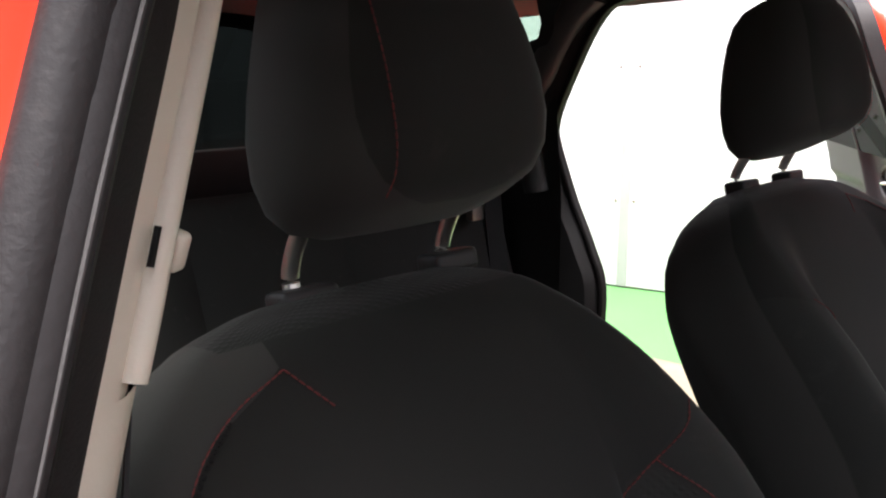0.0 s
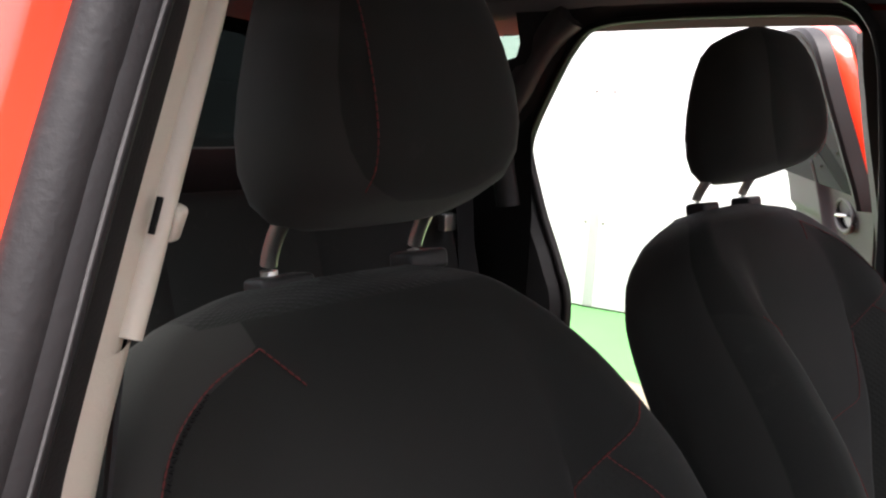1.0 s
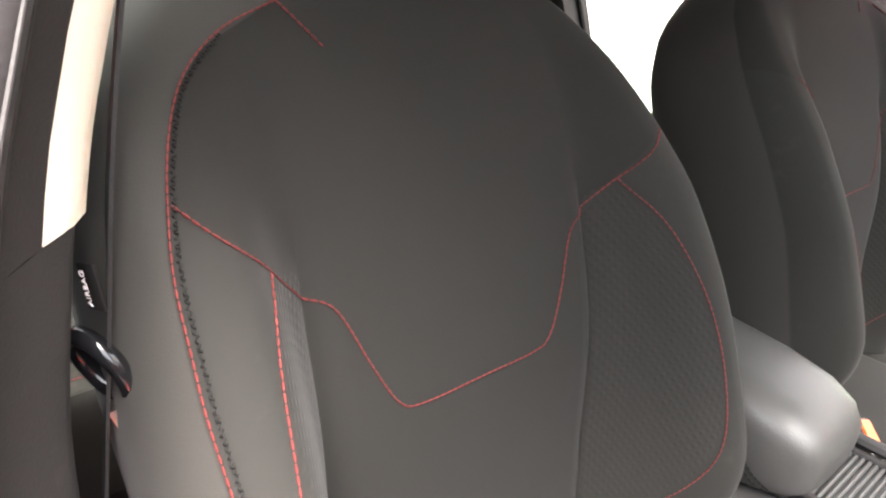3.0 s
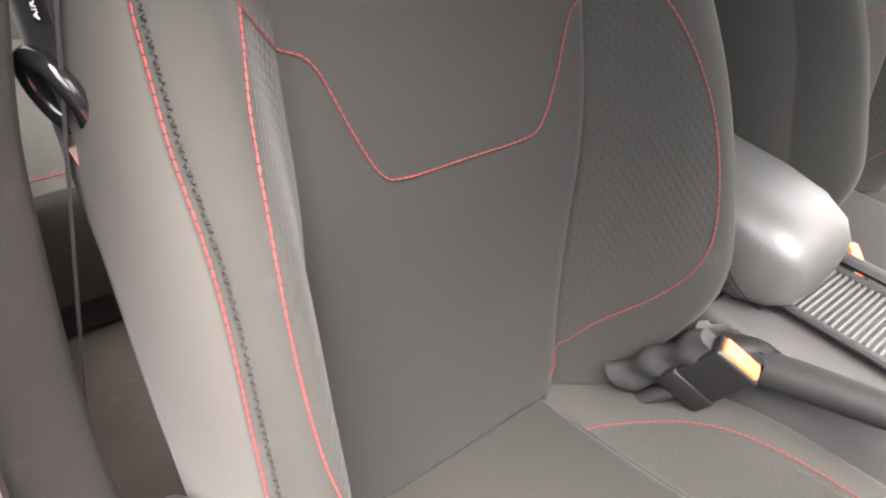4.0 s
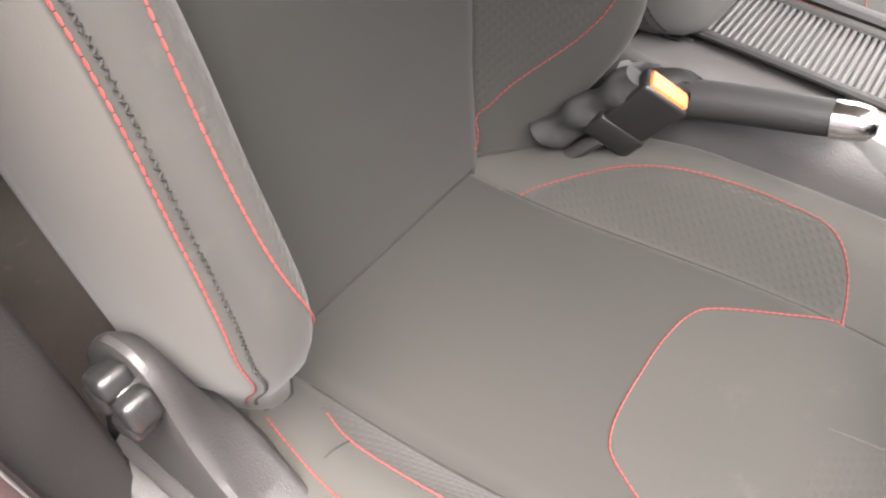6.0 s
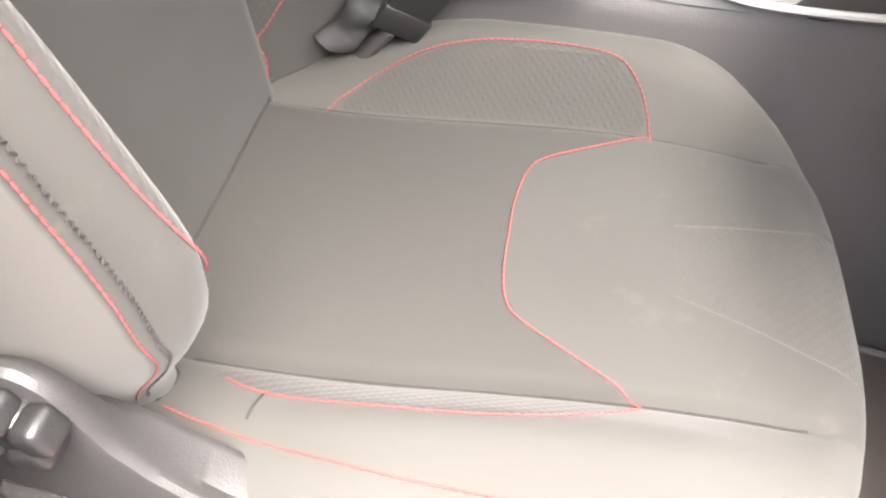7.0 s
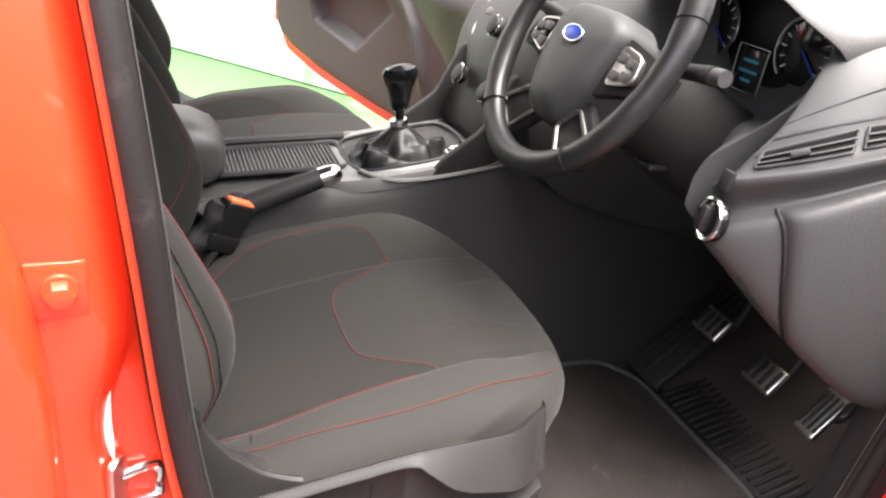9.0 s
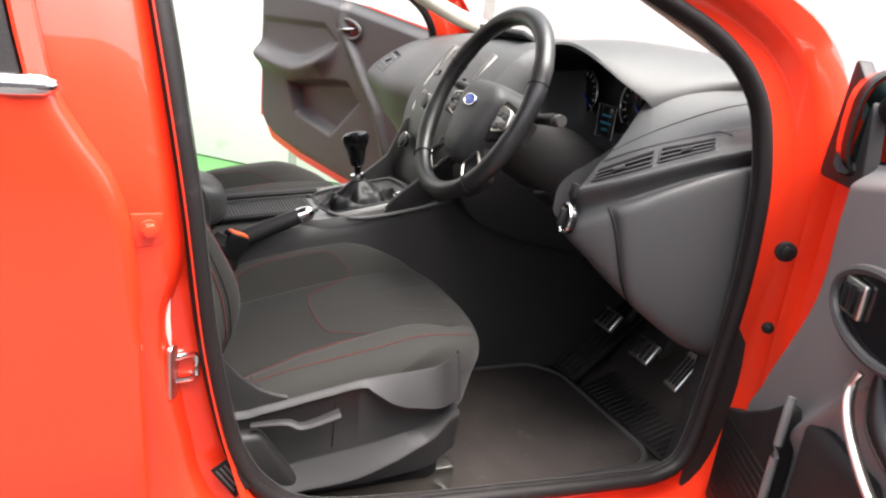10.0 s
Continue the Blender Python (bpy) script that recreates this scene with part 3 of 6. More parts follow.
def bucket_seat(yc, zo, xo, out, label):
    """out: -1 where the door is on the y- side."""
    seat = thing("bucket_seat", label, "car seat", (xo, yc, 0.4 + zo), "front seats")
    seat.location = (0, 0, 0)
    SIDE[0] = out
    rows, hs = seat_rows(yc, zo, xo, out, 0.0 if out < 0 else 0.024)
    bm = grid(rows, close_v=True, cap=True)
    cloth_ways(bm, rows, 24)
    zone_back(bm, yc, zo, xo, out)
    flip = -out
    back = part("backrest", bm, M_SEAT, seat)
    for s in (-1, 1):
        if s == out:
            outer = on_back(yc, zo, xo, [(h, s * v) for h, v in OUTER])
            part("stitching", stitches(outer), M_THREAD, back, "red thread seam")
            dark = on_back(yc, zo, xo, [(h, s * (v - 0.0034)) for h, v in OUTER[1:]], n=40)
            zig = [p + Vector((0, 0.0016 * (1 if i % 2 else -1), 0)) for i, p in enumerate(dark)]
            part("seam", stitches(zig, 0.0008, 0.0045, 0.25), M_SEAM_SHADE, back, "dark overlock seam")
            part("stitching", stitches(on_back(yc, zo, xo, [(0.583, s * 0.110), (0.568, s * 0.100), (0.551, s * 0.088)])), M_THREAD, back)
        # Dark tube sunk in the valley puts its shade in as colour.
        part("crease", tube(on_back(yc, zo, xo, [(h, s * valley(h, s)) for h in (0.40, 0.35, 0.28, 0.2, 0.12, 0.05)], lift=-0.007), 0.0016, 5), M_SEAM_SHADE, back)
        part("stitching", stitches(on_back(yc, zo, xo, [(h, s * v) for h, v in INNER])), M_THREAD, back)
    vee = on_back(yc, zo, xo, [(0.4575, 0.216), (0.44, 0.194), (0.423, 0.170), (0.400, 0.14), (0.385, 0.118), (0.340, 0.098), (0.308, 0.080), (0.300, 0.060), (0.300, 0.0), (0.300, -0.060), (0.308, -0.080), (0.340, -0.098), (0.385, -0.118), (0.400, -0.14), (0.426, -0.172), (0.448, -0.200), (0.472, -0.221)], n=6)
    part("stitching", stitches(vee), M_THREAD, back)
    c_rows = cushion_rows(yc, zo, xo, flip)
    cb = grid(c_rows)
    cloth_ways(cb, c_rows, 0, True)
    fl, we, md, rm = [cb.verts.layers.float.new(k) for k in ("flank", "weave", "middle", "rim")]
    # Darker middle and paler rim: cloth tone with the fall of light painted in.
    for v in cb.verts:
        lat, x = flip * (v.co.y - yc), v.co.x - xo
        arc = lerp(ARC_OUT if lat < 0 else ARC_IN, x)
        v[we] = max(min(abs(lat) - seam_at(x, lat) - 0.002, arc - abs(lat), x - 0.02, 0.31 - x), min(x - 0.325, 0.036 + 0.25 * (x - 0.325) - abs(lat)))
        v[md] = min(seam_at(x, lat) - abs(lat), lerp(HEXA, lat) - x)
        v[rm] = max(abs(lat) - seam_at(x, lat) - 0.001, 0.0)
        v[fl] = max(abs(lat) - 0.262, cushion_z(x, lat) - 0.02 - (v.co.z - zo))
    cush = part("cushion", cb, M_SEAT, seat)
    # Dark tube where backrest meets cushion, standing for the shade between them.
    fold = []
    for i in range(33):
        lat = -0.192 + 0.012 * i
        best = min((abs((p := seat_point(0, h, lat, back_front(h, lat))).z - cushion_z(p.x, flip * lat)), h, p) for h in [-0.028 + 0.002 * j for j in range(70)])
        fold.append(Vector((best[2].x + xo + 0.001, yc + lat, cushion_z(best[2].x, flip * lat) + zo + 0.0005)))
    part("fold", tube(smooth_path(fold[::2], 3), 0.0015, 6), M_SEAM_SHADE, cush, "dark line drawn for the shade between backrest and cushion")
    for s in (-1, 1):
        arc = on_cushion(yc, zo, xo, [(x, s * v) for x, v in (ARC_IN if s > 0 else ARC_OUT)], flip)
        part("stitching", stitches(arc), M_THREAD, cush, "red thread seam")
        if s < 0:
            edge = on_cushion(yc, zo, xo, [(0.0, s * 0.196), (0.03, s * 0.205), (0.08, s * 0.217), (0.16, s * 0.226), (0.25, s * 0.225), (0.33, s * 0.214), (0.39, s * 0.194), (0.435, s * 0.166)], flip)
            part("stitching", stitches(edge), M_THREAD, cush)
            part("tuck", tube(on_cushion(yc, zo, xo, [(0.060, s * 0.178), (0.058, s * 0.19), (0.057, s * 0.20)], flip, 0.0), 0.0009, 5), M_SEAM_SHADE, cush)
        part("piping", tube(on_cushion(yc, zo, xo, [(0.325, s * 0.036), (0.37, s * 0.047), (0.42, s * 0.060), (0.468, s * 0.072)], flip, 0.0), 0.0009, 6), M_FABRIC, cush)
        groove = on_cushion(yc, zo, xo, [(x, s * seam_at(x, s)) for x in (0.0, 0.08, 0.16, 0.24, 0.32, 0.38, 0.42)], flip, 0.0006)
        # Dark line along the groove stands in for its shade.
        part("crease", tube(groove, 0.0010, 5), M_SEAM_SHADE, cush)
    hexa = on_cushion(yc, zo, xo, [(0.312, 0.150), (0.27, 0.125), (0.22, 0.095), (0.205, 0.075), (0.198, 0.04), (0.197, 0), (0.198, -0.04), (0.203, -0.065), (0.215, -0.080), (0.26, -0.106), (0.305, -0.130)], flip, n=6)
    part("stitching", stitches(hexa), M_THREAD, cush)
    trim_y = yc + out * 0.268
    sg = out * 0.014
    cols = []
    for i in range(61):
        x = -0.06 + 0.437 * i / 60
        zt = lerp([(-0.06, 0.592), (0.03, 0.587), (0.06, 0.592), (0.166, 0.611), (0.216, 0.620), (0.30, 0.626), (0.377, 0.632)], x)
        zw = min(zt - 0.008, lerp([(0.19, 0.640), (0.216, 0.613), (0.235, 0.600), (0.252, 0.589), (0.275, 0.580), (0.36, 0.567), (0.377, 0.566)], x))
        zu = lerp([(-0.06, 0.53), (0.02, 0.51), (0.10, 0.489), (0.12, 0.492), (0.178, 0.499), (0.25, 0.510), (0.30, 0.523), (0.357, 0.539), (0.377, 0.541)], x)
        zb = lerp([(-0.06, 0.51), (0.02, 0.485), (0.10, 0.462), (0.124, 0.462), (0.199, 0.467), (0.265, 0.489), (0.32, 0.517), (0.357, 0.536), (0.377, 0.537)], x)
        zz = lerp([(-0.06, 0.50), (0.0, 0.475), (0.09, 0.455), (0.2, 0.450), (0.30, 0.460), (0.377, 0.472)], x)
        ow = 0.008 + 0.020 * step(0.195, 0.26, x)
        prof = [(zt - 0.030, -0.05), (zt - 0.010, -0.02), (zt - 0.003, -0.006), (zt + 0.001, 0.0), (zt - 0.003, 0.003), (zw + 0.002, ow - 0.001), (zw, ow), (zw - 0.003, ow - 0.002), (zw - 0.006, 0.004), (zu + 0.003, 0.003), (zu, 0.004), (zb + 0.003, 0.030), (zb - 0.001, 0.032), (zb - 0.005, 0.031), (zz, 0.024), (zz - 0.004, -0.010)]
        turn = 0.030 * step(0.30, 0.385, x) ** 2
        cols.append([(x + xo, trim_y + out * (o - turn), z + zo) for z, o in prof])
    for dx, inn in ((0.005, 0.004), (0.007, 0.012), (0.007, 0.05)):
        cols.append([(px + dx, py - out * inn, pz) for px, py, pz in cols[60]])
    base = part("side_trim", grid(cols), M_PLASTIC, seat, "scuffed black plastic seat side trim")
    part("groove", tube([(0.170 + xo, trim_y + out * 0.004, 0.592 + zo), (0.170 + xo, trim_y + out * 0.004, 0.512 + zo)], 0.0012, 6), M_SEAM_SHADE, base)
    heel = rounded([(-0.06, 0.575), (0.02, 0.560), (0.060, 0.562), (0.118, 0.470), (0.095, 0.452), (0.0, 0.475), (-0.06, 0.50)], 0.012)
    part("rear_boss", plate([(x + xo, z + zo) for x, z in heel], "y", trim_y - out * 0.004, trim_y + out * 0.026, 0.010, 4), M_PLASTIC, base)
    lever = smooth_path([(0.045 + xo, trim_y + sg * 1.2, 0.574 + zo), (0.092 + xo, trim_y + sg * 2.2, 0.581 + zo), (0.116 + xo, trim_y + sg * 2.6, 0.575 + zo), (0.168 + xo, trim_y + sg * 2.9, 0.592 + zo)], 6)
    part("height_lever", tube(lever, [0.006 + 0.006 * (i / len(lever)) for i in range(len(lever))], 12, flat=0.45), M_PLASTIC, seat, "black height lever")
    shield = []
    for i in range(45):
        x = -0.078 + 0.178 * i / 44
        zo_ = lerp([(-0.078, 0.650), (-0.068, 0.684), (-0.056, 0.708), (-0.042, 0.722), (-0.022, 0.727), (-0.008, 0.716), (0.002, 0.692), (0.012, 0.668), (0.03, 0.644), (0.06, 0.618), (0.10, 0.602)], x)
        zi = min(zo_ - 0.006, lerp([(-0.078, 0.610), (-0.05, 0.632), (0.0, 0.632), (0.03, 0.618), (0.10, 0.585)], x))
        prof = [(-0.062, zi - 0.05), (-0.050, zi - 0.012), (-0.046, zi), (-0.040, zi + 0.004), (-0.020, zo_ - 0.012), (-0.012, zo_ - 0.002), (-0.008, zo_), (-0.004, zo_ - 0.002), (-0.003, zo_ - 0.008), (-0.004, 0.5 * zo_ + 0.29), (0.0, 0.575), (0.001, 0.555)]
        shield.append([(x + xo, trim_y + out * o, z + zo) for o, z in prof])
    part("recline_shield", grid(shield), M_PLASTIC, seat, "curved black plastic shield over the recline pivot")
    km = pose(-0.022 + xo, trim_y + out * -0.006, 0.696 + zo, 90 if out < 0 else -90, 0, 0)
    kn = part("recline_knob", moved(disc(0.015, 0.018, 24, 0.005), km), M_BLACK, seat, "lobed black recline dial")
    for i in range(4):
        a = math.pi / 2 * i + 0.5
        part("lobe", moved(block(-0.0105, 0.0105, -0.008, 0.008, 0.002, 0.022, 0.005, 4), km @ pose(0.0155 * math.cos(a), 0.0155 * math.sin(a), 0, 0, 0, math.degrees(a) + 90)), M_BLACK, kn)
    for y0 in (-0.20, 0.17):
        part("rail", block(-0.12 + xo, 0.42 + xo, yc + y0, yc + y0 + 0.04, 0.325, 0.385, 0.005), M_STEEL, seat)
    part("frame", block(-0.10 + xo, 0.38 + xo, yc - 0.225, yc + 0.225, 0.38, 0.52 + zo, 0.02), M_PLASTIC, seat)
    headrest(yc + (0.031 if yc < 0 else 0.015), zo, xo, seat, out)
    return seat


YD, YP = -0.372, 0.388
bucket_seat(YD, 0.0, 0.0, -1, "charcoal cloth front car seat with red stitching beside the open door")
bucket_seat(YP, 0.004, -0.014, 1, "charcoal cloth front passenger car seat with red stitching")

# ---- car body shell ----
car = thing("car", "bright red five-door hatchback with its doors open", "car")


def side_y(z):
    """How far the body side stands out from the middle, at the seals."""
    return lerp([(0.5, 0.72), (0.93, 0.72), (1.02, 0.708), (1.10, 0.690), (1.20, 0.655), (1.30, 0.618), (1.40, 0.586), (1.48, 0.566)], z) - 0.014 * step(0.85, 0.55, z)


FRONT_GAP = [(-0.095, 1.30), (-0.072, 1.14), (-0.045, 0.94), (-0.025, 0.76), (-0.004, 0.64), (0.018, 0.56), (0.055, 0.50), (0.12, 0.455), (0.25, 0.435), (0.45, 0.420), (0.66, 0.405), (0.76, 0.405), (0.815, 0.45), (0.836, 0.62), (0.832, 0.83), (0.815, 1.01), (0.785, 1.10), (0.715, 1.165), (0.60, 1.215), (0.42, 1.285), (0.20, 1.350), (0.0, 1.375), (-0.075, 1.36)]
FRONT_OUT = [0.008, 0.006, 0.006, 0.006, 0.006, 0.008, 0.03, 0.08, 0.11, 0.11, 0.11, 0.12, 0.14, 0.15, 0.15, 0.15, 0.13, 0.095, 0.08, 0.075, 0.07, 0.05, 0.02]
REAR_GAP = [(-0.183, 1.09), (-0.186, 1.19), (-0.191, 1.28), (-0.199, 1.36), (-0.217, 1.408), (-0.250, 1.436), (-0.32, 1.444), (-0.44, 1.446), (-0.58, 1.446), (-0.71, 1.438), (-0.78, 1.405), (-0.87, 1.30), (-0.95, 1.19), (-0.965, 1.12), (-0.935, 0.99), (-0.885, 0.88), (-0.85, 0.79), (-0.84, 0.60), (-0.80, 0.47), (-0.70, 0.435), (-0.45, 0.42), (-0.25, 0.42), (-0.20, 0.445), (-0.17, 0.53), (-0.170, 0.8), (-0.178, 0.98)]


def gap_loop(gap, side, n=5, grow=0.0):
    loop = smooth_path([(x, 0, z) for x, z in gap], n, closed=True)
    k = len(loop)
    out = []
    for i, p in enumerate(loop):
        d = (loop[(i + 1) % k] - loop[i - 1]).normalized()
        nrm = Vector((d.z, 0, -d.x))
        mid = Vector((0.35, 0, 0.85)) if gap is FRONT_GAP else Vector((-0.5, 0, 0.95))
        if nrm.dot(p - mid) < 0:
            nrm = -nrm
        out.append((p, nrm))
    return out


def aperture(name, gap, side, widths, seal=True):
    """The painted frame round a door opening, a pressed flange that steps outward, with its rubber seal."""
    loop = gap_loop(gap, side)
    k = len(loop)
    rows = []
    for i, (p, nrm) in enumerate(loop):
        w = widths if not isinstance(widths, list) else lerp([(j, v) for j, v in enumerate(widths + widths[:1])], i / 5)
        ring = []
        for t, dy in ((-0.002, -0.004), (0.0, 0.0), (0.30, 0.004), (0.40, 0.010), (0.52, 0.028), (0.62, 0.034), (0.95, 0.040), (1.0, 0.036), (1.0, 0.0)):
            q = p + nrm * (w * t if t > 0 else t)
            ring.append((q.x, side * (side_y(p.z) + dy), q.z))
        rows.append(ring)
    fr = part(name, grid(rows, close_u=True), M_RED, car)
    if seal:
        sl, lip = [], []
        for p, nrm in loop:
            q = p - nrm * 0.002
            sl.append((q.x, side * (side_y(p.z) + 0.006), q.z))
            q = p - nrm * 0.009
            lip.append((q.x, side * (side_y(p.z) - 0.004), q.z))
        s1 = part("door_seal", tube(sl, 0.0125, 12, closed=True, up=(0, 1, 0), flat=1.0), M_RUBBER, car, "dusty black rubber door seal")
        part("seal_lip", tube(lip, 0.006, 8, closed=True, up=(0, 1, 0), flat=1.2), M_RUBBER, s1)
    return fr


aperture("door_frame", FRONT_GAP, -1, FRONT_OUT)
dusty = []
for p, nrm in gap_loop(FRONT_GAP, -1):
    q = p - nrm * 0.0160
    dusty.append(Vector((q.x, -(side_y(p.z) - 0.0060), q.z)))
part("dusty_ridge", tube(dusty, [0.0008 + 0.0005 * noise.noise(p * 60) for p in dusty], 6, closed=True, up=(0, 1, 0)), M_DUST, car, "dusty moulded ridge of the door seal")
aperture("door_frame", FRONT_GAP, 1, FRONT_OUT)
aperture("door_frame", REAR_GAP, 1, 0.09)

# B pillar facings on the driver's side: black trim, cream upper trim, painted outer face
zs = [0.40 + 0.02 * i for i in range(51)]


def pillar_rows(pts, levels, side=-1):
    rows = []
    for z in levels:
        lean = lerp([(0.4, 0.17), (0.455, 0.14), (0.5, 0.078), (0.56, 0.042), (0.64, 0.021), (0.76, 0.0), (0.94, -0.02), (1.14, -0.047), (1.30, -0.07), (1.4, -0.08)], z)
        rows.append([(x + lean, side * (side_y(z) - d), z) for x, d in pts])
    return grid(rows)


def pillar_strip(name, pts, material, z0, z1, side=-1, label=""):
    return part(name, pillar_rows(pts, [z for z in zs if z0 - 1e-6 <= z <= z1 + 1e-6], side), material, car, label)


pillar_strip("pillar_trim", [(-0.022, -0.004), (-0.030, 0.006), (-0.045, 0.018), (-0.060, 0.034), (-0.068, 0.042), (-0.078, 0.054), (-0.088, 0.060), (-0.14, 0.062), (-0.19, 0.058), (-0.20, 0.03)], M_MATTE, 0.40, 1.04, label="scuffed dark plastic lower pillar trim")
pillar_strip("pillar_trim", [(-0.018, -0.004), (-0.026, 0.006), (-0.045, 0.018), (-0.060, 0.033), (-0.066, 0.040), (-0.078, 0.046)], M_MATTE, 1.04, 1.40)
inner = []
for i in range(50):
    z = 0.44 + 0.0202 * i
    xr = lerp([(0.44, -0.19), (0.53, -0.168), (0.8, -0.168), (0.98, -0.176), (1.09, -0.181), (1.28, -0.189), (1.36, -0.197), (1.408, -0.215), (1.43, -0.235)], z)
    xf = lerp([(0.44, 0.14), (0.5, 0.055), (0.56, 0.018), (0.64, -0.004), (0.76, -0.025), (0.94, -0.045), (1.14, -0.072), (1.30, -0.095), (1.43, -0.09)], z)
    inner.append([(x, side_y(z) - d, z) for x, d in ((xr + 0.002, 0.004), (xr + 0.004, 0.020), (xr + 0.012, 0.032), (xr + 0.03, 0.040), (xf - 0.03, 0.040), (xf - 0.012, 0.032), (xf - 0.004, 0.020), (xf - 0.002, 0.004))])
part("pillar_trim", grid(inner), M_TRIM, car, "grey plastic passenger side pillar trim")
cream = pillar_strip("pillar_cover", [(-0.066, 0.036), (-0.068, 0.042), (-0.076, 0.052), (-0.084, 0.0585), (-0.098, 0.062), (-0.14, 0.062), (-0.19, 0.058), (-0.20, 0.03)], M_CREAM, 1.04, 1.36, label="stained cream plastic upper pillar cover")
part("lower_cover", pillar_rows([(-0.067, 0.036), (-0.069, 0.044), (-0.078, 0.056), (-0.088, 0.064), (-0.10, 0.067), (-0.14, 0.066), (-0.15, 0.06)], [1.041 + 0.012 * i for i in range(11)]), M_CREAM, cream)
rib = []
for z in [1.165 + 0.015 * i for i in range(13)]:
    lean = lerp([(1.14, -0.047), (1.30, -0.07), (1.4, -0.08)], z)
    rib.append((-0.082 + lean, -(side_y(z) - 0.058), z))
part("raised_edge", tube(rib, 0.0065, 10, up=(0, 1, 0)), M_CREAM, cream)
part("belt_slot", tube([(p[0] + 0.010, p[1] - 0.006, p[2]) for p in rib[3:5]], 0.0016, 8, up=(0, 1, 0)), M_SEAM_SHADE, cream, "dark belt adjuster slot")
part("adjuster_slider", moved(block(-0.0065, 0.0065, -0.005, 0.005, -0.010, 0.008, 0.003, 3), pose(-0.149, -0.582, 1.212, 0, 20, 35)), M_CREAM, cream, "cream belt height slider")
for side in (1,):
    pillar_strip("pillar_trim", [(-0.03, -0.004), (-0.034, 0.020), (-0.06, 0.05), (-0.10, 0.055), (-0.14, 0.04), (-0.16, 0.0)], M_PLASTIC, 0.40, 1.40, side=1)
# red outer face of the pillar with the catch for the front door
LEAN = [(0.4, 0.17), (0.455, 0.14), (0.5, 0.078), (0.56, 0.042), (0.64, 0.021), (0.76, 0.0), (0.94, -0.02), (1.14, -0.047), (1.30, -0.07), (1.4, -0.08)]
DOOR_EDGE = [(0.30, -0.086), (0.57, -0.091), (0.67, -0.094), (0.80, -0.095), (0.86, -0.098), (0.925, -0.107), (0.965, -0.121), (0.993, -0.140), (1.038, -0.164), (1.07, -0.176), (1.15, -0.190), (1.28, -0.212), (1.40, -0.235)]


def rear_skin(z):
    """How far the rear door's skin stands out."""
    return 0.772 + 0.010 * math.sin((z - 0.4) * 3.2) - 0.30 * max(0, z - 1.06) - 0.04 * step(0.62, 0.36, z)


face = []
for z in zs[:-1]:
    seal_x = lerp(LEAN, z) - 0.024
    c = lerp([(0.40, 0.070), (0.52, 0.055), (0.60, 0.044), (0.76, 0.040), (0.80, 0.034), (0.845, 0.016), (0.88, 0.010), (1.4, 0.010)], z)
    y0, far = side_y(z), lerp(DOOR_EDGE, z) - 0.03
    y1 = min(rear_skin(z) - 0.016, y0 + 0.034)
    mid = seal_x - c - 0.028
    pts = [(seal_x + 0.006, y0 - 0.004), (seal_x, y0 + 0.002), (seal_x - c * 0.5, y0 + 0.006), (seal_x - c, y0 + 0.009), (seal_x - c - 0.004, y0 + 0.015), (seal_x - c - 0.010, y0 + 0.024), (seal_x - c - 0.017, y0 + 0.030), (mid, y1)]
    pts += [(mid + (min(far, mid - 0.01) - mid) * k / 4, y1 + 0.002 * k / 4) for k in range(1, 5)]
    face.append([(x, -y, z) for x, y in pts])
part("pillar_panel", grid(face), M_RED, car, "glossy red pillar face")
striker = part("striker_plate", moved(plate(rounded([(-0.010, -0.036), (0.010, -0.036), (0.010, 0.036), (-0.010, 0.036)], 0.009), "y", -0.003, 0.003, 0.001), pose(-0.0625, -0.735, 0.712, 0, 0, 62)), M_STEEL, car, "worn steel door striker")
part("striker_loop", tube(smooth_path([(-0.060, -0.731, 0.728), (-0.044, -0.727, 0.730), (-0.036, -0.724, 0.728), (-0.034, -0.723, 0.722), (-0.034, -0.723, 0.702), (-0.036, -0.724, 0.698), (-0.044, -0.727, 0.697), (-0.060, -0.731, 0.698)], 4), 0.0036, 8), M_CHROME, striker)
hb = part("hinge_plate", moved(block(-0.017, 0.017, -0.003, 0.003, -0.019, 0.019, 0.002), pose(-0.088, -0.7535, 0.900, 0, 0, 6)), M_RED, car)
part("bolt", moved(joined(disc(0.0105, 0.004, 24, 0.001), moved(disc(0.0085, 0.012, 6, 0.003), Matrix.Translation((0, 0, 0.002)))), pose(-0.086, -0.756, 0.902, 90, 0, 6)), M_RED, hb, "red painted hinge bolt")
chip = [(-0.0645, -0.7335, 0.748), (-0.066, -0.7345, 0.765), (-0.0665, -0.735, 0.785), (-0.064, -0.734, 0.808)]
part("paint_chip", tube(smooth_path(chip, 5), [0.0012, 0.0018, 0.0022, 0.0026, 0.0028, 0.003, 0.003, 0.003, 0.003, 0.0028, 0.0026, 0.0024, 0.002, 0.0014, 0.001, 0.0006], 8, up=(0, 1, 0), flat=0.5), M_LIME, car, "pale chipped paint edge")
sticker = part("sill_label", moved(block(-0.030, 0.030, -0.0006, 0.0006, -0.012, 0.012, 0.0004), pose(0.009, -0.7300, 0.543, 0, 57, 4)), M_SEAM_SHADE, car, "worn dark paper label with unreadable print")
for i in range(3):
    part("bar", moved(block(-0.024, 0.018 - 0.006 * i, -0.0012, 0.0, -0.008 + 0.006 * i, -0.0055 + 0.006 * i, 0), pose(0.009, -0.7303, 0.543, 0, 57, 4)), M_TRIM, sticker)

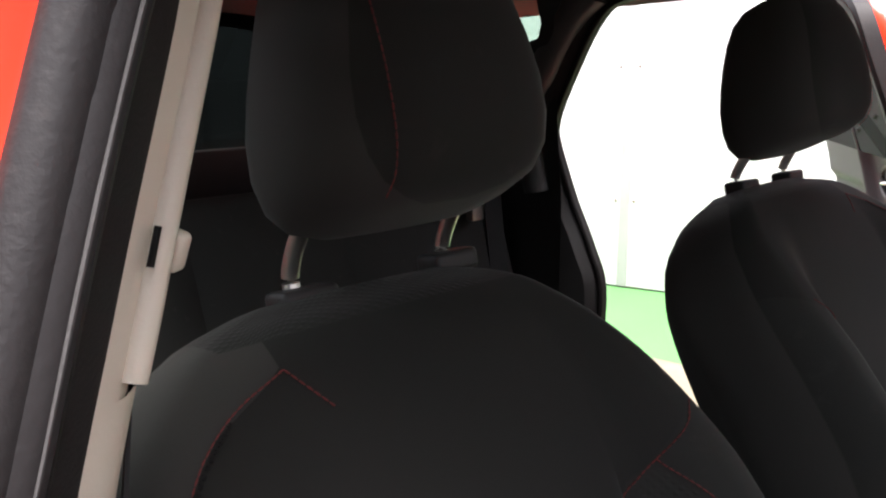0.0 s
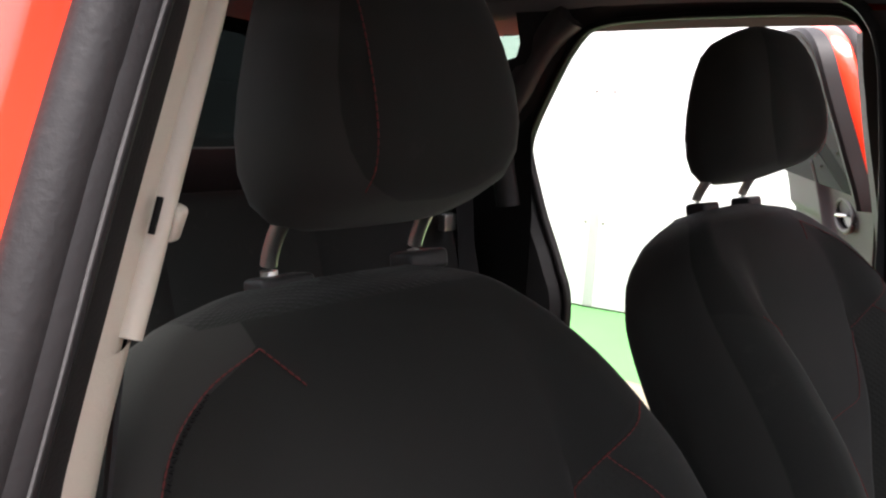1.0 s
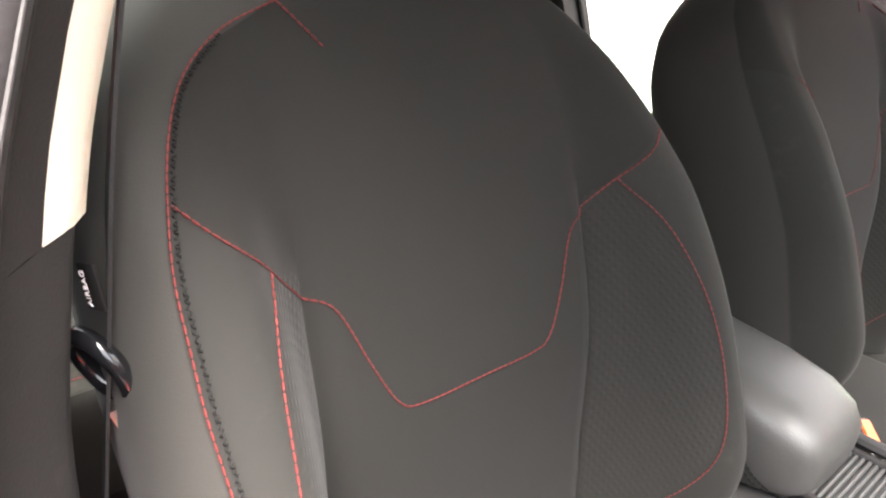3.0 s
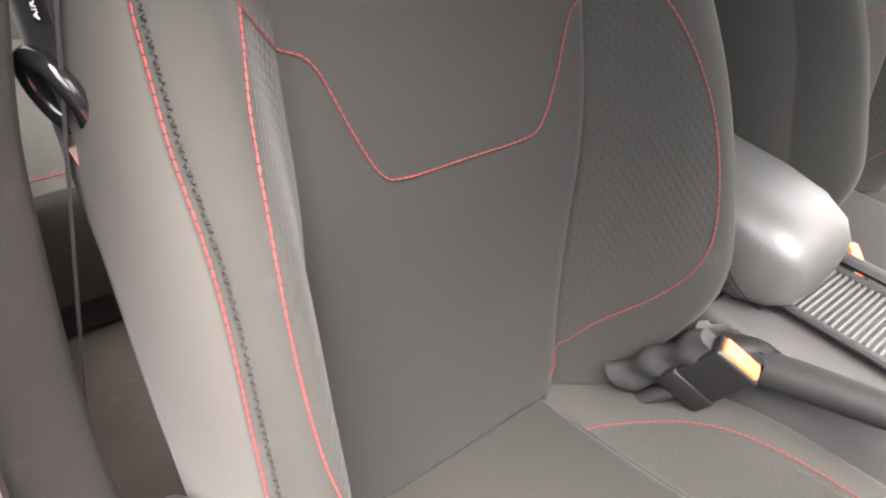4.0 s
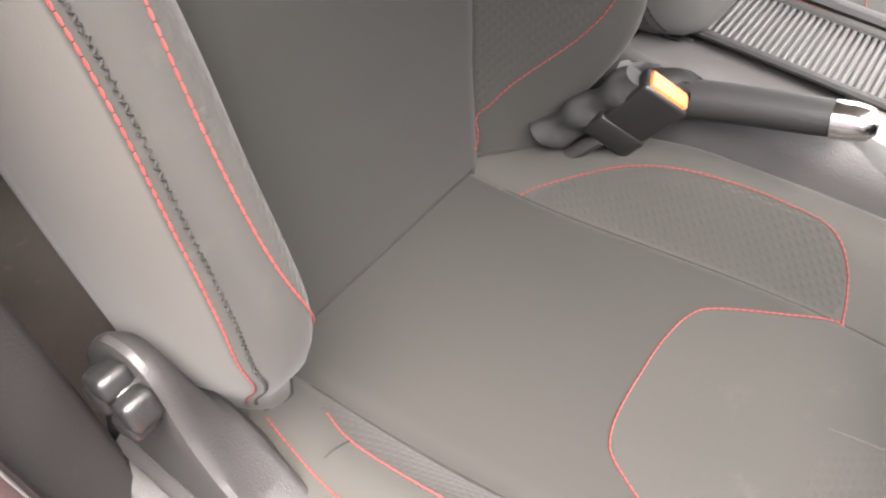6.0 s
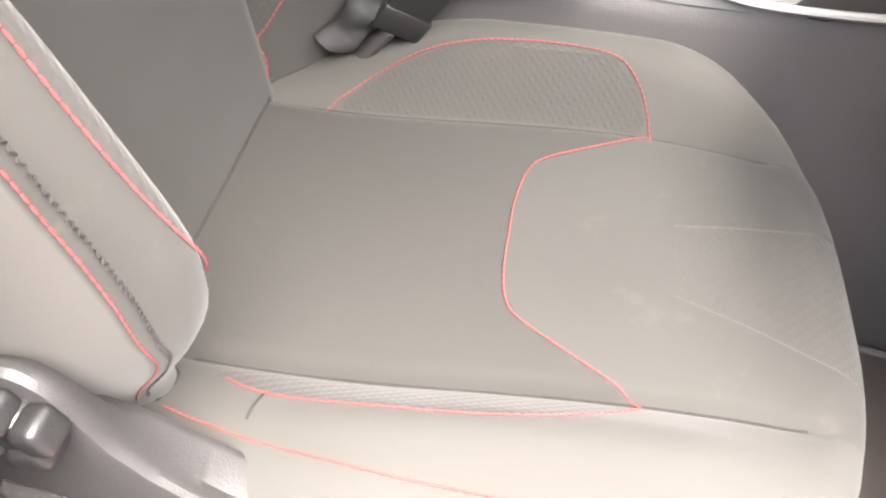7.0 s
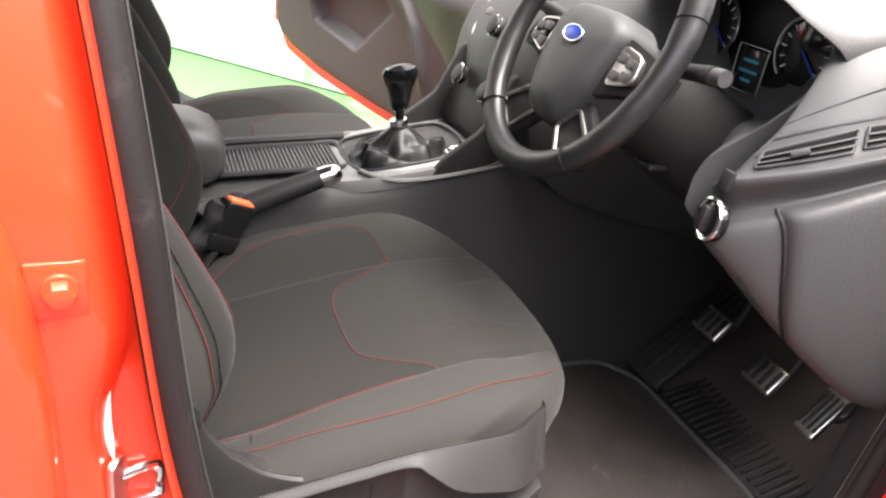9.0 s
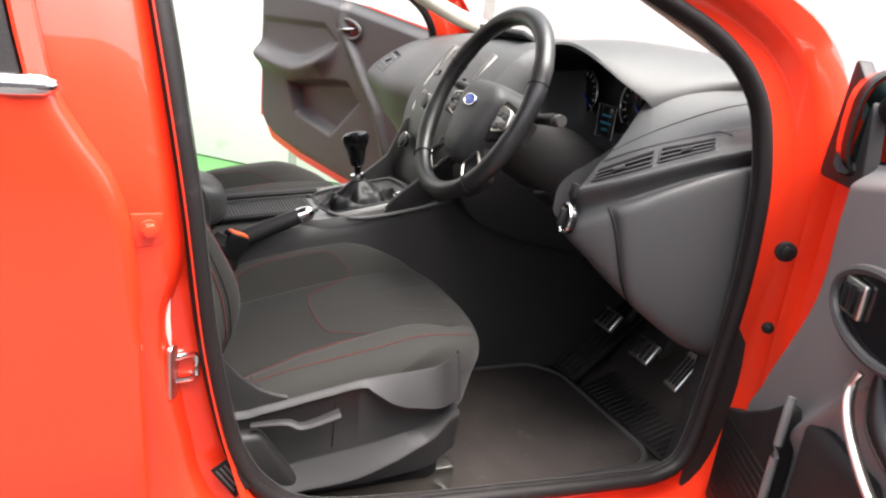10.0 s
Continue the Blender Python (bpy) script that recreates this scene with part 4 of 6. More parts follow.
# closed rear door behind the driver
dz = [0.34 + 0.03 * i for i in range(24)] + [1.055]
skin_rows = []
for z in dz:
    xe, yy = lerp(DOOR_EDGE, z), rear_skin(z)
    skin_rows.append([(x, -(yy + 0.004 * math.sin((x + 1.0) * 3.1)), z) for x in (-1.0, -0.85, -0.7, -0.55, -0.42, -0.32, -0.25, -0.21)] + [(xe - d, -(yy - k), z) for d, k in ((0.03, 0.0), (0.018, 0.0006), (0.009, 0.003), (0.003, 0.008), (0.0, 0.015), (-0.001, 0.03))])
rd = part("rear_door", grid(skin_rows), M_RED, car, "closed red rear door with chrome waist strip")
part("waist_strip", tube([(-1.0, -0.776, 1.053), (-0.5, -0.780, 1.053), (-0.2, -0.778, 1.053), (-0.178, -0.776, 1.053), (-0.168, -0.770, 1.053)], [0.0115, 0.0115, 0.0115, 0.011, 0.006], 10, flat=1.0), M_CHROME, rd, "worn chrome waist strip")
zz_ = [1.06 + 0.04 * i for i in range(9)]
part("window_frame", grid([[(lerp(DOOR_EDGE, z) + d, -(rear_skin(z) - k), z) for d, k in ((-0.022, 0.022), (-0.020, 0.004), (-0.016, 0.0), (-0.006, 0.0), (0.0, 0.006), (0.001, 0.03))] for z in zz_]), M_RED, rd)
part("window_channel", grid([[(lerp(DOOR_EDGE, z) + d, -(rear_skin(z) - k), z) for d, k in ((-0.060, 0.030), (-0.056, 0.014), (-0.040, 0.008), (-0.024, 0.010), (-0.021, 0.022))] for z in zz_]), M_RUBBER, rd)
pane = part("pane", grid([[(x, -(rear_skin(z) - 0.026), z) for z in (1.055, 1.2, 1.38)] for x in (-1.0, -0.6, -0.2)]), M_GREENGLASS, rd)
pane.visible_shadow = False
part("inner_panel", block(-1.0, -0.22, -0.70, -0.66, 0.40, 1.0, 0.02), M_PLASTIC, rd)

# roof, screen, floor, rear closure
roof_rows = []
for i in range(15):
    x = 0.42 - i * 0.16
    roof_rows.append([(x, y, 1.520 + 0.03 * math.sin(math.pi * min(1, (i + 1) / 15)) - 0.10 * (abs(y) / 0.62) ** 4 - 0.06 * step(-1.2, -1.9, x)) for y in [-0.62 + 0.062 * j for j in range(21)]])
roof = part("roof", grid(roof_rows), M_RED, car)
part("headlining", grid([[(x, y * 1.02, z - 0.028) for x, y, z in r] for r in roof_rows]), M_HEADLINE, car, "grey cloth headlining")
for sgn in (-1, 1):
    part("roof_rail_trim", tube(smooth_path([(0.50, sgn * 0.565, 1.30), (0.30, sgn * 0.56, 1.38), (0.05, sgn * 0.555, 1.445), (-0.4, sgn * 0.555, 1.490), (-0.9, sgn * 0.545, 1.485), (-1.3, sgn * 0.53, 1.42)], 5), 0.036, 10, up=(0, 1, 0)), M_HEADLINE, car)
    part("a_pillar_trim", tube(smooth_path([(1.10, sgn * 0.655, 1.06), (0.84, sgn * 0.635, 1.13), (0.62, sgn * 0.61, 1.225), (0.44, sgn * 0.585, 1.30)], 5), 0.026, 10, up=(0, 1, 0)), M_CREAM, car, "cream windscreen pillar trim")
screen_rows = [[(1.20 - 0.80 * t, y * (1 - 0.14 * t) + 0, 1.07 + 0.36 * t - 0.05 * (y / 0.66) ** 2 * (1 - 0.3 * t)) for t in (0, 0.25, 0.5, 0.75, 1)] for y in [-0.66 + 0.132 * j for j in range(11)]]
ws = part("windscreen", grid(screen_rows), M_GLASS, car)
ws.visible_shadow = False
part("floor_pan", block(-1.75, 1.15, -0.69, 0.69, 0.24, 0.325, 0.01), M_CARPET, car, "dusty dark carpet")
part("toe_board", grid([[(0.90, y, 0.327), (0.98, y, 0.37), (1.06, y, 0.48), (1.12, y, 0.62), (1.14, y, 0.80)] for y in (-0.69, -0.35, 0.0, 0.35, 0.69)]), M_CARPET, car)
part("firewall", block(1.15, 1.25, -0.72, 0.72, 0.25, 1.06, 0.01), M_PLASTIC, car)
bon = [[(1.2 + 0.95 * t, y, 1.06 - 0.10 * t - 0.10 * t ** 3 - 0.05 * (y / 0.75) ** 2) for t in (0, 0.2, 0.4, 0.6, 0.8, 1.0)] for y in [-0.75 + 0.15 * j for j in range(11)]]
part("bonnet", grid(bon), M_RED, car)
part("front_body", block(1.25, 2.1, -0.78, 0.78, 0.25, 0.84, 0.08, 4), M_RED, car)
for sgn in (-1, 1):
    a, b = sorted((sgn * 0.66, sgn * 0.70))
    part("sill_cover", block(0.02, 0.80, a, b, 0.325, 0.405, 0.012, 3), M_PLASTIC, car, "scuffed black plastic sill cover")
    a, b = sorted((sgn * 0.70, sgn * 0.80))
    part("sill", block(-1.0, 1.0, a, b, 0.20, 0.36, 0.02, 3), M_RED, car)
    a, b = sorted((sgn * 0.655, sgn * 0.715))
    part("kick_panel", plate(rounded([(0.80, 0.33), (1.15, 0.33), (1.15, 0.98), (0.86, 0.98), (0.84, 0.7), (0.825, 0.45)], 0.03), "y", a, b, 0.008), M_PLASTIC, car)
    a, b = sorted((sgn * 0.73, sgn * 0.80))
    part("wing_panel", plate(rounded([(0.98, 0.30), (1.30, 0.30), (1.30, 1.02), (1.05, 1.06), (0.93, 1.08), (0.97, 0.9)], 0.03), "y", a, b, 0.01), M_RED, car)
a = part("quarter_panel", plate(rounded([(-1.10, 0.32), (-1.9, 0.32), (-1.9, 1.0), (-1.6, 1.42), (-1.26, 1.44), (-1.22, 1.26), (-1.10, 1.2)], 0.03), "y", 0.69, 0.78, 0.01), M_RED, car)
part("quarter_trim", grid([[(x, 0.655 - 0.12 * max(0, z - 1.0), z) for z in (0.32, 0.6, 0.85, 1.0, 1.15, 1.27)] for x in (-0.92, -1.0, -1.2, -1.5, -1.75)]), M_PLASTIC, car, "dark plastic quarter trim")
part("quarter_pillar", tube(smooth_path([(-0.99, 0.66, 1.02), (-1.01, 0.635, 1.2), (-0.93, 0.60, 1.31), (-0.84, 0.575, 1.41), (-0.77, 0.56, 1.455)], 5), 0.038, 10, up=(0, 1, 0)), M_TRIM, car)
ring = []
for p, nrm in gap_loop(REAR_GAP, 1):
    w = (0.26 if nrm.x < 0.3 else 0.008) - 0.20 * (1 if nrm.x < 0.3 else 0) * math.exp(-(((p - Vector((-0.86, 0, 1.34))).length) / 0.10) ** 2)
    yy = side_y(p.z) - 0.012
    ring.append([(p.x - nrm.x * 0.004, yy + 0.01, p.z - nrm.z * 0.004), (p.x + nrm.x * 0.02, yy - 0.02, p.z + nrm.z * 0.02), (p.x + nrm.x * w * 0.6, yy - 0.045, p.z + nrm.z * w * 0.6), (p.x + nrm.x * w, yy - 0.055, p.z + nrm.z * w)])
part("aperture_trim", grid(ring, close_u=True), M_PLASTIC, car, "dark plastic trim round the rear doorway")
q = part("quarter_glass", plate(rounded([(-0.96, 1.29), (-0.915, 1.41), (-0.99, 1.42), (-1.08, 1.30)], 0.02), "y", 0.588, 0.592, 0), M_GREENGLASS, car, "small green tinted quarter glass")
q.visible_shadow = False
part("quarter_panel", block(-1.9, -1.0, -0.78, -0.705, 0.30, 1.42, 0.03), M_RED, car)
part("quarter_trim", block(-1.9, -1.0, -0.70, -0.66, 0.30, 1.42, 0.02), M_PLASTIC, car)
part("tailgate", block(-1.92, -1.80, -0.72, 0.72, 0.30, 1.02, 0.04), M_RED, car)
rg = part("rear_window", grid([[(-1.86, y, 1.02), (-1.78, y, 1.22), (-1.66, y, 1.46)] for y in (-0.6, -0.2, 0.2, 0.6)]), M_DARKGLASS, car, "dark tinted rear window")
part("tailgate_trim", block(-1.80, -1.77, -0.66, 0.66, 0.90, 1.10, 0.01), M_PLASTIC, car)
rg.visible_shadow = False
part("boot_lining", block(-1.80, -1.45, -0.66, 0.66, 0.33, 0.95, 0.02), M_CARPET, car)


# ---- doors ----
def wavy(table):
    return lambda s: lerp(table, s)


POCKET = [(0.765, 0.805), (0.715, 0.681), (0.506, 0.626), (0.356, 0.778), (0.42, 0.848), (0.53, 0.845), (0.70, 0.815)]
INSERT = [(0.935, 1.036), (0.93, 0.905), (0.885, 0.898), (0.653, 0.888), (0.50, 0.955), (0.475, 0.985), (0.55, 1.042)]


def inside(poly, s, z):
    """Distance inside a convex outline, negative outside it."""
    cx = sum(p[0] for p in poly) / len(poly)
    cz = sum(p[1] for p in poly) / len(poly)
    best = 9.0
    for (x0, z0), (x1, z1) in zip(poly, poly[1:] + poly[:1]):
        nx, nz = z1 - z0, x0 - x1
        d = math.hypot(nx, nz)
        v = ((s - x0) * nx + (z - z0) * nz) / d
        c = ((cx - x0) * nx + (cz - z0) * nz) / d
        best = min(best, v if c > 0 else -v)
    return best


def open_door(hinge, side, swing, length, low, high, rear=False, label="", front=None, cloth=None):
    """A door on its hinge: s runs back from the hinge, the room face looks to -side before it swings."""
    d = part("door", block(0, 0.001, 0, 0.001, 0.6, 0.601, 0), M_RED, car, label)
    ang = swing if side > 0 else -swing
    # closed direction is -x; it swings outward about the hinge
    base = Matrix.Translation((hinge[0], hinge[1], 0)) @ Matrix.Rotation(radians(-ang), 4, 'Z') @ Matrix.Diagonal((-1, side, 1, 1))
    sv = [length * i / 150 for i in range(151)]

    def place(s, out, z):
        return base @ Vector((s, out, z))

    def depth(s, z):
        """The trim's face: armrest, pocket, upper insert and the rib in front of them."""
        k = s * 0.96 / length
        arm = lerp([(0.44, 0.985), (0.50, 0.935), (0.56, 0.895), (0.68, 0.857), (0.8, 0.862), (0.96, 0.895)], k)
        rib = lerp([(0.45, 0.15), (0.62, 0.20), (0.759, 0.260), (0.851, 0.325), (0.922, 0.375), (1.013, 0.44), (1.1, 0.47)], z)
        r = -0.030 - 0.010 * step(rib - 0.02, rib + 0.03, k) * step(0.75, 0.9, z)
        r -= 0.044 * math.exp(-((z - arm) / 0.036) ** 2) * step(0.47, 0.56, k) * step(0.975, 0.93, k)
        r -= 0.020 * math.exp(-((k - rib) / 0.020) ** 2) * step(0.50, 0.65, z)
        r += 0.050 * step(-0.006, 0.030, inside(POCKET, k, z))
        r += 0.014 * step(-0.006, 0.022, inside(INSERT, k, z))
        if front:
            r += 0.045 * (1 - step(0.0, 0.095 - 0.05 * step(0.75, 0.95, z), s)) ** 1.5
        if rear and z > 0.93:
            r += side_y(z) - 0.72
        e = min((z - low(s)), (high(s) - z), (length - s) * 0.8, s + 0.02)
        r += 0.030 * (1 - step(0.0, 0.035, e))
        return r
    rows = []
    for s in sv:
        z0, z1 = low(s), high(s)
        zz = [z0 + (z1 - z0) * t / 150 for t in range(151)]
        rows.append([place(s + (lerp(front, z) * (1 - s / length) if front else 0), depth(s, z), z) for z in zz])
    part("inner_panel", grid(rows), cloth or M_DASH, d, "dark grey moulded door trim")
    part("inner_frame", grid([[place(s, 0.024, low(s) - 0.022 + (high(s) - low(s) - 0.03) * t / 6) for t in range(7)] for s in sv]), M_RED, d)
    skin = []
    for s in [-0.02] + sv + [length + 0.010]:
        z0, z1 = low(max(0, min(length, s))) - 0.030, high(max(0, min(length, s))) - (0.06 if rear else 0.012)
        skin.append([place(s, 0.002, z0 + 0.0), place(s, 0.002, z0 + 0.02), place(s, 0.002, z0 + 0.03)] + [place(s, 0.085 - 0.02 * math.cos((z1 - z0) * t / 8 * 3), z0 + (z1 - z0) * t / 8) for t in range(9)])
    skin = [[r[2], r[1], r[0]] + r[3:] + [r[-1] + Vector((0, 0, 0.0))] for r in skin]
    part("outer_skin", grid(skin), M_RED, d, "bright red painted door skin")
    part("shut_face", grid([[place(length + 0.010, o, low(length) - 0.03 + (high(length) - low(length) + 0.04) * t / 8) for t in range(9)] for o in (0.002, 0.04, 0.085)]), M_RED, d)
    part("shut_face", grid([[place(-0.02, o, low(0) - 0.03 + (high(0) - low(0) + 0.04) * t / 8) for t in range(9)] for o in (0.002, 0.04, 0.085)]), M_RED, d)
    if not rear:
        top = [(0.02, 0.01), (0.30, 0.18), (0.55, 0.30), (0.8, 0.36), (1.0, 0.36)]
        fr = [place(u * length, 0.03 - 0.22 * h, high(u * length) + h) for u, h in top] + [place(length + 0.01, 0.03, high(length))]
        part("window_frame", tube(smooth_path(fr, 5), 0.020, 10, up=(0, 1, 0)), M_RUBBER, d, "black window frame")
    hs, hz = (0.445 * length, 1.035) if not rear else (0.25, 1.065)
    cup = [place(hs + 0.062 * math.cos(a / 16 * math.pi), depth(hs, hz) - 0.004, hz + 0.032 * math.sin(a / 16 * math.pi) + 0.10 * 0.062 * math.cos(a / 16 * math.pi)) for a in range(32)]
    bez = part("handle_bezel", tube(cup, 0.006, 8, closed=True, up=(0, 0, 1)), M_TRIM, d)
    c = [place(hs + 0.056 * math.cos(a / 16 * math.pi) * r, depth(hs, hz) + 0.003 * (1 - r), hz + 0.027 * math.sin(a / 16 * math.pi) * r) for r in (1,) for a in range(32)]
    bm = bmesh.new()
    bm.faces.new([bm.verts.new(p) for p in c])
    part("handle_cup", bm, M_GLOSS, d)
    part("door_handle", tube(smooth_path([place(hs - 0.035, depth(hs, hz) - 0.008, hz + 0.004), place(hs, depth(hs, hz) - 0.014, hz), place(hs + 0.046, depth(hs, hz) - 0.010, hz - 0.006)], 5), [0.011 - 0.006 * abs(i - 5) / 5 for i in range(11)], 10, flat=0.5), M_CHROME, d, "chrome inner door handle")
    return d, place, depth


door_p, _, _ = open_door((0.88, 0.785), 1, 61, 0.95, wavy([(0, 0.43), (0.39, 0.465), (0.7, 0.52), (0.88, 0.575), (0.95, 0.66)]), wavy([(0, 1.06), (0.2, 1.09), (0.45, 1.13), (0.95, 1.17)]), label="open red passenger door with dark grey trim")
door_r, place_r, depth_r = open_door((-0.15, 0.80), 1, 57, 0.78, wavy([(0, 0.47), (0.5, 0.46), (0.66, 0.52), (0.78, 0.75)]), wavy([(0, 1.15), (0.1, 1.185), (0.78, 1.215)]), rear=True, label="open red rear passenger door with grey trim")

# window frame of the rear passenger door, painted edge and seal down its hinge side
FRAME = [(-0.172, 0.52), (-0.175, 0.75), (-0.182, 0.95), (-0.187, 1.10), (-0.20, 1.20), (-0.215, 1.30), (-0.243, 1.395), (-0.32, 1.435), (-0.45, 1.444), (-0.60, 1.445), (-0.75, 1.42), (-0.84, 1.32), (-0.905, 1.20)]
loop = [Vector((p.x, 0, p.y)) for p in smooth_path([(x, z, 0) for x, z in FRAME], 5)]
BANDS = {"window_frame": ([(-0.034, 0.036), (-0.032, 0.020), (-0.020, 0.014), (-0.004, 0.012), (0.003, 0.018), (0.004, 0.046)], M_RUBBER, "black window frame"),
         "painted_edge": ([(0.004, 0.044), (0.007, 0.049), (0.009, 0.060), (0.009, 0.072), (0.004, 0.078)], M_RED, "red painted door edge"),
         "edge_seal": ([(0.002, 0.076), (0.010, 0.082), (0.013, 0.090), (0.010, 0.098), (0.002, 0.104)], M_RUBBER, ""),
         "skin_edge": ([(0.006, 0.102), (0.013, 0.108), (0.014, 0.122), (0.004, 0.128)], M_RED, "")}
for name, (section, material, words) in BANDS.items():
    rows = []
    for i, p in enumerate(loop):
        if name == "window_frame" and p.z < 1.09:
            continue
        t = (loop[min(i + 1, len(loop) - 1)] - loop[max(i - 1, 0)]).normalized()
        n = Vector((t.z, 0, -t.x))
        rows.append([place_r(-(p.x + n.x * u) - 0.15, side_y(p.z) + o - 0.80, p.z + n.z * u) for u, o in section])
    part(name, grid(rows), material, door_r, words)
glass = []
for p in loop:
    if p.z > 1.12:
        glass.append([place_r(-p.x - 0.15, side_y(zz) + 0.030 - 0.80, zz) for zz in [1.12 + (p.z - 1.12) * k / 6 for k in range(7)]])
pane = part("pane", grid(glass), M_DARKGLASS, door_r, "dark tinted door glass")
pane.visible_shadow = False
door_d, place_d, depth_d = open_door((0.885, -0.775), -1, 66, 1.02, wavy([(0, 0.36), (0.3, 0.34), (0.7, 0.36), (1.02, 0.44)]), wavy([(0, 1.02), (0.25, 1.06), (0.45, 1.10), (1.02, 1.15)]), label="open red driver's door with dark grey trim and mirror", front=[(0.36, 0.03), (0.53, 0.0), (0.55, -0.06), (0.62, -0.03), (0.72, 0.02), (0.85, 0.085), (0.95, 0.10), (1.1, 0.10)], cloth=M_DOOR_LIT)

for z, x, r in ((0.85, 0.866, 0.017), (0.715, 0.872, 0.010)):
    hg = part("cable_boot", moved(disc(r, 0.012, 20, 0.004), pose(x, -0.7580, z, 90, 0, -35)), M_RUBBER, car, "black rubber cable boot")
    part("boot_rim", moved(disc(r * 0.6, 0.016, 16, 0.004), pose(x, -0.7580, z, 90, 0, -35)), M_BLACK, hg)

# ---- dashboard ----
dash = thing("dashboard", "grey soft-touch dashboard with slatted air vents", "dashboard")
# per station across the car: knee edge, lower face, switch face, vent foot, vent head, crown, screen base
DASH = {
    -0.51: [(1.0, 0.62), (0.78, 0.67), (0.68, 0.77), (0.590, 0.83), (0.578, 0.86), (0.590, 0.900), (0.660, 0.945), (0.80, 1.035), (0.97, 1.080), (1.20, 1.06)],
    -0.45: [(1.0, 0.64), (0.80, 0.72), (0.74, 0.78), (0.68, 0.84), (0.67, 0.88), (0.69, 0.92), (0.76, 0.945), (0.82, 1.060), (0.95, 1.100), (1.20, 1.06)],
    -0.36: [(1.0, 0.66), (0.84, 0.76), (0.78, 0.80), (0.72, 0.84), (0.71, 0.88), (0.73, 0.91), (0.79, 0.94), (0.82, 1.065), (0.95, 1.105), (1.20, 1.06)],
    -0.24: [(1.0, 0.64), (0.84, 0.74), (0.74, 0.79), (0.68, 0.84), (0.67, 0.88), (0.69, 0.92), (0.76, 0.945), (0.82, 1.060), (0.95, 1.100), (1.20, 1.06)],
    -0.17: [(1.0, 0.60), (0.75, 0.66), (0.60, 0.72), (0.54, 0.80), (0.53, 0.87), (0.55, 0.95), (0.60, 1.02), (0.70, 1.100), (0.92, 1.115), (1.20, 1.06)],
    0.17: [(1.0, 0.60), (0.75, 0.66), (0.60, 0.72), (0.54, 0.80), (0.53, 0.87), (0.55, 0.95), (0.60, 1.02), (0.70, 1.090), (0.92, 1.105), (1.20, 1.06)],
    0.28: [(1.0, 0.56), (0.80, 0.60), (0.70, 0.68), (0.65, 0.78), (0.63, 0.86), (0.62, 0.93), (0.67, 1.00), (0.80, 1.075), (0.95, 1.095), (1.20, 1.06)],
    0.50: [(1.0, 0.56), (0.80, 0.60), (0.70, 0.69), (0.64, 0.79), (0.60, 0.87), (0.59, 0.93), (0.66, 1.01), (0.80, 1.075), (0.95, 1.090), (1.20, 1.06)],
    0.665: [(1.0, 0.60), (0.86, 0.64), (0.74, 0.72), (0.66, 0.80), (0.60, 0.885), (0.585, 0.945), (0.69, 1.025), (0.82, 1.068), (1.00, 1.085), (1.20, 1.05)],
}
ys = sorted(DASH)
stations = [ys[0] + (ys[-1] - ys[0]) * i / 90 for i in range(91)]
rows = []
for y in stations:
    row = []
    for k in range(10):
        row.append((lerp([(v, DASH[v][k][0]) for v in ys], y), y, lerp([(v, DASH[v][k][1]) for v in ys], y)))
    rows.append(smooth_path(row, 4))
body = grid(rows, cap=True)
part("body", body, M_DASH, dash)


def dash_at(y, k):
    """A place on the dashboard: k counts the profile's points."""
    i = int(k)
    t = k - i
    p = [Vector((lerp([(v, DASH[v][j][0]) for v in ys], y), y, lerp([(v, DASH[v][j][1]) for v in ys], y))) for j in (i, min(9, i + 1))]
    return p[0].lerp(p[1], t)


# the rounded driver's end: columns follow the corner in plan, rows climb from the knee edge to the crown
END = [
    (0.592, -0.528, 1.0, -0.3, 0.812, 0.842, 0.872, 0.882, 0.912, 0.932, 1.010),
    (0.580, -0.553, 1.0, 0.0, 0.792, 0.852, 0.886, 0.898, 0.930, 0.948, 1.030),
    (0.595, -0.585, 0.85, 0.5, 0.775, 0.868, 0.902, 0.912, 0.943, 0.962, 1.048),
    (0.640, -0.630, 0.7, 0.7, 0.735, 0.898, 0.930, 0.940, 0.972, 0.988, 1.066),
    (0.705, -0.662, 0.6, 0.8, 0.690, 0.932, 0.960, 0.970, 0.998, 1.010, 1.077),
    (0.785, -0.684, 0.5, 0.85, 0.645, 0.960, 0.986, 0.996, 1.020, 1.028, 1.082),
    (0.890, -0.695, 0.4, 0.9, 0.620, 0.978, 1.002, 1.010, 1.034, 1.040, 1.083),
]


def end_at(e, k, lift=0.0):
    """A place on the driver's end of the dashboard; e runs round the corner, k climbs from 0 to 8."""
    v = [lerp([(i, r[j]) for i, r in enumerate(END)], e) for j in range(11)]
    inn = Vector((v[2], v[3], 0)).normalized()
    low, bl, bh, v0, v1, cr, top = v[4:]
    prof = [(0.05, low - 0.005), (0.004, low + 0.02), (-0.002, bl - 0.026), (0.018, bl), (0.002, bh + 0.002), (0.018, v0 + 0.002), (0.040, v1), (0.062, cr), (0.18, top)]
    d = lerp([(i, p[0]) for i, p in enumerate(prof)], k)
    z = lerp([(i, p[1]) for i, p in enumerate(prof)], k)
    return Vector((v[0], v[1], z)) + inn * d - inn * lift


part("driver_end", grid([[end_at(e / 8, k / 5) for k in range(41)] for e in range(49)]), M_DASH, dash)
def knee_left(k):
    """Where the end panel's curved leading edge runs."""
    return 2.55 + 1.0 * (max(0.0, 2.75 - k) / 2.1) ** 1.6


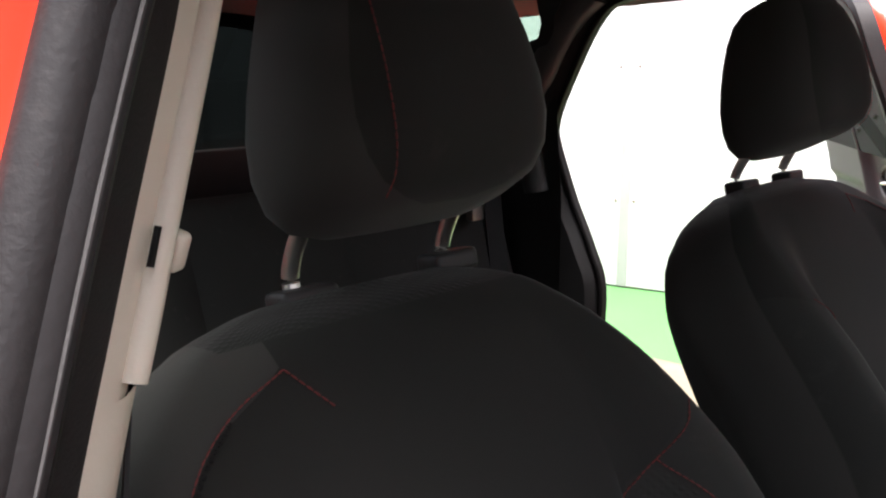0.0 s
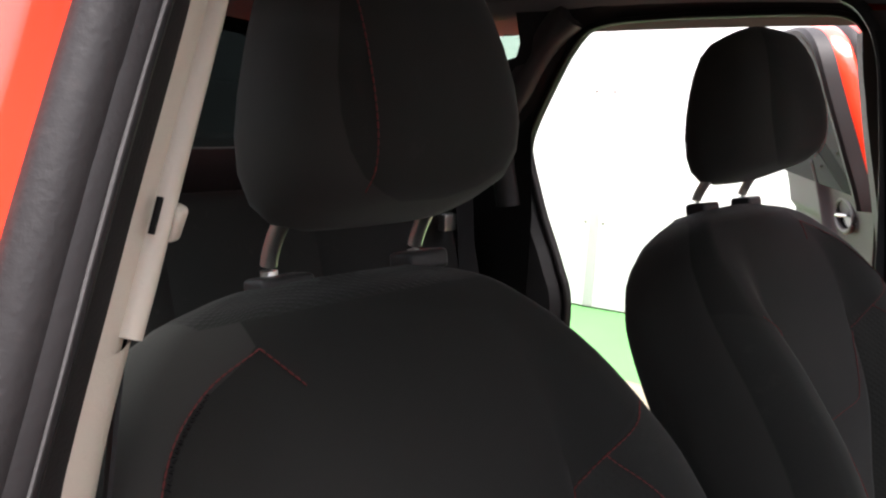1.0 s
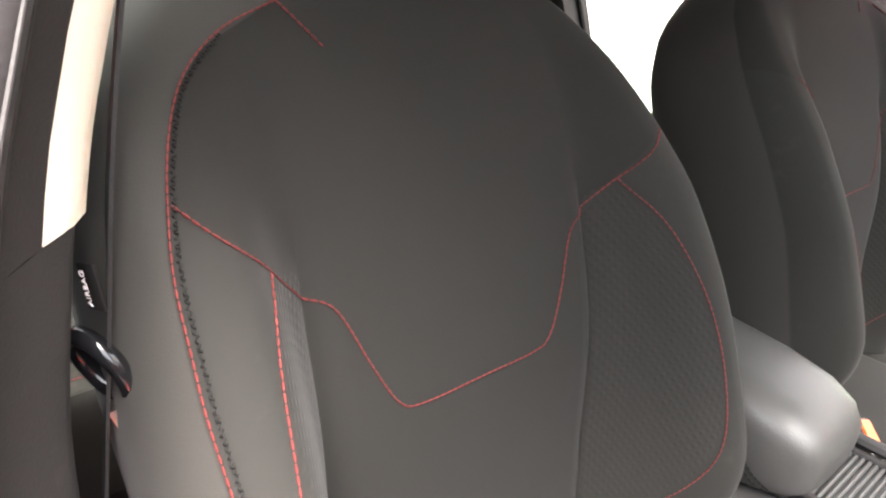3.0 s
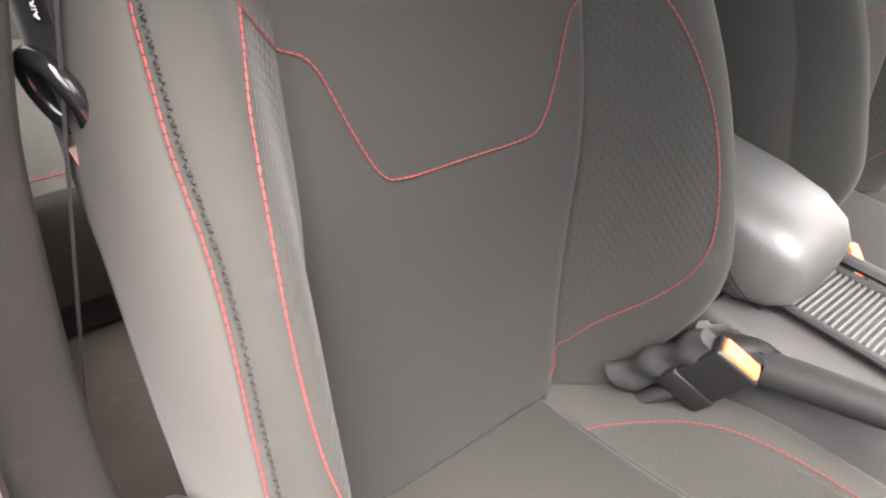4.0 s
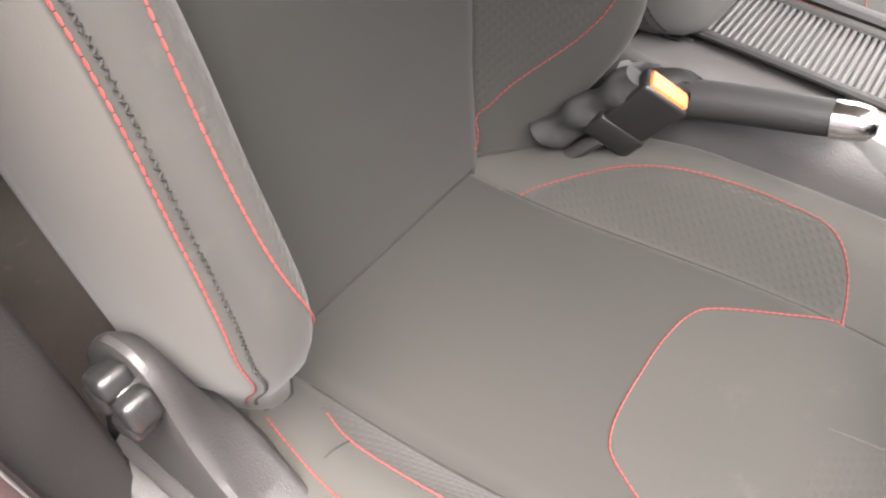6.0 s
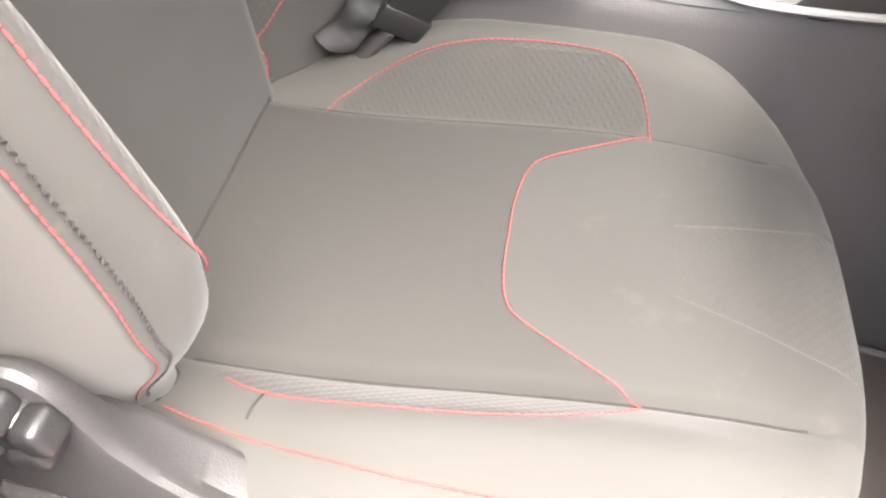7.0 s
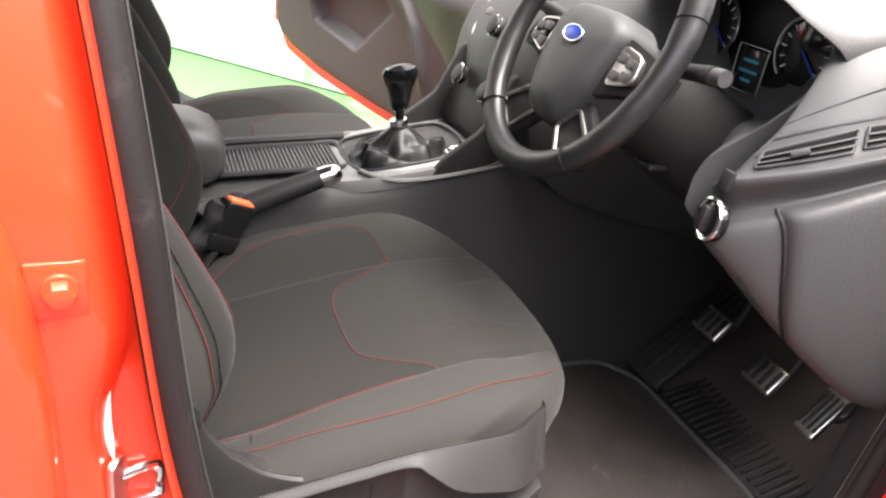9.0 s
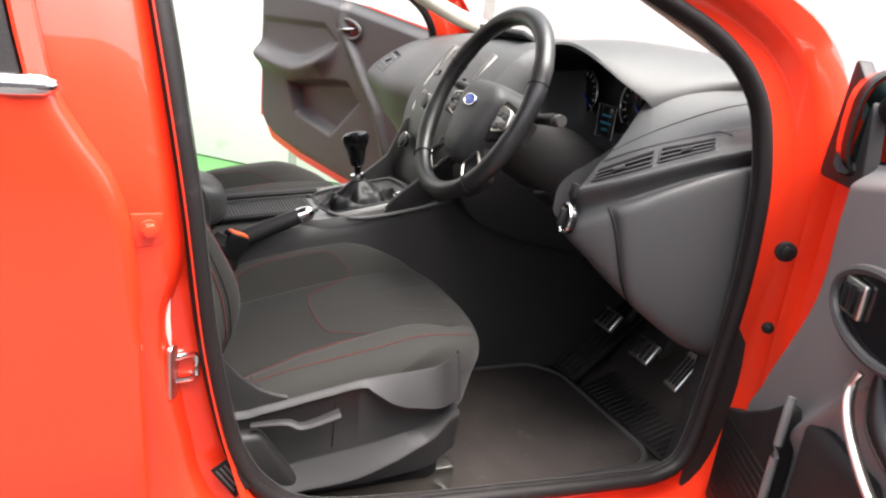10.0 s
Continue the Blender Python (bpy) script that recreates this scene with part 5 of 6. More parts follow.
knee = []
for i in range(33):
    u = i / 32
    knee.append([])
    for j in range(25):
        w = j / 24
        k = 0.62 + 2.16 * w
        lift = 0.013 * min(1.0, (1 - (2 * abs(u - 0.5)) ** 14)) * (1 - (2 * abs(w - 0.5)) ** 10) - 0.002
        knee[-1].append(end_at(knee_left(k) + (6.0 - knee_left(k)) * u, k, lift))
part("knee_panel", grid(knee), M_DASH, dash, "dark plastic dashboard end panel")
part("groove", tube([end_at(knee_left(0.7 + 0.2 * i) - 0.02, 0.7 + 0.2 * i, 0.0) for i in range(11)], 0.0018, 6), M_SEAM_SHADE, dash)
part("groove", tube([end_at(2.35 + 0.06 * i, 1.1 - 0.02 * i, 0.0008) for i in range(11)], 0.0012, 6), M_SEAM_SHADE, dash)
part("crease", tube(smooth_path([end_at(2.0 + 0.36 * i, 7.0 + 0.05 * i, 0.0) for i in range(12)], 3), 0.0016, 6), M_DASH, dash)
part("vent_lip", tube(smooth_path([end_at(1.5, 5.6, 0.0)] + [end_at(1.75 + 0.33 * i, 6.30 + 0.12 * math.sin(math.pi * i / 9), 0.0) for i in range(10)] + [end_at(5.0, 5.7, 0.0)], 4), 0.0022, 6), M_DASH, dash)


def vent(corner, name="air_vent", slats=3):
    """A slatted outlet: corner(u, v) gives places on the face, u along it and v up it."""
    us = [i / 10 for i in range(11)]
    v = part(name, grid([[corner(u, t) for t in (0, 0.5, 1)] for u in us]), M_SEAM_SHADE, dash, "black slatted air vent")
    rim_ = [corner(u, 0) for u in us] + [corner(1, 0.5)] + [corner(u, 1) for u in reversed(us)] + [corner(0, 0.5)]
    part("frame", tube(rim_, 0.0020, 8, closed=True), M_DASH, v)
    for i in range(1, slats + 1):
        t = i / (slats + 1)
        part("slat", tube([corner(u, t) + Vector((-0.001, -0.002, 0.001)) for u in us], 0.0024, 6, flat=0.35), M_TRIM, v)
    c = corner(0.5, 0.5)
    part("tab", moved(block(-0.010, 0.010, -0.004, 0.004, -0.0025, 0.0025, 0.0012), Matrix.Translation(c + Vector((-0.004, -0.004, 0.001))) @ pose(0, 0, 0, 0, -30, -40)), M_DASH, v)
    return v


vent(lambda u, t: end_at(1.8 + 1.55 * u, 5.15 + (0.55 + 0.15 * u) * t, 0.003), slats=2)
vent(lambda u, t: end_at(3.5 + 1.15 * u, 5.20 + (0.68 - 0.15 * u) * t, 0.003), slats=2)
vent(lambda u, t: dash_at(0.56 + 0.085 * u, 5.2 + 0.6 * t) + Vector((-0.004, 0, 0.003)))
# light switch
SWM = pose(0.583, -0.566, 0.846, 0, -84, -14)
sw = part("light_switch", moved(disc(0.026, 0.012, 28, 0.003), SWM), M_GLOSS, dash, "round chrome-ringed light switch")
part("ring", tube([SWM @ Vector((0.0245 * math.cos(a / 14 * math.pi), 0.0245 * math.sin(a / 14 * math.pi), 0.013)) for a in range(28)], 0.0032, 8, closed=True, up=(1, 0, 0)), M_CHROME, sw)
part("knob", moved(block(-0.016, 0.016, -0.006, 0.006, 0.008, 0.024, 0.003), SWM), M_PLASTIC, sw)
part("dimmer", moved(block(-0.012, 0.012, -0.008, 0.008, 0, 0.008, 0.002), Matrix.Translation(end_at(1.3, 4.1, 0.0)) @ pose(0, 0, 0, 0, -80, 4)), M_PLASTIC, dash)

# instrument binnacle: hood, dials with chrome arcs, small screen
HOOD = smooth_path([(0.690, -0.175, 0.99), (0.678, -0.195, 1.055), (0.663, -0.245, 1.100), (0.657, -0.31, 1.115), (0.657, -0.37, 1.116), (0.664, -0.435, 1.100), (0.690, -0.490, 1.069), (0.728, -0.531, 1.036), (0.745, -0.530, 0.990)], 4)
hood, inner = [], []
for p in HOOD:
    far = Vector((0.97, -0.352 + (p.y + 0.352) * 1.12, max(1.06, 1.122 - 0.35 * max(0.0, 1.10 - p.z))))
    hood.append([p, p + Vector((0.003, 0, 0.005))] + [p.lerp(far, t) + Vector((0, 0, 0.006 + 0.010 * math.sin(math.pi * t))) for t in (0.12, 0.3, 0.5, 0.75, 1.0)])
    inner.append([p, p + Vector((0.004, 0, -0.003)), Vector((0.80, -0.352 + (p.y + 0.352) * 0.93, 0.99 + (p.z - 0.99) * 0.86))])
cl = part("binnacle", grid(hood), M_DASH, dash, "hooded instrument binnacle")
part("hood_lining", grid(inner), M_BLACK, cl)
part("dial_plate", plate(rounded([(-0.53, 0.93), (-0.18, 0.93), (-0.18, 1.06), (-0.25, 1.10), (-0.46, 1.10), (-0.53, 1.05)], 0.03), "x", 0.795, 0.81, 0.004), M_BLACK, cl, "dark glossy dial plate")
for yy in (-0.414, -0.232):
    dial = part("dial", moved(disc(0.045, 0.006, 36, 0.002), pose(0.793, yy, 1.020, 0, -90, 0)), M_GLOSS, cl, "black dial with chrome arc")
    arc = [Vector((0.785, yy + 0.048 * math.cos(a), 1.020 + 0.048 * math.sin(a))) for a in [radians(-50 + 280 * i / 30) for i in range(31)]]
    part("arc", tube(arc, 0.0028, 6, up=(1, 0, 0)), M_CHROME, dial)
    for i in range(13):
        a = radians(-40 + 260 * i / 12)
        part("tick", moved(block(-0.0006, 0.0006, -0.004, 0.004, -0.0007, 0.0007, 0), Matrix.Translation((0.786, yy + 0.038 * math.cos(a), 1.020 + 0.038 * math.sin(a))) @ Matrix.Rotation(a, 4, 'X')), M_WHITE, dial)
    part("needle", moved(block(-0.001, 0.001, -0.022, 0.022, -0.0012, 0.0012, 0), Matrix.Translation((0.784, yy - 0.014, 1.008)) @ Matrix.Rotation(radians(40), 4, 'X')), M_BLUE, dial)
M_CYAN = mat("cyan_print", (0.05, 0.35, 0.5), 0.4, var=0.1, vscale=40)
disp = part("trip_screen", block(0.786, 0.793, -0.352, -0.302, 0.945, 1.005, 0.004), M_SCREEN, cl, "small dark trip display")
part("screen_frame", tube([(0.785, -0.356, 0.943), (0.785, -0.298, 0.943), (0.785, -0.296, 1.008), (0.785, -0.358, 1.008)], 0.002, 6, closed=True, up=(1, 0, 0)), M_CHROME, disp)
for z, w in ((0.985, 0.03), (0.97, 0.036), (0.957, 0.02)):
    part("bar", block(0.784, 0.7855, -0.327 - w / 2, -0.327 + w / 2, z, z + 0.004, 0), M_CYAN, disp)

# centre stack with screen and heater panel
stack = thing("centre_stack", "silver-edged centre stack with display and heater controls", "centre stack")
sp = [(0.49, 0.76), (0.520, 0.86), (0.545, 0.930), (0.572, 0.985), (0.632, 1.065), (0.70, 1.085), (0.78, 0.80), (0.70, 0.70), (0.56, 0.70)]
part("housing", plate(rounded(sp, 0.012), "y", -0.105, 0.105, 0.010, 3), M_PLASTIC, stack)
for yy in (-0.107, 0.107):
    part("silver_edge", tube(smooth_path([(0.538, yy * 0.86, 0.902), (0.536, yy * 0.97, 0.918), (0.549, yy, 0.945), (0.566, yy, 0.981), (0.596, yy, 1.026), (0.630, yy, 1.070)], 5), 0.0065, 8, up=(0, 1, 0), flat=1.3), M_STEEL, stack, "satin silver edge strip")
    ck = [(0.395, 0.715), (0.42, 0.752), (0.478, 0.800), (0.520, 0.895), (0.56, 0.90), (0.60, 0.72), (0.50, 0.70)]
    a, b = sorted((yy, yy * 1.14))
    part("cheek", plate(rounded(ck, 0.012), "y", a, b, 0.004), M_PLASTIC, stack, "black rising console cheek")
face = lambda t: Vector((lerp([(0, 0.538), (0.4, 0.566), (0.7, 0.598), (1, 0.632)], t), 0, lerp([(0, 0.915), (0.4, 0.978), (0.7, 1.024), (1, 1.066)], t)))
part("radio_panel", grid([[face(t) + Vector((-0.007, y, 0.002)) for t in (0.0, 0.25, 0.5, 0.75, 0.95)] for y in (-0.098, -0.03, 0.03, 0.098)]), M_TRIM, stack, "grey radio control panel")
for i in range(5):
    for j in range(2):
        p = face(0.28 + 0.3 * j)
        part("button", moved(block(-0.003, 0.003, -0.013, 0.013, -0.007, 0.007, 0.002), Matrix.Translation(p + Vector((-0.010, -0.075 + 0.0375 * i, 0.002))) @ pose(0, 0, 0, 0, 33, 0)), M_GLOSS if j else M_TRIM, stack)
for yy, xx, zz in ((0.0, 0.538, 0.945), (-0.06, 0.512, 0.845), (0.06, 0.512, 0.845)):
    km = pose(xx - 0.004, yy, zz, 0, -68, 0)
    kb = part("dial", moved(disc(0.017, 0.018, 24, 0.003), km), M_PLASTIC, stack, "control dial with chrome ring")
    part("ring", tube([km @ Vector((0.0175 * math.cos(a / 10 * math.pi), 0.0175 * math.sin(a / 10 * math.pi), 0.012)) for a in range(20)], 0.0022, 6, closed=True, up=(1, 0, 0.3)), M_CHROME, kb)
sm = pose(0.703, 0.0, 1.048, 0, 24, 0)
scr = part("display", moved(block(-0.012, 0.014, -0.105, 0.105, -0.052, 0.060, 0.012, 3), sm), M_PLASTIC, stack, "centre display screen")
part("glass", moved(block(-0.016, -0.011, -0.086, 0.086, -0.038, 0.044, 0.003), sm), M_SCREEN, scr)
part("brow", moved(block(-0.05, 0.02, -0.112, 0.112, 0.056, 0.068, 0.005), sm), M_DASH, scr)
part("screen_vent", moved(block(-0.03, 0.01, -0.095, 0.095, -0.075, -0.050, 0.005), sm), M_GLOSS, stack, "black centre air vent")

# ---- steering wheel ----
wheel = thing("steering_wheel", "black leather three-spoke steering wheel with grey inlays", "steering wheel")
WT = radians(24.1)
WM = Matrix(((0, math.sin(WT), -math.cos(WT), 0.4916), (-1, 0, 0, -0.3396), (0, math.cos(WT), math.sin(WT), 0.9998), (0, 0, 0, 1)))


def on_wheel(x, y, z):
    return WM @ Vector((x, y, z))


rim_pts = [on_wheel(0.175 * math.cos(a / 40 * math.pi), 0.175 * math.sin(a / 40 * math.pi), 0) for a in range(80)]
part("rim", tube(rim_pts, [0.0175 + 0.0015 * (1 if (a % 40) in (3, 4, 5, 6, 7, 33, 34, 35, 36, 37) else 0) for a in range(80)], 14, closed=True, up=WM.to_3x3() @ Vector((0, 0, 1)), flat=0.9), M_RIM, wheel, "worn black leather rim")
for a in (20, 160, 230, 310):
    r = radians(a)
    ringp = [on_wheel((0.175 + 0.0187 * math.cos(b / 8 * math.pi)) * math.cos(r), (0.175 + 0.0187 * math.cos(b / 8 * math.pi)) * math.sin(r), 0.0170 * math.sin(b / 8 * math.pi)) for b in range(16)]
    part("seam", tube(ringp, 0.0013, 5, closed=True, up=(0, 0, 1)), M_SEAM_SHADE, wheel)
WH = WM @ Matrix.Translation((0, -0.028, -0.022))


def on_hub(x, y, z):
    return WH @ Vector((x, y, z))


hub_poly = rounded([(-0.078, 0.055), (-0.045, 0.076), (0.045, 0.076), (0.078, 0.055), (0.066, -0.03), (0.040, -0.078), (0.018, -0.088), (-0.018, -0.088), (-0.040, -0.078), (-0.066, -0.03)], 0.022)
hub_rows = []
for k, (sc, zz) in enumerate(((1.02, -0.03), (1.0, 0.0), (0.985, 0.012), (0.94, 0.024), (0.82, 0.033), (0.55, 0.038), (0.2, 0.040))):
    hub_rows.append([on_hub(p[0] * sc, p[1] * sc, zz) for p in hub_poly])
part("hub", grid(hub_rows, close_v=True, cap=True), M_DASH, wheel, "grained airbag hub")
bd = part("badge", moved(plate([(0.021 * math.cos(2 * math.pi * i / 36), 0.0102 * math.sin(2 * math.pi * i / 36)) for i in range(36)], "z", 0, 0.004, 0.001), WH @ pose(0, 0.026, 0.0385)), M_BLUE, wheel, "blue oval badge")
part("rim_ring", tube([on_hub(0.0215 * math.cos(a / 18 * math.pi), 0.026 + 0.0105 * math.sin(a / 18 * math.pi), 0.042) for a in range(36)], 0.0011, 6, closed=True, up=WH.to_3x3() @ Vector((0, 0, 1))), M_CHROME, bd)
for s in (-1, 1):
    sp_rows = []
    for x, y0, y1, z in ((0.055, -0.030, 0.052, 0.010), (0.085, -0.022, 0.050, 0.012), (0.115, -0.012, 0.044, 0.008), (0.145, -0.008, 0.036, 0.002), (0.168, -0.008, 0.032, 0.0)):
        sp_rows.append([on_hub(s * x, y0, z - 0.012), on_hub(s * x, y0, z), on_hub(s * x, y0 * 0.6 + y1 * 0.4, z + 0.004), on_hub(s * x, y1, z), on_hub(s * x, y1, z - 0.012)])
    spoke = part("spoke", grid(sp_rows, close_v=True, cap=True), M_PLASTIC, wheel)
    pad = rounded([(s * 0.082, 0.040), (s * 0.122, 0.034), (s * 0.130, 0.004), (s * 0.085, -0.010)], 0.008)
    part("switch_pad", moved(plate(pad, "z", 0.008, 0.020, 0.003), WH), M_STEEL if s > 0 else M_GLOSS, spoke, "switch pad")
    frame_pts = [on_hub(p[0], p[1], 0.018) for p in pad]
    part("pad_frame", tube(frame_pts, 0.0022, 6, closed=True, up=WH.to_3x3() @ Vector((0, 0, 1))), M_STEEL, spoke)
    for bx, by in ((0.095, 0.025), (0.115, 0.022), (0.095, 0.003), (0.115, 0.006)):
        part("switch", moved(block(-0.007, 0.007, -0.006, 0.006, 0, 0.006, 0.002), WH @ pose(s * bx, by, 0.019)), M_TRIM, spoke)
    low_sp = rounded([(s * 0.016, -0.074), (s * 0.058, -0.034), (s * 0.132, -0.082), (s * 0.116, -0.108), (s * 0.072, -0.136)], 0.010)
    lw = part("lower_spoke", moved(plate(low_sp, "z", -0.012, 0.006, 0.004), WH), M_PLASTIC, wheel)
    inlay = [on_hub(p[0] * 0.98, p[1], 0.009) for p in rounded([(s * 0.034, -0.082), (s * 0.060, -0.050), (s * 0.122, -0.088), (s * 0.106, -0.104), (s * 0.072, -0.124)], 0.008)]
    part("inlay", tube(inlay, 0.0030, 8, closed=True, up=WH.to_3x3() @ Vector((0, 0, 1))), M_STEEL, lw, "satin grey spoke inlay")
column = thing("steering_column", "black plastic steering column shroud with stalks", "steering column")
sh = []
for t in range(9):
    u = t / 8
    ring = []
    for a in range(24):
        an = 2 * math.pi * a / 24
        ring.append(on_wheel((0.070 + 0.018 * u) * math.copysign(abs(math.cos(an)) ** 0.7, math.cos(an)), -0.012 * u - 0.02 + (0.058 + 0.022 * u) * math.copysign(abs(math.sin(an)) ** 0.8, math.sin(an)), -0.035 - 0.26 * u))
    sh.append(ring)
part("shroud", grid(sh, close_v=True, cap=True), M_PLASTIC, column)
for s in (-1, 1):
    st = smooth_path([on_wheel(s * 0.06, 0.01, -0.065), on_wheel(s * 0.11, 0.018, -0.060), on_wheel(s * 0.165, 0.024, -0.050), on_wheel(s * 0.195, 0.026, -0.044)], 4)
    stalk = part("stalk", tube(st, [0.008 + 0.004 * i / len(st) for i in range(len(st))], 10), M_PLASTIC, column)
    part("stalk_tip", tube([on_wheel(s * 0.188, 0.026, -0.045), on_wheel(s * 0.205, 0.027, -0.042), on_wheel(s * 0.214, 0.027, -0.041)], 0.0095, 12), M_TRIM if s > 0 else M_PLASTIC, stalk, "pale grey stalk tip" if s > 0 else "")
part("tilt_lever", block(0.60, 0.64, -0.40, -0.33, 0.842, 0.850, 0.003), M_PLASTIC, column)

# ---- centre console ----
con = thing("centre_console", "black plastic centre console with ribbed tray cover", "centre console")
def con_row(x, w, top, lip):
    return [(x, -w - 0.012, 0.325), (x, -w - 0.006, 0.50), (x, -w, top - 0.03), (x, -w + 0.004, top - 0.010), (x, -w + 0.014, top), (x, -lip, top + 0.001), (x, 0, top + 0.001), (x, lip, top + 0.001), (x, w - 0.014, top), (x, w - 0.004, top - 0.010), (x, w, top - 0.03), (x, w + 0.006, 0.50), (x, w + 0.012, 0.325)]
rows = [con_row(x, w, z, 0.06) for x, w, z in ((-0.42, 0.09, 0.56), (-0.30, 0.10, 0.60), (-0.15, 0.105, 0.628), (0.0, 0.108, 0.640), (0.02, 0.110, 0.668), (0.10, 0.112, 0.676), (0.20, 0.114, 0.684), (0.28, 0.116, 0.692), (0.34, 0.120, 0.704), (0.42, 0.125, 0.722), (0.50, 0.128, 0.750), (0.58, 0.130, 0.790), (0.66, 0.132, 0.82), (0.80, 0.140, 0.82), (1.12, 0.150, 0.80))]
part("body", grid(rows, cap=True), M_CONSOLE, con)
# ribbed roller cover and its surround
cv = part("tray_cover", grid([[(x, y, 0.6795 + (x - 0.02) * 0.09) for y in (-0.042, 0.0, 0.066)] for x in (0.035, 0.15, 0.275)]), M_TRAY, con, "ribbed grey roller cover")
for i in range(34):
    x = 0.040 + 0.0069 * i
    part("rib", tube([(x, -0.040, 0.682 + (x - 0.02) * 0.09), (x, 0.064, 0.682 + (x - 0.02) * 0.09)], 0.0026, 8), M_TRAY, cv)
part("tray_frame", tube([(p[0], p[1], 0.683 + (p[0] - 0.02) * 0.09) for p in rounded([(0.030, -0.046), (0.282, -0.046), (0.282, 0.070), (0.030, 0.070)], 0.02)], 0.005, 8, closed=True), M_PLASTIC, con)
part("tray_rail", tube([(0.0, 0.082, 0.690), (0.15, 0.084, 0.704), (0.30, 0.086, 0.716)], 0.009, 8, flat=0.8), M_PLASTIC, con)
# armrest with stitched lid
ar = []
for x, w, z0, z1 in ((-0.27, 0.060, 0.675, 0.745), (-0.255, 0.072, 0.662, 0.762), (-0.20, 0.078, 0.655, 0.775), (-0.10, 0.079, 0.655, 0.782), (-0.02, 0.078, 0.660, 0.783), (0.03, 0.075, 0.668, 0.778), (0.060, 0.068, 0.680, 0.766), (0.076, 0.056, 0.692, 0.750), (0.080, 0.040, 0.702, 0.738)):
    cz, hz = (z0 + z1) / 2, (z1 - z0) / 2
    ar.append([(x, -0.012 + w * math.copysign(abs(math.cos(a)) ** 0.55, math.cos(a)), cz + hz * math.copysign(abs(math.sin(a)) ** 0.6, math.sin(a))) for a in [2 * math.pi * i / 32 for i in range(32)]])
arm = part("armrest", grid(ar, close_v=True, cap=True), M_ARM, con, "shiny black leather armrest")
for dz, mt in ((0.0, M_SEAM_SHADE), (0.010, M_SEAM_SHADE)):
    seam_ = []
    for i in range(25):
        x = -0.24 + 0.0129 * i
        w = lerp([(-0.27, 0.060), (-0.255, 0.072), (-0.20, 0.078), (-0.10, 0.079), (-0.02, 0.078), (0.03, 0.075), (0.060, 0.068), (0.076, 0.056)], x)
        z = 0.722 + dz - 0.055 * step(-0.02, 0.075, x)
        cz = lerp([(-0.25, 0.712), (-0.1, 0.7185), (0.03, 0.723), (0.06, 0.723), (0.076, 0.721)], x)
        hz = lerp([(-0.25, 0.050), (-0.1, 0.0635), (0.03, 0.055), (0.06, 0.043), (0.076, 0.029)], x)
        sn = max(-0.95, min(0.95, (z - cz) / hz))
        an = math.asin(math.copysign(abs(sn) ** (1 / 0.6), sn))
        seam_.append(Vector((x, -0.012 - w * math.cos(an) ** 0.55 - 0.0008, z)))
    part("stitching", stitches(seam_, 0.0012, 0.006), mt, arm)
part("arm_base", block(-0.28, 0.02, -0.055, 0.035, 0.60, 0.672, 0.012, 3), M_PLASTIC, con)

# raised gear surround with chrome strip, push button and ring
def tray(x, y, lift=0.0):
    """A place on the sloping top of the gear surround."""
    return (x, y, 0.706 + (x - 0.285) * 0.20 + lift)


OUT_ = smooth_path([(0.215, 0.0, 0), (0.222, -0.070, 0), (0.255, -0.104, 0), (0.33, -0.117, 0), (0.46, -0.121, 0), (0.565, -0.118, 0), (0.585, -0.09, 0), (0.590, 0.0, 0), (0.585, 0.09, 0), (0.565, 0.116, 0), (0.46, 0.117, 0), (0.33, 0.112, 0), (0.255, 0.10, 0), (0.222, 0.070, 0)], 5, closed=True)
IN_ = smooth_path([(0.283, -0.005, 0), (0.288, -0.060, 0), (0.305, -0.082, 0), (0.37, -0.088, 0), (0.43, -0.084, 0), (0.452, -0.060, 0), (0.475, -0.030, 0), (0.480, 0.010, 0), (0.470, 0.060, 0), (0.445, 0.078, 0), (0.37, 0.080, 0), (0.305, 0.072, 0), (0.288, 0.05, 0), (0.284, 0.02, 0)], 5, closed=True)
rows = []
for p, q in zip(OUT_, IN_):
    rows.append([tray(p.x, p.y, -0.020), tray(p.x, p.y, -0.004), tray(*(p.lerp(q, 0.06).xy), 0.002)] + [tray(*(p.lerp(q, t).xy), 0.003 - 0.004 * math.sin(math.pi * t)) for t in (0.25, 0.5, 0.75)] + [tray(*(p.lerp(q, 0.9).xy), 0.005), tray(*(p.lerp(q, 0.97).xy), 0.004), tray(q.x, q.y, -0.003), tray(q.x, q.y, -0.014)])
gs = part("gear_surround", grid(rows, close_u=True), M_SATIN, con, "satin grey gear surround")
part("gaiter_frame", tube([tray(*(q.lerp(p, 0.05).xy), 0.004) for p, q in zip(OUT_, IN_)], 0.0035, 8, closed=True), M_BLACK, gs)
for sg in (-1, 1):
    part("silver_strip", tube(smooth_path([(0.290, sg * 0.08, 0.712), (0.31, sg * 0.107, 0.712), (0.36, sg * 0.121, 0.712), (0.45, sg * 0.127, 0.728), (0.55, sg * 0.128, 0.752), (0.60, sg * 0.122, 0.770)], 5), 0.0052, 8, flat=0.8), M_GUN, con, "dark silver trim strip")
bt = part("start_button", moved(disc(0.017, 0.018, 24, 0.003), pose(0.450, -0.098, 0.740, 0, -13, 0)), M_GLOSS, con, "round start button with chrome ring")
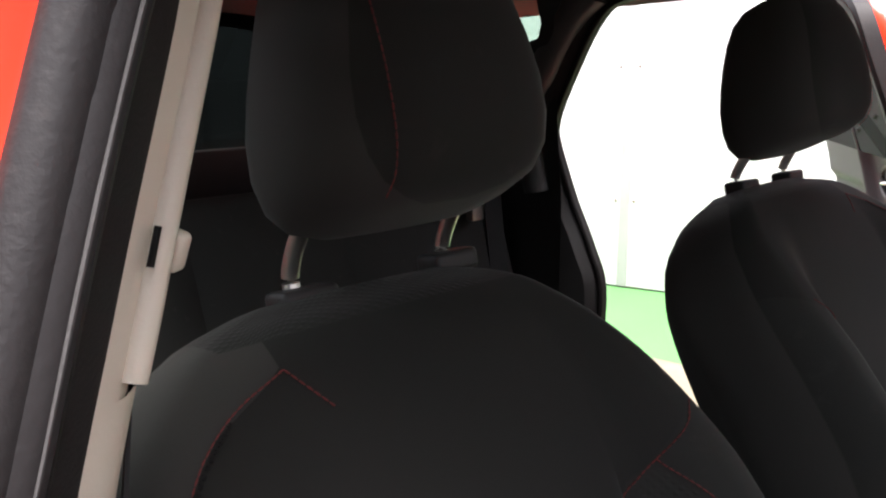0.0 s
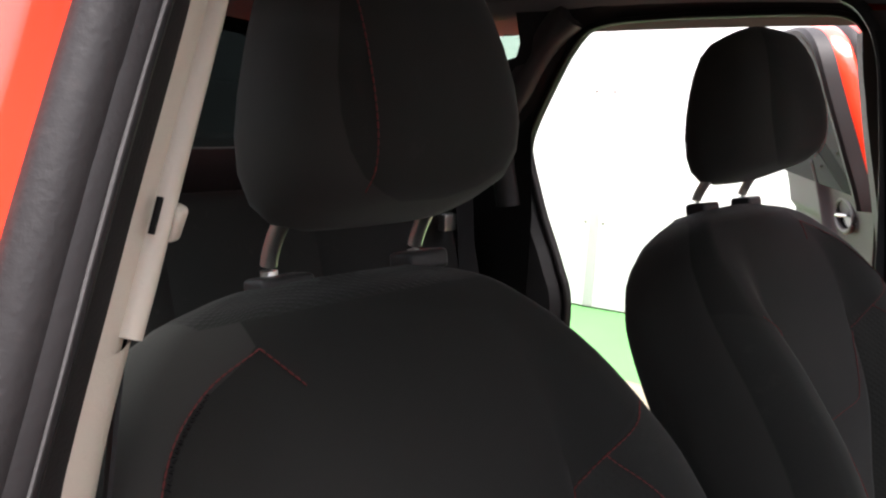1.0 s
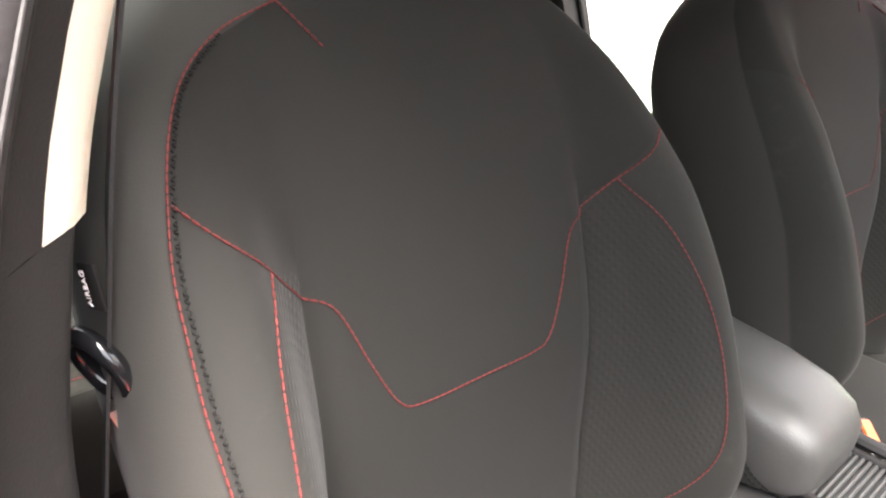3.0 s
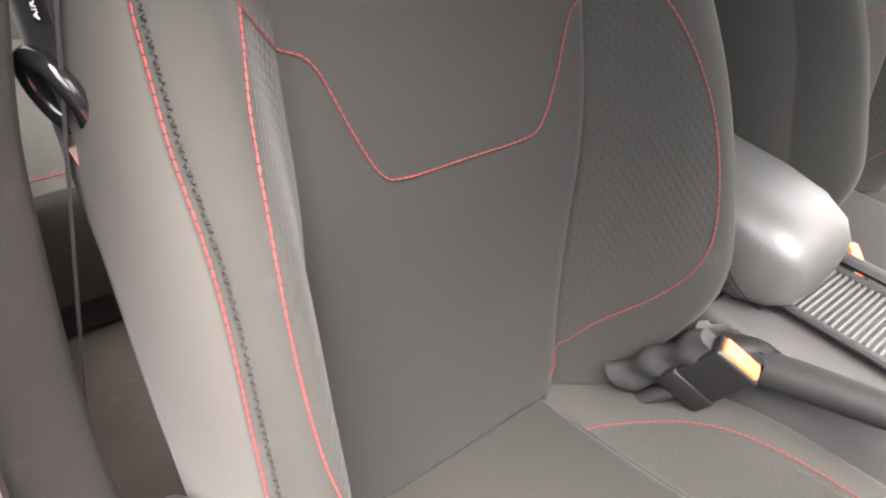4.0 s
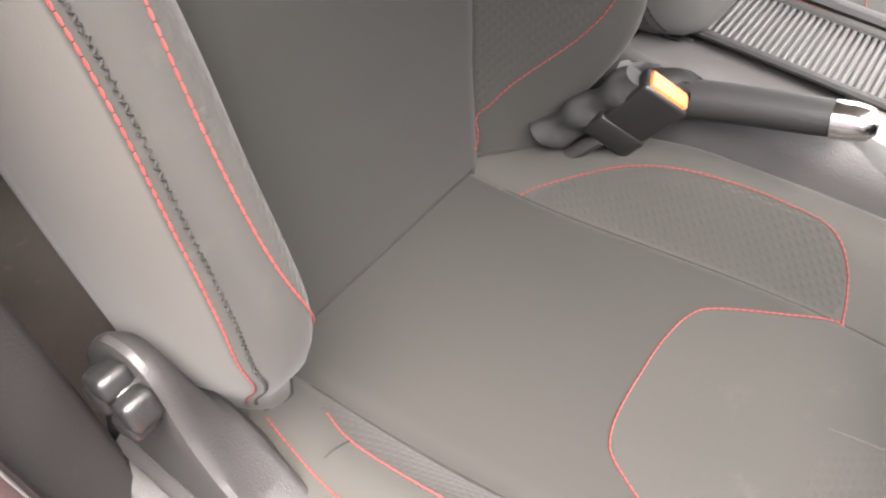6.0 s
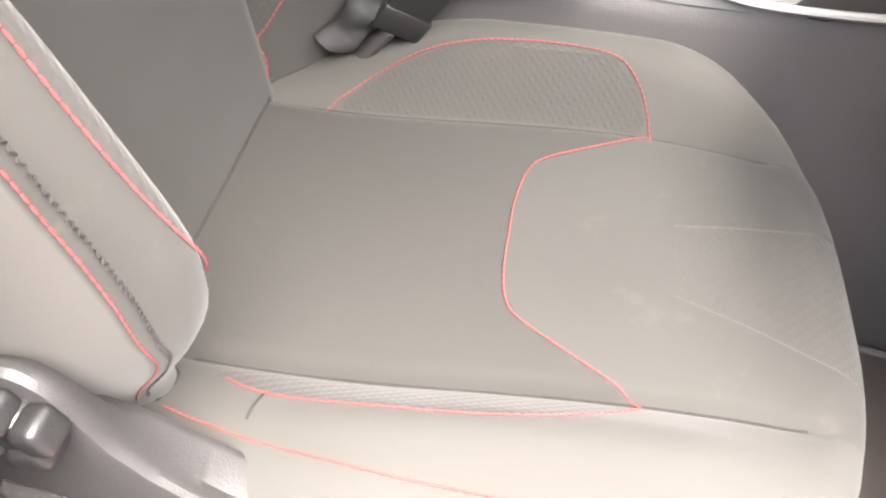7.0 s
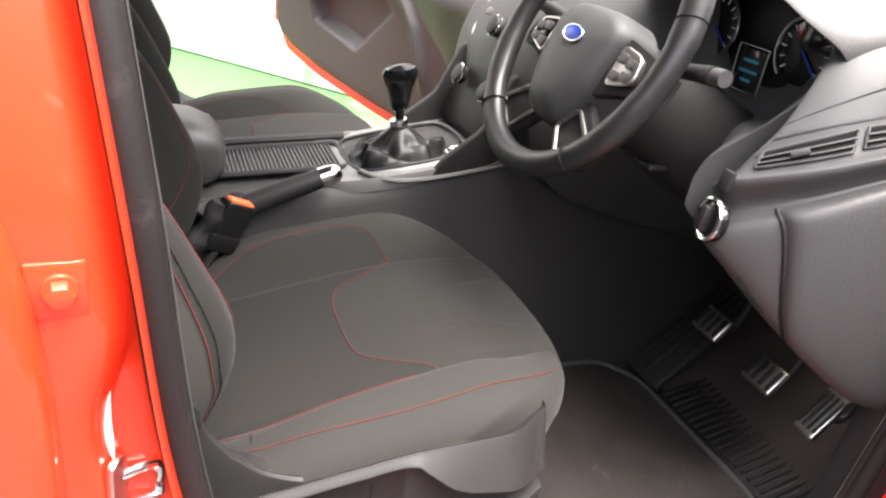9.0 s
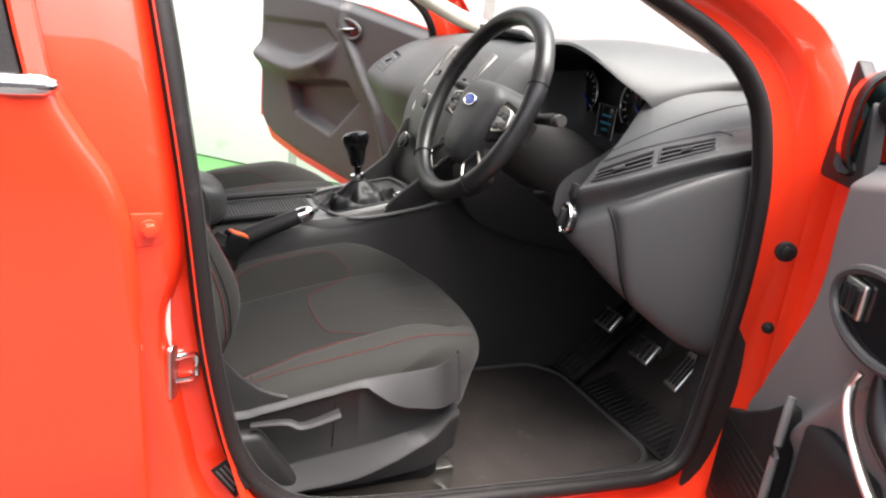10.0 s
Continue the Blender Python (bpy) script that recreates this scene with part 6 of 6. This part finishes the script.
part("ring", tube([(0.447 + 0.0165 * math.cos(a / 10 * math.pi), -0.098 + 0.0165 * math.sin(a / 10 * math.pi), 0.757 + 0.0165 * 0.23 * math.cos(a / 10 * math.pi)) for a in range(20)], 0.0028, 8, closed=True), M_CHROME, bt)

gear = thing("gear_lever", "black and chrome gear lever with leather gaiter", "gear lever")
gt = []
for k in range(15):
    u = k / 14
    w, z = 0.066 * (1 - u) ** 0.8 + 0.013, 0.708 + 0.060 * u ** 1.4
    ring = []
    for i in range(64):
        a = 2 * math.pi * i / 64
        fold = 1 + 0.16 * u * (1 - u) * 4 * (0.6 * math.sin(5 * a + 6 * u) + 0.5 * math.sin(9 * a - 4 * u + 1))
        bulge = 0.012 * math.sin(math.pi * min(1, u * 1.5)) * (1 + math.sin(3 * a + 8 * u))
        ring.append((0.380 - 0.010 * u + w * 1.12 * math.copysign(abs(math.cos(a)) ** (0.75 + 0.25 * u), math.cos(a)) * fold, -0.008 - 0.006 * u + w * 0.95 * math.copysign(abs(math.sin(a)) ** (0.75 + 0.25 * u), math.sin(a)) * fold, z + bulge + 0.19 * w * math.cos(a)))
    gt.append(ring)
part("gaiter", grid(gt, close_v=True), M_GAITER, gear, "creased leather gaiter")
part("collar", moved(disc(0.016, 0.016, 24, 0.004), pose(0.371, -0.014, 0.768, 0, -15, 0)), M_CHROME, gear, "chrome collar")
part("shaft", tube([(0.370, -0.014, 0.775), (0.358, -0.038, 0.82)], 0.008, 12), M_GLOSS, gear)
kn = []
for u, w in ((0, 0.008), (0.05, 0.013), (0.25, 0.015), (0.5, 0.018), (0.7, 0.0235), (0.85, 0.025), (0.95, 0.021), (1.0, 0.010)):
    c = Vector((0.363, -0.028, 0.802)).lerp(Vector((0.330, -0.092, 0.890)) * 0.5 + Vector((0.350, -0.050, 0.885)) * 0.5, u)
    kn.append([(c.x + w * 1.15 * math.cos(a), c.y + w * math.sin(a), c.z + 0.25 * w * math.cos(a)) for a in [2 * math.pi * i / 24 for i in range(24)]])
knob_ = part("knob", grid(kn, close_v=True, cap=True), M_GLOSS, gear, "gloss black knob")
part("chrome_inlay", tube([(0.328, -0.062, 0.882), (0.335, -0.057, 0.860), (0.341, -0.048, 0.838), (0.348, -0.040, 0.818)], 0.006, 8, flat=0.5), M_CHROME, knob_)

hb = thing("handbrake", "black handbrake lever with silver button and leather gaiter", "handbrake")
part("grip", tube(smooth_path([(0.095, -0.128, 0.668), (0.14, -0.128, 0.688), (0.19, -0.127, 0.708), (0.218, -0.126, 0.719)], 5), [0.0185 - 0.003 * i / 15 for i in range(16)], 16), M_LEATHER, hb)
part("end_cap", tube([(0.214, -0.126, 0.717), (0.228, -0.1255, 0.7225), (0.240, -0.125, 0.727), (0.246, -0.125, 0.729)], [0.0165, 0.0165, 0.014, 0.008], 16), M_CHROME, hb, "silver release end")
gt = []
for k in range(8):
    u = k / 7
    c = Vector((0.045, -0.128, 0.640)).lerp(Vector((0.102, -0.128, 0.672)), u)
    w = 0.032 - 0.012 * u
    gt.append([(c.x - 0.3 * w * math.sin(a) + 0.006 * math.sin(6 * a + 5 * u), c.y + w * math.cos(a) * (1 + 0.16 * math.sin(5 * a + 6 * u)), c.z + w * math.sin(a) * (1 + 0.16 * math.cos(4 * a + 9 * u))) for a in [2 * math.pi * i / 36 for i in range(36)]])
part("gaiter", grid(gt, close_v=True, cap=True), M_GAITER, hb, "crumpled black gaiter")

# ---- belt buckles and belt ----
def buckle(cx, cy, cz, side, label):
    b = thing("belt_buckle", label, "seat belt buckle", group="belt buckles")
    ax = Vector((0.45, 0.05 * side, 0.89)).normalized()
    wd = Vector((0.78, 0.42 * side, -0.44))
    wd = (wd - ax * wd.dot(ax)).normalized()
    th = ax.cross(wd)
    m = Matrix((wd, th, ax)).transposed().to_4x4()
    m.translation = Vector((cx, cy, cz))
    part("housing", moved(block(-0.025, 0.025, -0.0125, 0.0125, -0.074, 0.0, 0.004, 3), m), M_BLACK, b)
    part("step", moved(block(-0.027, 0.027, -0.0145, 0.0145, -0.080, -0.052, 0.004, 2), m), M_BLACK, b)
    part("button", moved(block(-0.021, 0.021, -0.009, 0.009, -0.004, 0.0035, 0.003), m), M_ORANGE, b, "orange red release button")
    part("stem", tube(smooth_path([m @ Vector((0, 0, -0.08)), m @ Vector((-0.005, 0, -0.13)), m @ Vector((-0.02, 0, -0.19))], 4), 0.016, 10, flat=0.5), M_PLASTIC, b)
    sl = []
    for i in range(14):
        u = i / 13
        c = m @ Vector((-0.020 - 0.012 * u, 0.004, -0.010 - 0.115 * u))
        sl.append([c + (wd * math.cos(a) * (0.020 + 0.004 * math.sin(14 * u)) + th * math.sin(a) * (0.013 + 0.004 * math.cos(17 * u + 2 * a))) for a in [2 * math.pi * j / 18 for j in range(18)]])
    part("sleeve", grid(sl, close_v=True, cap=True), M_LEATHER, b, "crumpled black sleeve")
    return b


buckle(0.089, -0.171, 0.697, 1, "black belt buckle with orange button beside the console")
buckle(0.075, 0.145, 0.670, -1, "black belt buckle with orange button by the passenger seat")

belt = thing("seat_belt", "dark webbing seat belt hanging on the pillar", "seat belt")
def strap(pts, w=0.023, face=(1, 0.3, 0)):
    P = smooth_path(pts, 6)
    rows = []
    fdir = Vector(face).normalized()
    for i, p in enumerate(P):
        d = (P[min(i + 1, len(P) - 1)] - P[max(i - 1, 0)]).normalized()
        s = d.cross(fdir).normalized()
        rows.append([p - s * w - fdir * 0.0008, p - s * w * 0.5, p, p + s * w * 0.5, p + s * w - fdir * 0.0008, p + s * w + fdir * 0.0012, p + fdir * 0.0016, p - s * w + fdir * 0.0012])
    return grid(rows, close_v=True, cap=True)


part("webbing", strap([(-0.168, -0.590, 1.21), (-0.152, -0.616, 1.07), (-0.150, -0.627, 0.95), (-0.155, -0.640, 0.763), (-0.165, -0.652, 0.55), (-0.17, -0.660, 0.40)], 0.017, (0.30, 0.95, 0.05)), M_BELT, belt)
hoop = [Vector((-0.146, -0.631, 0.938)) + Vector((0.003, 0.008, -0.020)) * math.cos(a / 12 * math.pi) + Vector((0.015, 0.005, 0.003)) * math.sin(a / 12 * math.pi) for a in range(24)]
tg = part("tongue", tube(hoop, 0.0055, 10, closed=True, up=(0.3, 1, 0.3)), M_GLOSS, belt, "black and steel belt tongue")
part("plate", tube([(-0.142, -0.623, 0.914), (-0.139, -0.616, 0.893), (-0.136, -0.610, 0.872)], 0.010, 8, up=(1, 0.2, 0), flat=0.16), M_STEEL, tg)

# airbag tag sewn to the seat flank
tag = tagged(part("fabric_tag", moved(block(-0.0075, 0.0075, -0.0012, 0.0012, -0.0125, 0.0125, 0.0008), pose(-0.149, -0.632, 0.986, 0, -20, 14)), M_SEAM_SHADE), "small black woven airbag tag on the seat flank", "fabric tag")
fc = bpy.data.curves.new("tag_word", 'FONT')
fc.body = "AIRBAG"
fc.size, fc.extrude, fc.align_x, fc.align_y = 0.0055, 0.0002, 'CENTER', 'CENTER'
ft = new("tag_word", fc)
fc.materials.append(M_WHITE)
ft.parent = tag
ft.matrix_basis = pose(-0.149, -0.6335, 0.986, 0, -20, 14) @ pose(0, -0.0016, 0, 90, 0, 0) @ pose(0, 0, 0, 0, 0, 90)

# ---- rear bench ----
bench = thing("rear_bench", "dark cloth rear bench seat with red stitched front edge", "bench seat")
br = []
for j in range(25):
    y = -0.62 + 1.24 * j / 24
    n = 1 - 0.10 * abs(y / 0.62) ** 4
    br.append([(-0.56, y, 0.40), (-0.55, y, 0.54), (-0.555, y, 0.585), (-0.58, y, 0.602 * n + 0.0), (-0.65, y, 0.606), (-0.80, y, 0.590), (-0.98, y, 0.570), (-1.05, y, 0.56)])
bc = part("cushion", grid([smooth_path(r, 3) for r in br], cap=True), M_FABRIC, bench)
part("stitching", stitches([Vector((-0.566, -0.61 + 0.05 * i, 0.5985)) for i in range(25)], 0.0014), M_THREAD, bc)
part("base", block(-1.05, -0.57, -0.62, 0.62, 0.326, 0.42, 0.02), M_PLASTIC, bench)
bb = []
for j in range(31):
    y = -0.62 + 1.24 * j / 30
    groove = 0.02 * math.exp(-((abs(y) - 0.16) / 0.02) ** 2)
    bb.append([(-0.96 - groove, y, 0.54), (-0.99 - groove, y, 0.66), (-1.05 - groove, y, 0.85), (-1.10 - groove, y, 1.00), (-1.14, y, 1.06 - 0.05 * abs(y / 0.62) ** 6), (-1.19, y, 1.06 - 0.06 * abs(y / 0.62) ** 6), (-1.22, y, 1.0), (-1.22, y, 0.6)])
bk = part("backrest", grid([smooth_path(r, 3) for r in bb], cap=True), M_FABRIC, bench)
for yc in (-0.34, 0.34):
    rows = []
    for z, w, d in ((1.07, 0.09, 0.03), (1.08, 0.115, 0.045), (1.12, 0.125, 0.055), (1.18, 0.122, 0.055), (1.23, 0.105, 0.045), (1.245, 0.08, 0.03), (1.25, 0.03, 0.01)):
        rows.append([(-1.15 - 0.1 * (z - 1.07) + d * math.copysign(abs(math.sin(a)) ** 0.7, math.sin(a)), yc + w * math.copysign(abs(math.cos(a)) ** 0.6, math.cos(a)), z) for a in [2 * math.pi * i / 28 for i in range(28)]])
    part("headrest", grid(rows, close_v=True, cap=True), M_FABRIC, bench)
part("webbing", strap([(-1.14, 0.30, 1.05), (-1.10, 0.29, 0.99), (-1.06, 0.27, 0.86), (-0.99, 0.24, 0.64)], 0.023, (1, 0, 0.2)), M_BELT, bench, "rear seat belt")
part("webbing", strap([(-1.10, 0.60, 1.25), (-1.08, 0.585, 1.05), (-1.04, 0.57, 0.85), (-0.98, 0.56, 0.60)], 0.023, (1, -0.4, 0.2)), M_BELT, bench)
part("buckle_tab", moved(block(-0.012, 0.012, -0.02, 0.02, -0.02, 0.02, 0.004), pose(-1.05, 0.50, 0.98)), M_STEEL, bench)

# ---- foot well ----
matt = thing("floor_mat", "dark carpet floor mat with bound edge", "floor mat")
outline = rounded([(0.40, -0.60), (0.46, -0.17), (0.80, -0.165), (0.855, -0.235), (0.862, -0.56), (0.82, -0.60)], 0.03)
part("carpet", plate(outline, "z", 0.327, 0.340, 0.003), M_CARPET, matt)
part("binding", tube([(x, y, 0.339) for x, y in outline], 0.0055, 8, closed=True), M_TRIM, matt, "grey bound edge")
heel = thing("heel_pad", "ribbed black rubber heel pad on the carpet", "heel pad")
heel_m = pose(0.945, -0.43, 0.352, 0, -14, 2)
part("sheet", moved(block(-0.075, 0.075, -0.155, 0.155, -0.006, 0.0, 0.003), heel_m), M_RUBBER, heel)
for i in range(20):
    part("rib", moved(block(-0.065, 0.065, -0.0035, 0.0035, 0.0, 0.006, 0.002, 1), heel_m @ Matrix.Translation((0, -0.145 + 0.0152 * i, 0))), M_RUBBER, heel)
rest = thing("foot_rest", "ribbed dark plastic foot rest", "foot rest")
rest_m = pose(0.955, -0.225, 0.430, 0, -38, 6)
part("plate", moved(block(-0.13, 0.13, -0.045, 0.045, -0.012, 0.0, 0.005), rest_m), M_PLASTIC, rest)
for i in range(5):
    part("rib", moved(block(-0.12, 0.12, -0.004, 0.004, 0.0, 0.006, 0.002), rest_m @ Matrix.Translation((0, -0.034 + 0.017 * i, 0))), M_PLASTIC, rest)


def pedal(y, z, w, h, label, x=0.872):
    p = thing("pedal", label, "pedal", group="pedals")
    m = pose(x, y, z, 0, -52, 0)
    part("pad", moved(block(-h / 2, h / 2, -w / 2, w / 2, -0.008, 0.004, 0.005, 3), m), M_STEEL, p, "steel-faced pedal pad")
    for i in range(4):
        t = -w / 2 + w * (i + 0.5) / 4
        part("rubber_stud", moved(block(-h * 0.38, h * 0.38, t - w * 0.06 - 0, t + w * 0.06, 0.004, 0.008, 0.002), m), M_RUBBER, p)
    part("arm", tube(smooth_path([m @ Vector((0.0, 0, -0.006)), m @ Vector((0.03, 0, -0.05)), Vector((x + 0.10, y, z + 0.14)), Vector((x + 0.10, y, z + 0.26))], 5), 0.008, 8), M_PLASTIC, p)


pedal(-0.345, 0.540, 0.062, 0.048, "steel and rubber clutch pedal on its arm")
pedal(-0.480, 0.530, 0.062, 0.050, "steel and rubber brake pedal on its arm")
pedal(-0.585, 0.535, 0.040, 0.085, "long steel accelerator pedal", 0.885)

# ---- driver's door details ----
mir = thing("door_mirror", "red door mirror with dark tinted glass", "door mirror")
sdir = (place_d(1, 0, 1) - place_d(0, 0, 1)).normalized()
odir = (place_d(0, 1, 1) - place_d(0, 0, 1)).normalized()
mc = place_d(0.085, 0.075, 1.070)
ml = []
for u, sc in ((-0.075, 0.45), (-0.06, 0.75), (-0.03, 0.95), (0.0, 1.0)):
    ml.append([mc + sdir * u + odir * (0.105 * sc * math.copysign(abs(math.cos(a)) ** 0.6, math.cos(a))) + Vector((0, 0, 0.085 * sc * math.copysign(abs(math.sin(a)) ** 0.6, math.sin(a)))) for a in [2 * math.pi * i / 32 for i in range(32)]])
part("shell", grid(ml, close_v=True, cap=True), M_RED, mir)
bz = []
for u, sc in ((-0.004, 1.0), (0.014, 1.01), (0.016, 0.98), (0.008, 0.93)):
    bz.append([mc + sdir * u + odir * (0.105 * sc * math.copysign(abs(math.cos(a)) ** 0.6, math.cos(a))) + Vector((0, 0, 0.085 * sc * math.copysign(abs(math.sin(a)) ** 0.6, math.sin(a)))) for a in [2 * math.pi * i / 32 for i in range(32)]])
part("bezel", grid(bz, close_v=True), M_BLACK, mir, "black mirror bezel")
bm = bmesh.new()
bm.faces.new([bm.verts.new(mc + sdir * 0.010 + odir * (0.096 * math.copysign(abs(math.cos(a)) ** 0.6, math.cos(a))) + Vector((0, 0, 0.077 * math.copysign(abs(math.sin(a)) ** 0.6, math.sin(a))))) for a in [2 * math.pi * i / 32 for i in range(32)]])
part("glass", bm, M_MIRROR, mir, "dark mirror glass")
part("foot", tube([mc - odir * 0.09 - Vector((0, 0, 0.05)), place_d(0.06, 0.03, 1.0)], 0.022, 10), M_PLASTIC, mir)
part("sail_panel", moved(plate(rounded([(0.0, 0.98), (0.13, 0.98), (0.10, 1.10), (0.02, 1.16)], 0.015), "y", -0.01, 0.012, 0.004), Matrix.Translation(place_d(0, 0, 0)) @ Matrix((sdir, odir, Vector((0, 0, 1)))).transposed().to_4x4()), M_PLASTIC, door_d)

# armrest, switch cluster, pocket and speaker of the driver's door
def door_block(name, s0, s1, o0, o1, z0, z1, material, parent, bevel=0.004, label=""):
    b = block(s0, s1, o0, o1, z0, z1, bevel, 3)
    m = Matrix((sdir, odir, Vector((0, 0, 1)))).transposed().to_4x4()
    m.translation = place_d(0, 0, 0)
    return part(name, moved(b, m), material, parent, label)


door_block("window_switch", 0.268, 0.315, -0.075, -0.066, 0.862, 0.908, M_STEEL, door_d, 0.004, "silver window switch plate")
for i in range(2):
    door_block("switch", 0.272 + 0.021 * i, 0.290 + 0.021 * i, -0.078, -0.073, 0.868, 0.902, M_GLOSS, door_d, 0.002)
cupm = Matrix((sdir, odir, Vector((0, 0, 1)))).transposed().to_4x4()
cupm.translation = place_d(0, 0, 0)
oval = [cupm @ Vector((0.350 + 0.105 * math.cos(a / 18 * math.pi), -0.070, 0.880 + 0.050 * math.sin(a / 18 * math.pi))) for a in range(36)]
boss = bmesh.new()
boss.faces.new([boss.verts.new(p + odir * 0.003) for p in oval])
part("switch_panel", boss, M_GLOSS, door_d, "gloss black oval switch panel")
rim_rows = [[p + odir * d for p in oval] for d in (0.0, 0.02, 0.06)]
part("cluster_boss", grid(rim_rows, close_v=True), M_DASH, door_d)
part("cluster_ring", tube(oval, 0.007, 8, closed=True, up=odir), M_DASH, door_d)
grab = smooth_path([cupm @ Vector(p) for p in ((0.352, -0.074, 0.815), (0.352, -0.080, 0.79), (0.375, -0.082, 0.755), (0.43, -0.080, 0.715), (0.48, -0.074, 0.69))], 6)
part("grab_strip", tube(grab, 0.0075, 10, flat=0.7), M_STEEL, door_d, "satin grab handle strip")
hollow = smooth_path([cupm @ Vector(p) for p in ((0.375, -0.066, 0.83), (0.385, -0.060, 0.79), (0.41, -0.060, 0.76), (0.47, -0.060, 0.73))], 6)
part("grab_recess", tube(hollow, [0.006 + 0.012 * math.sin(math.pi * i / (len(hollow) - 1)) for i in range(len(hollow))], 10), M_BLACK, door_d)
lower = [(0.015, 0.39), (0.015, 0.572), (0.06, 0.590), (0.14, 0.640), (0.190, 0.680), (0.204, 0.66), (0.204, 0.40)]
grille = part("speaker_grille", moved(plate(rounded(lower, 0.012), "y", -0.062, -0.035, 0.006, 3), cupm), M_RUBBER, door_d, "black door speaker grille")
for i in range(11):
    part("rib", moved(block(0.035 + 0.0, 0.19, -0.0635, -0.061, 0.42 + 0.014 * i, 0.4235 + 0.014 * i, 0.001, 1), cupm), M_BLACK, grille)
part("pocket_edge", tube(smooth_path([cupm @ Vector(p) for p in ((0.208, -0.064, 0.700), (0.214, -0.068, 0.66), (0.214, -0.068, 0.56), (0.210, -0.066, 0.40))], 5), 0.0065, 10), M_SATIN, door_d, "pale bright-edged pocket rim")
door_block("pocket", 0.226, 0.40, -0.052, -0.02, 0.40, 0.690, M_PLASTIC, door_d, 0.020, "dark map pocket")
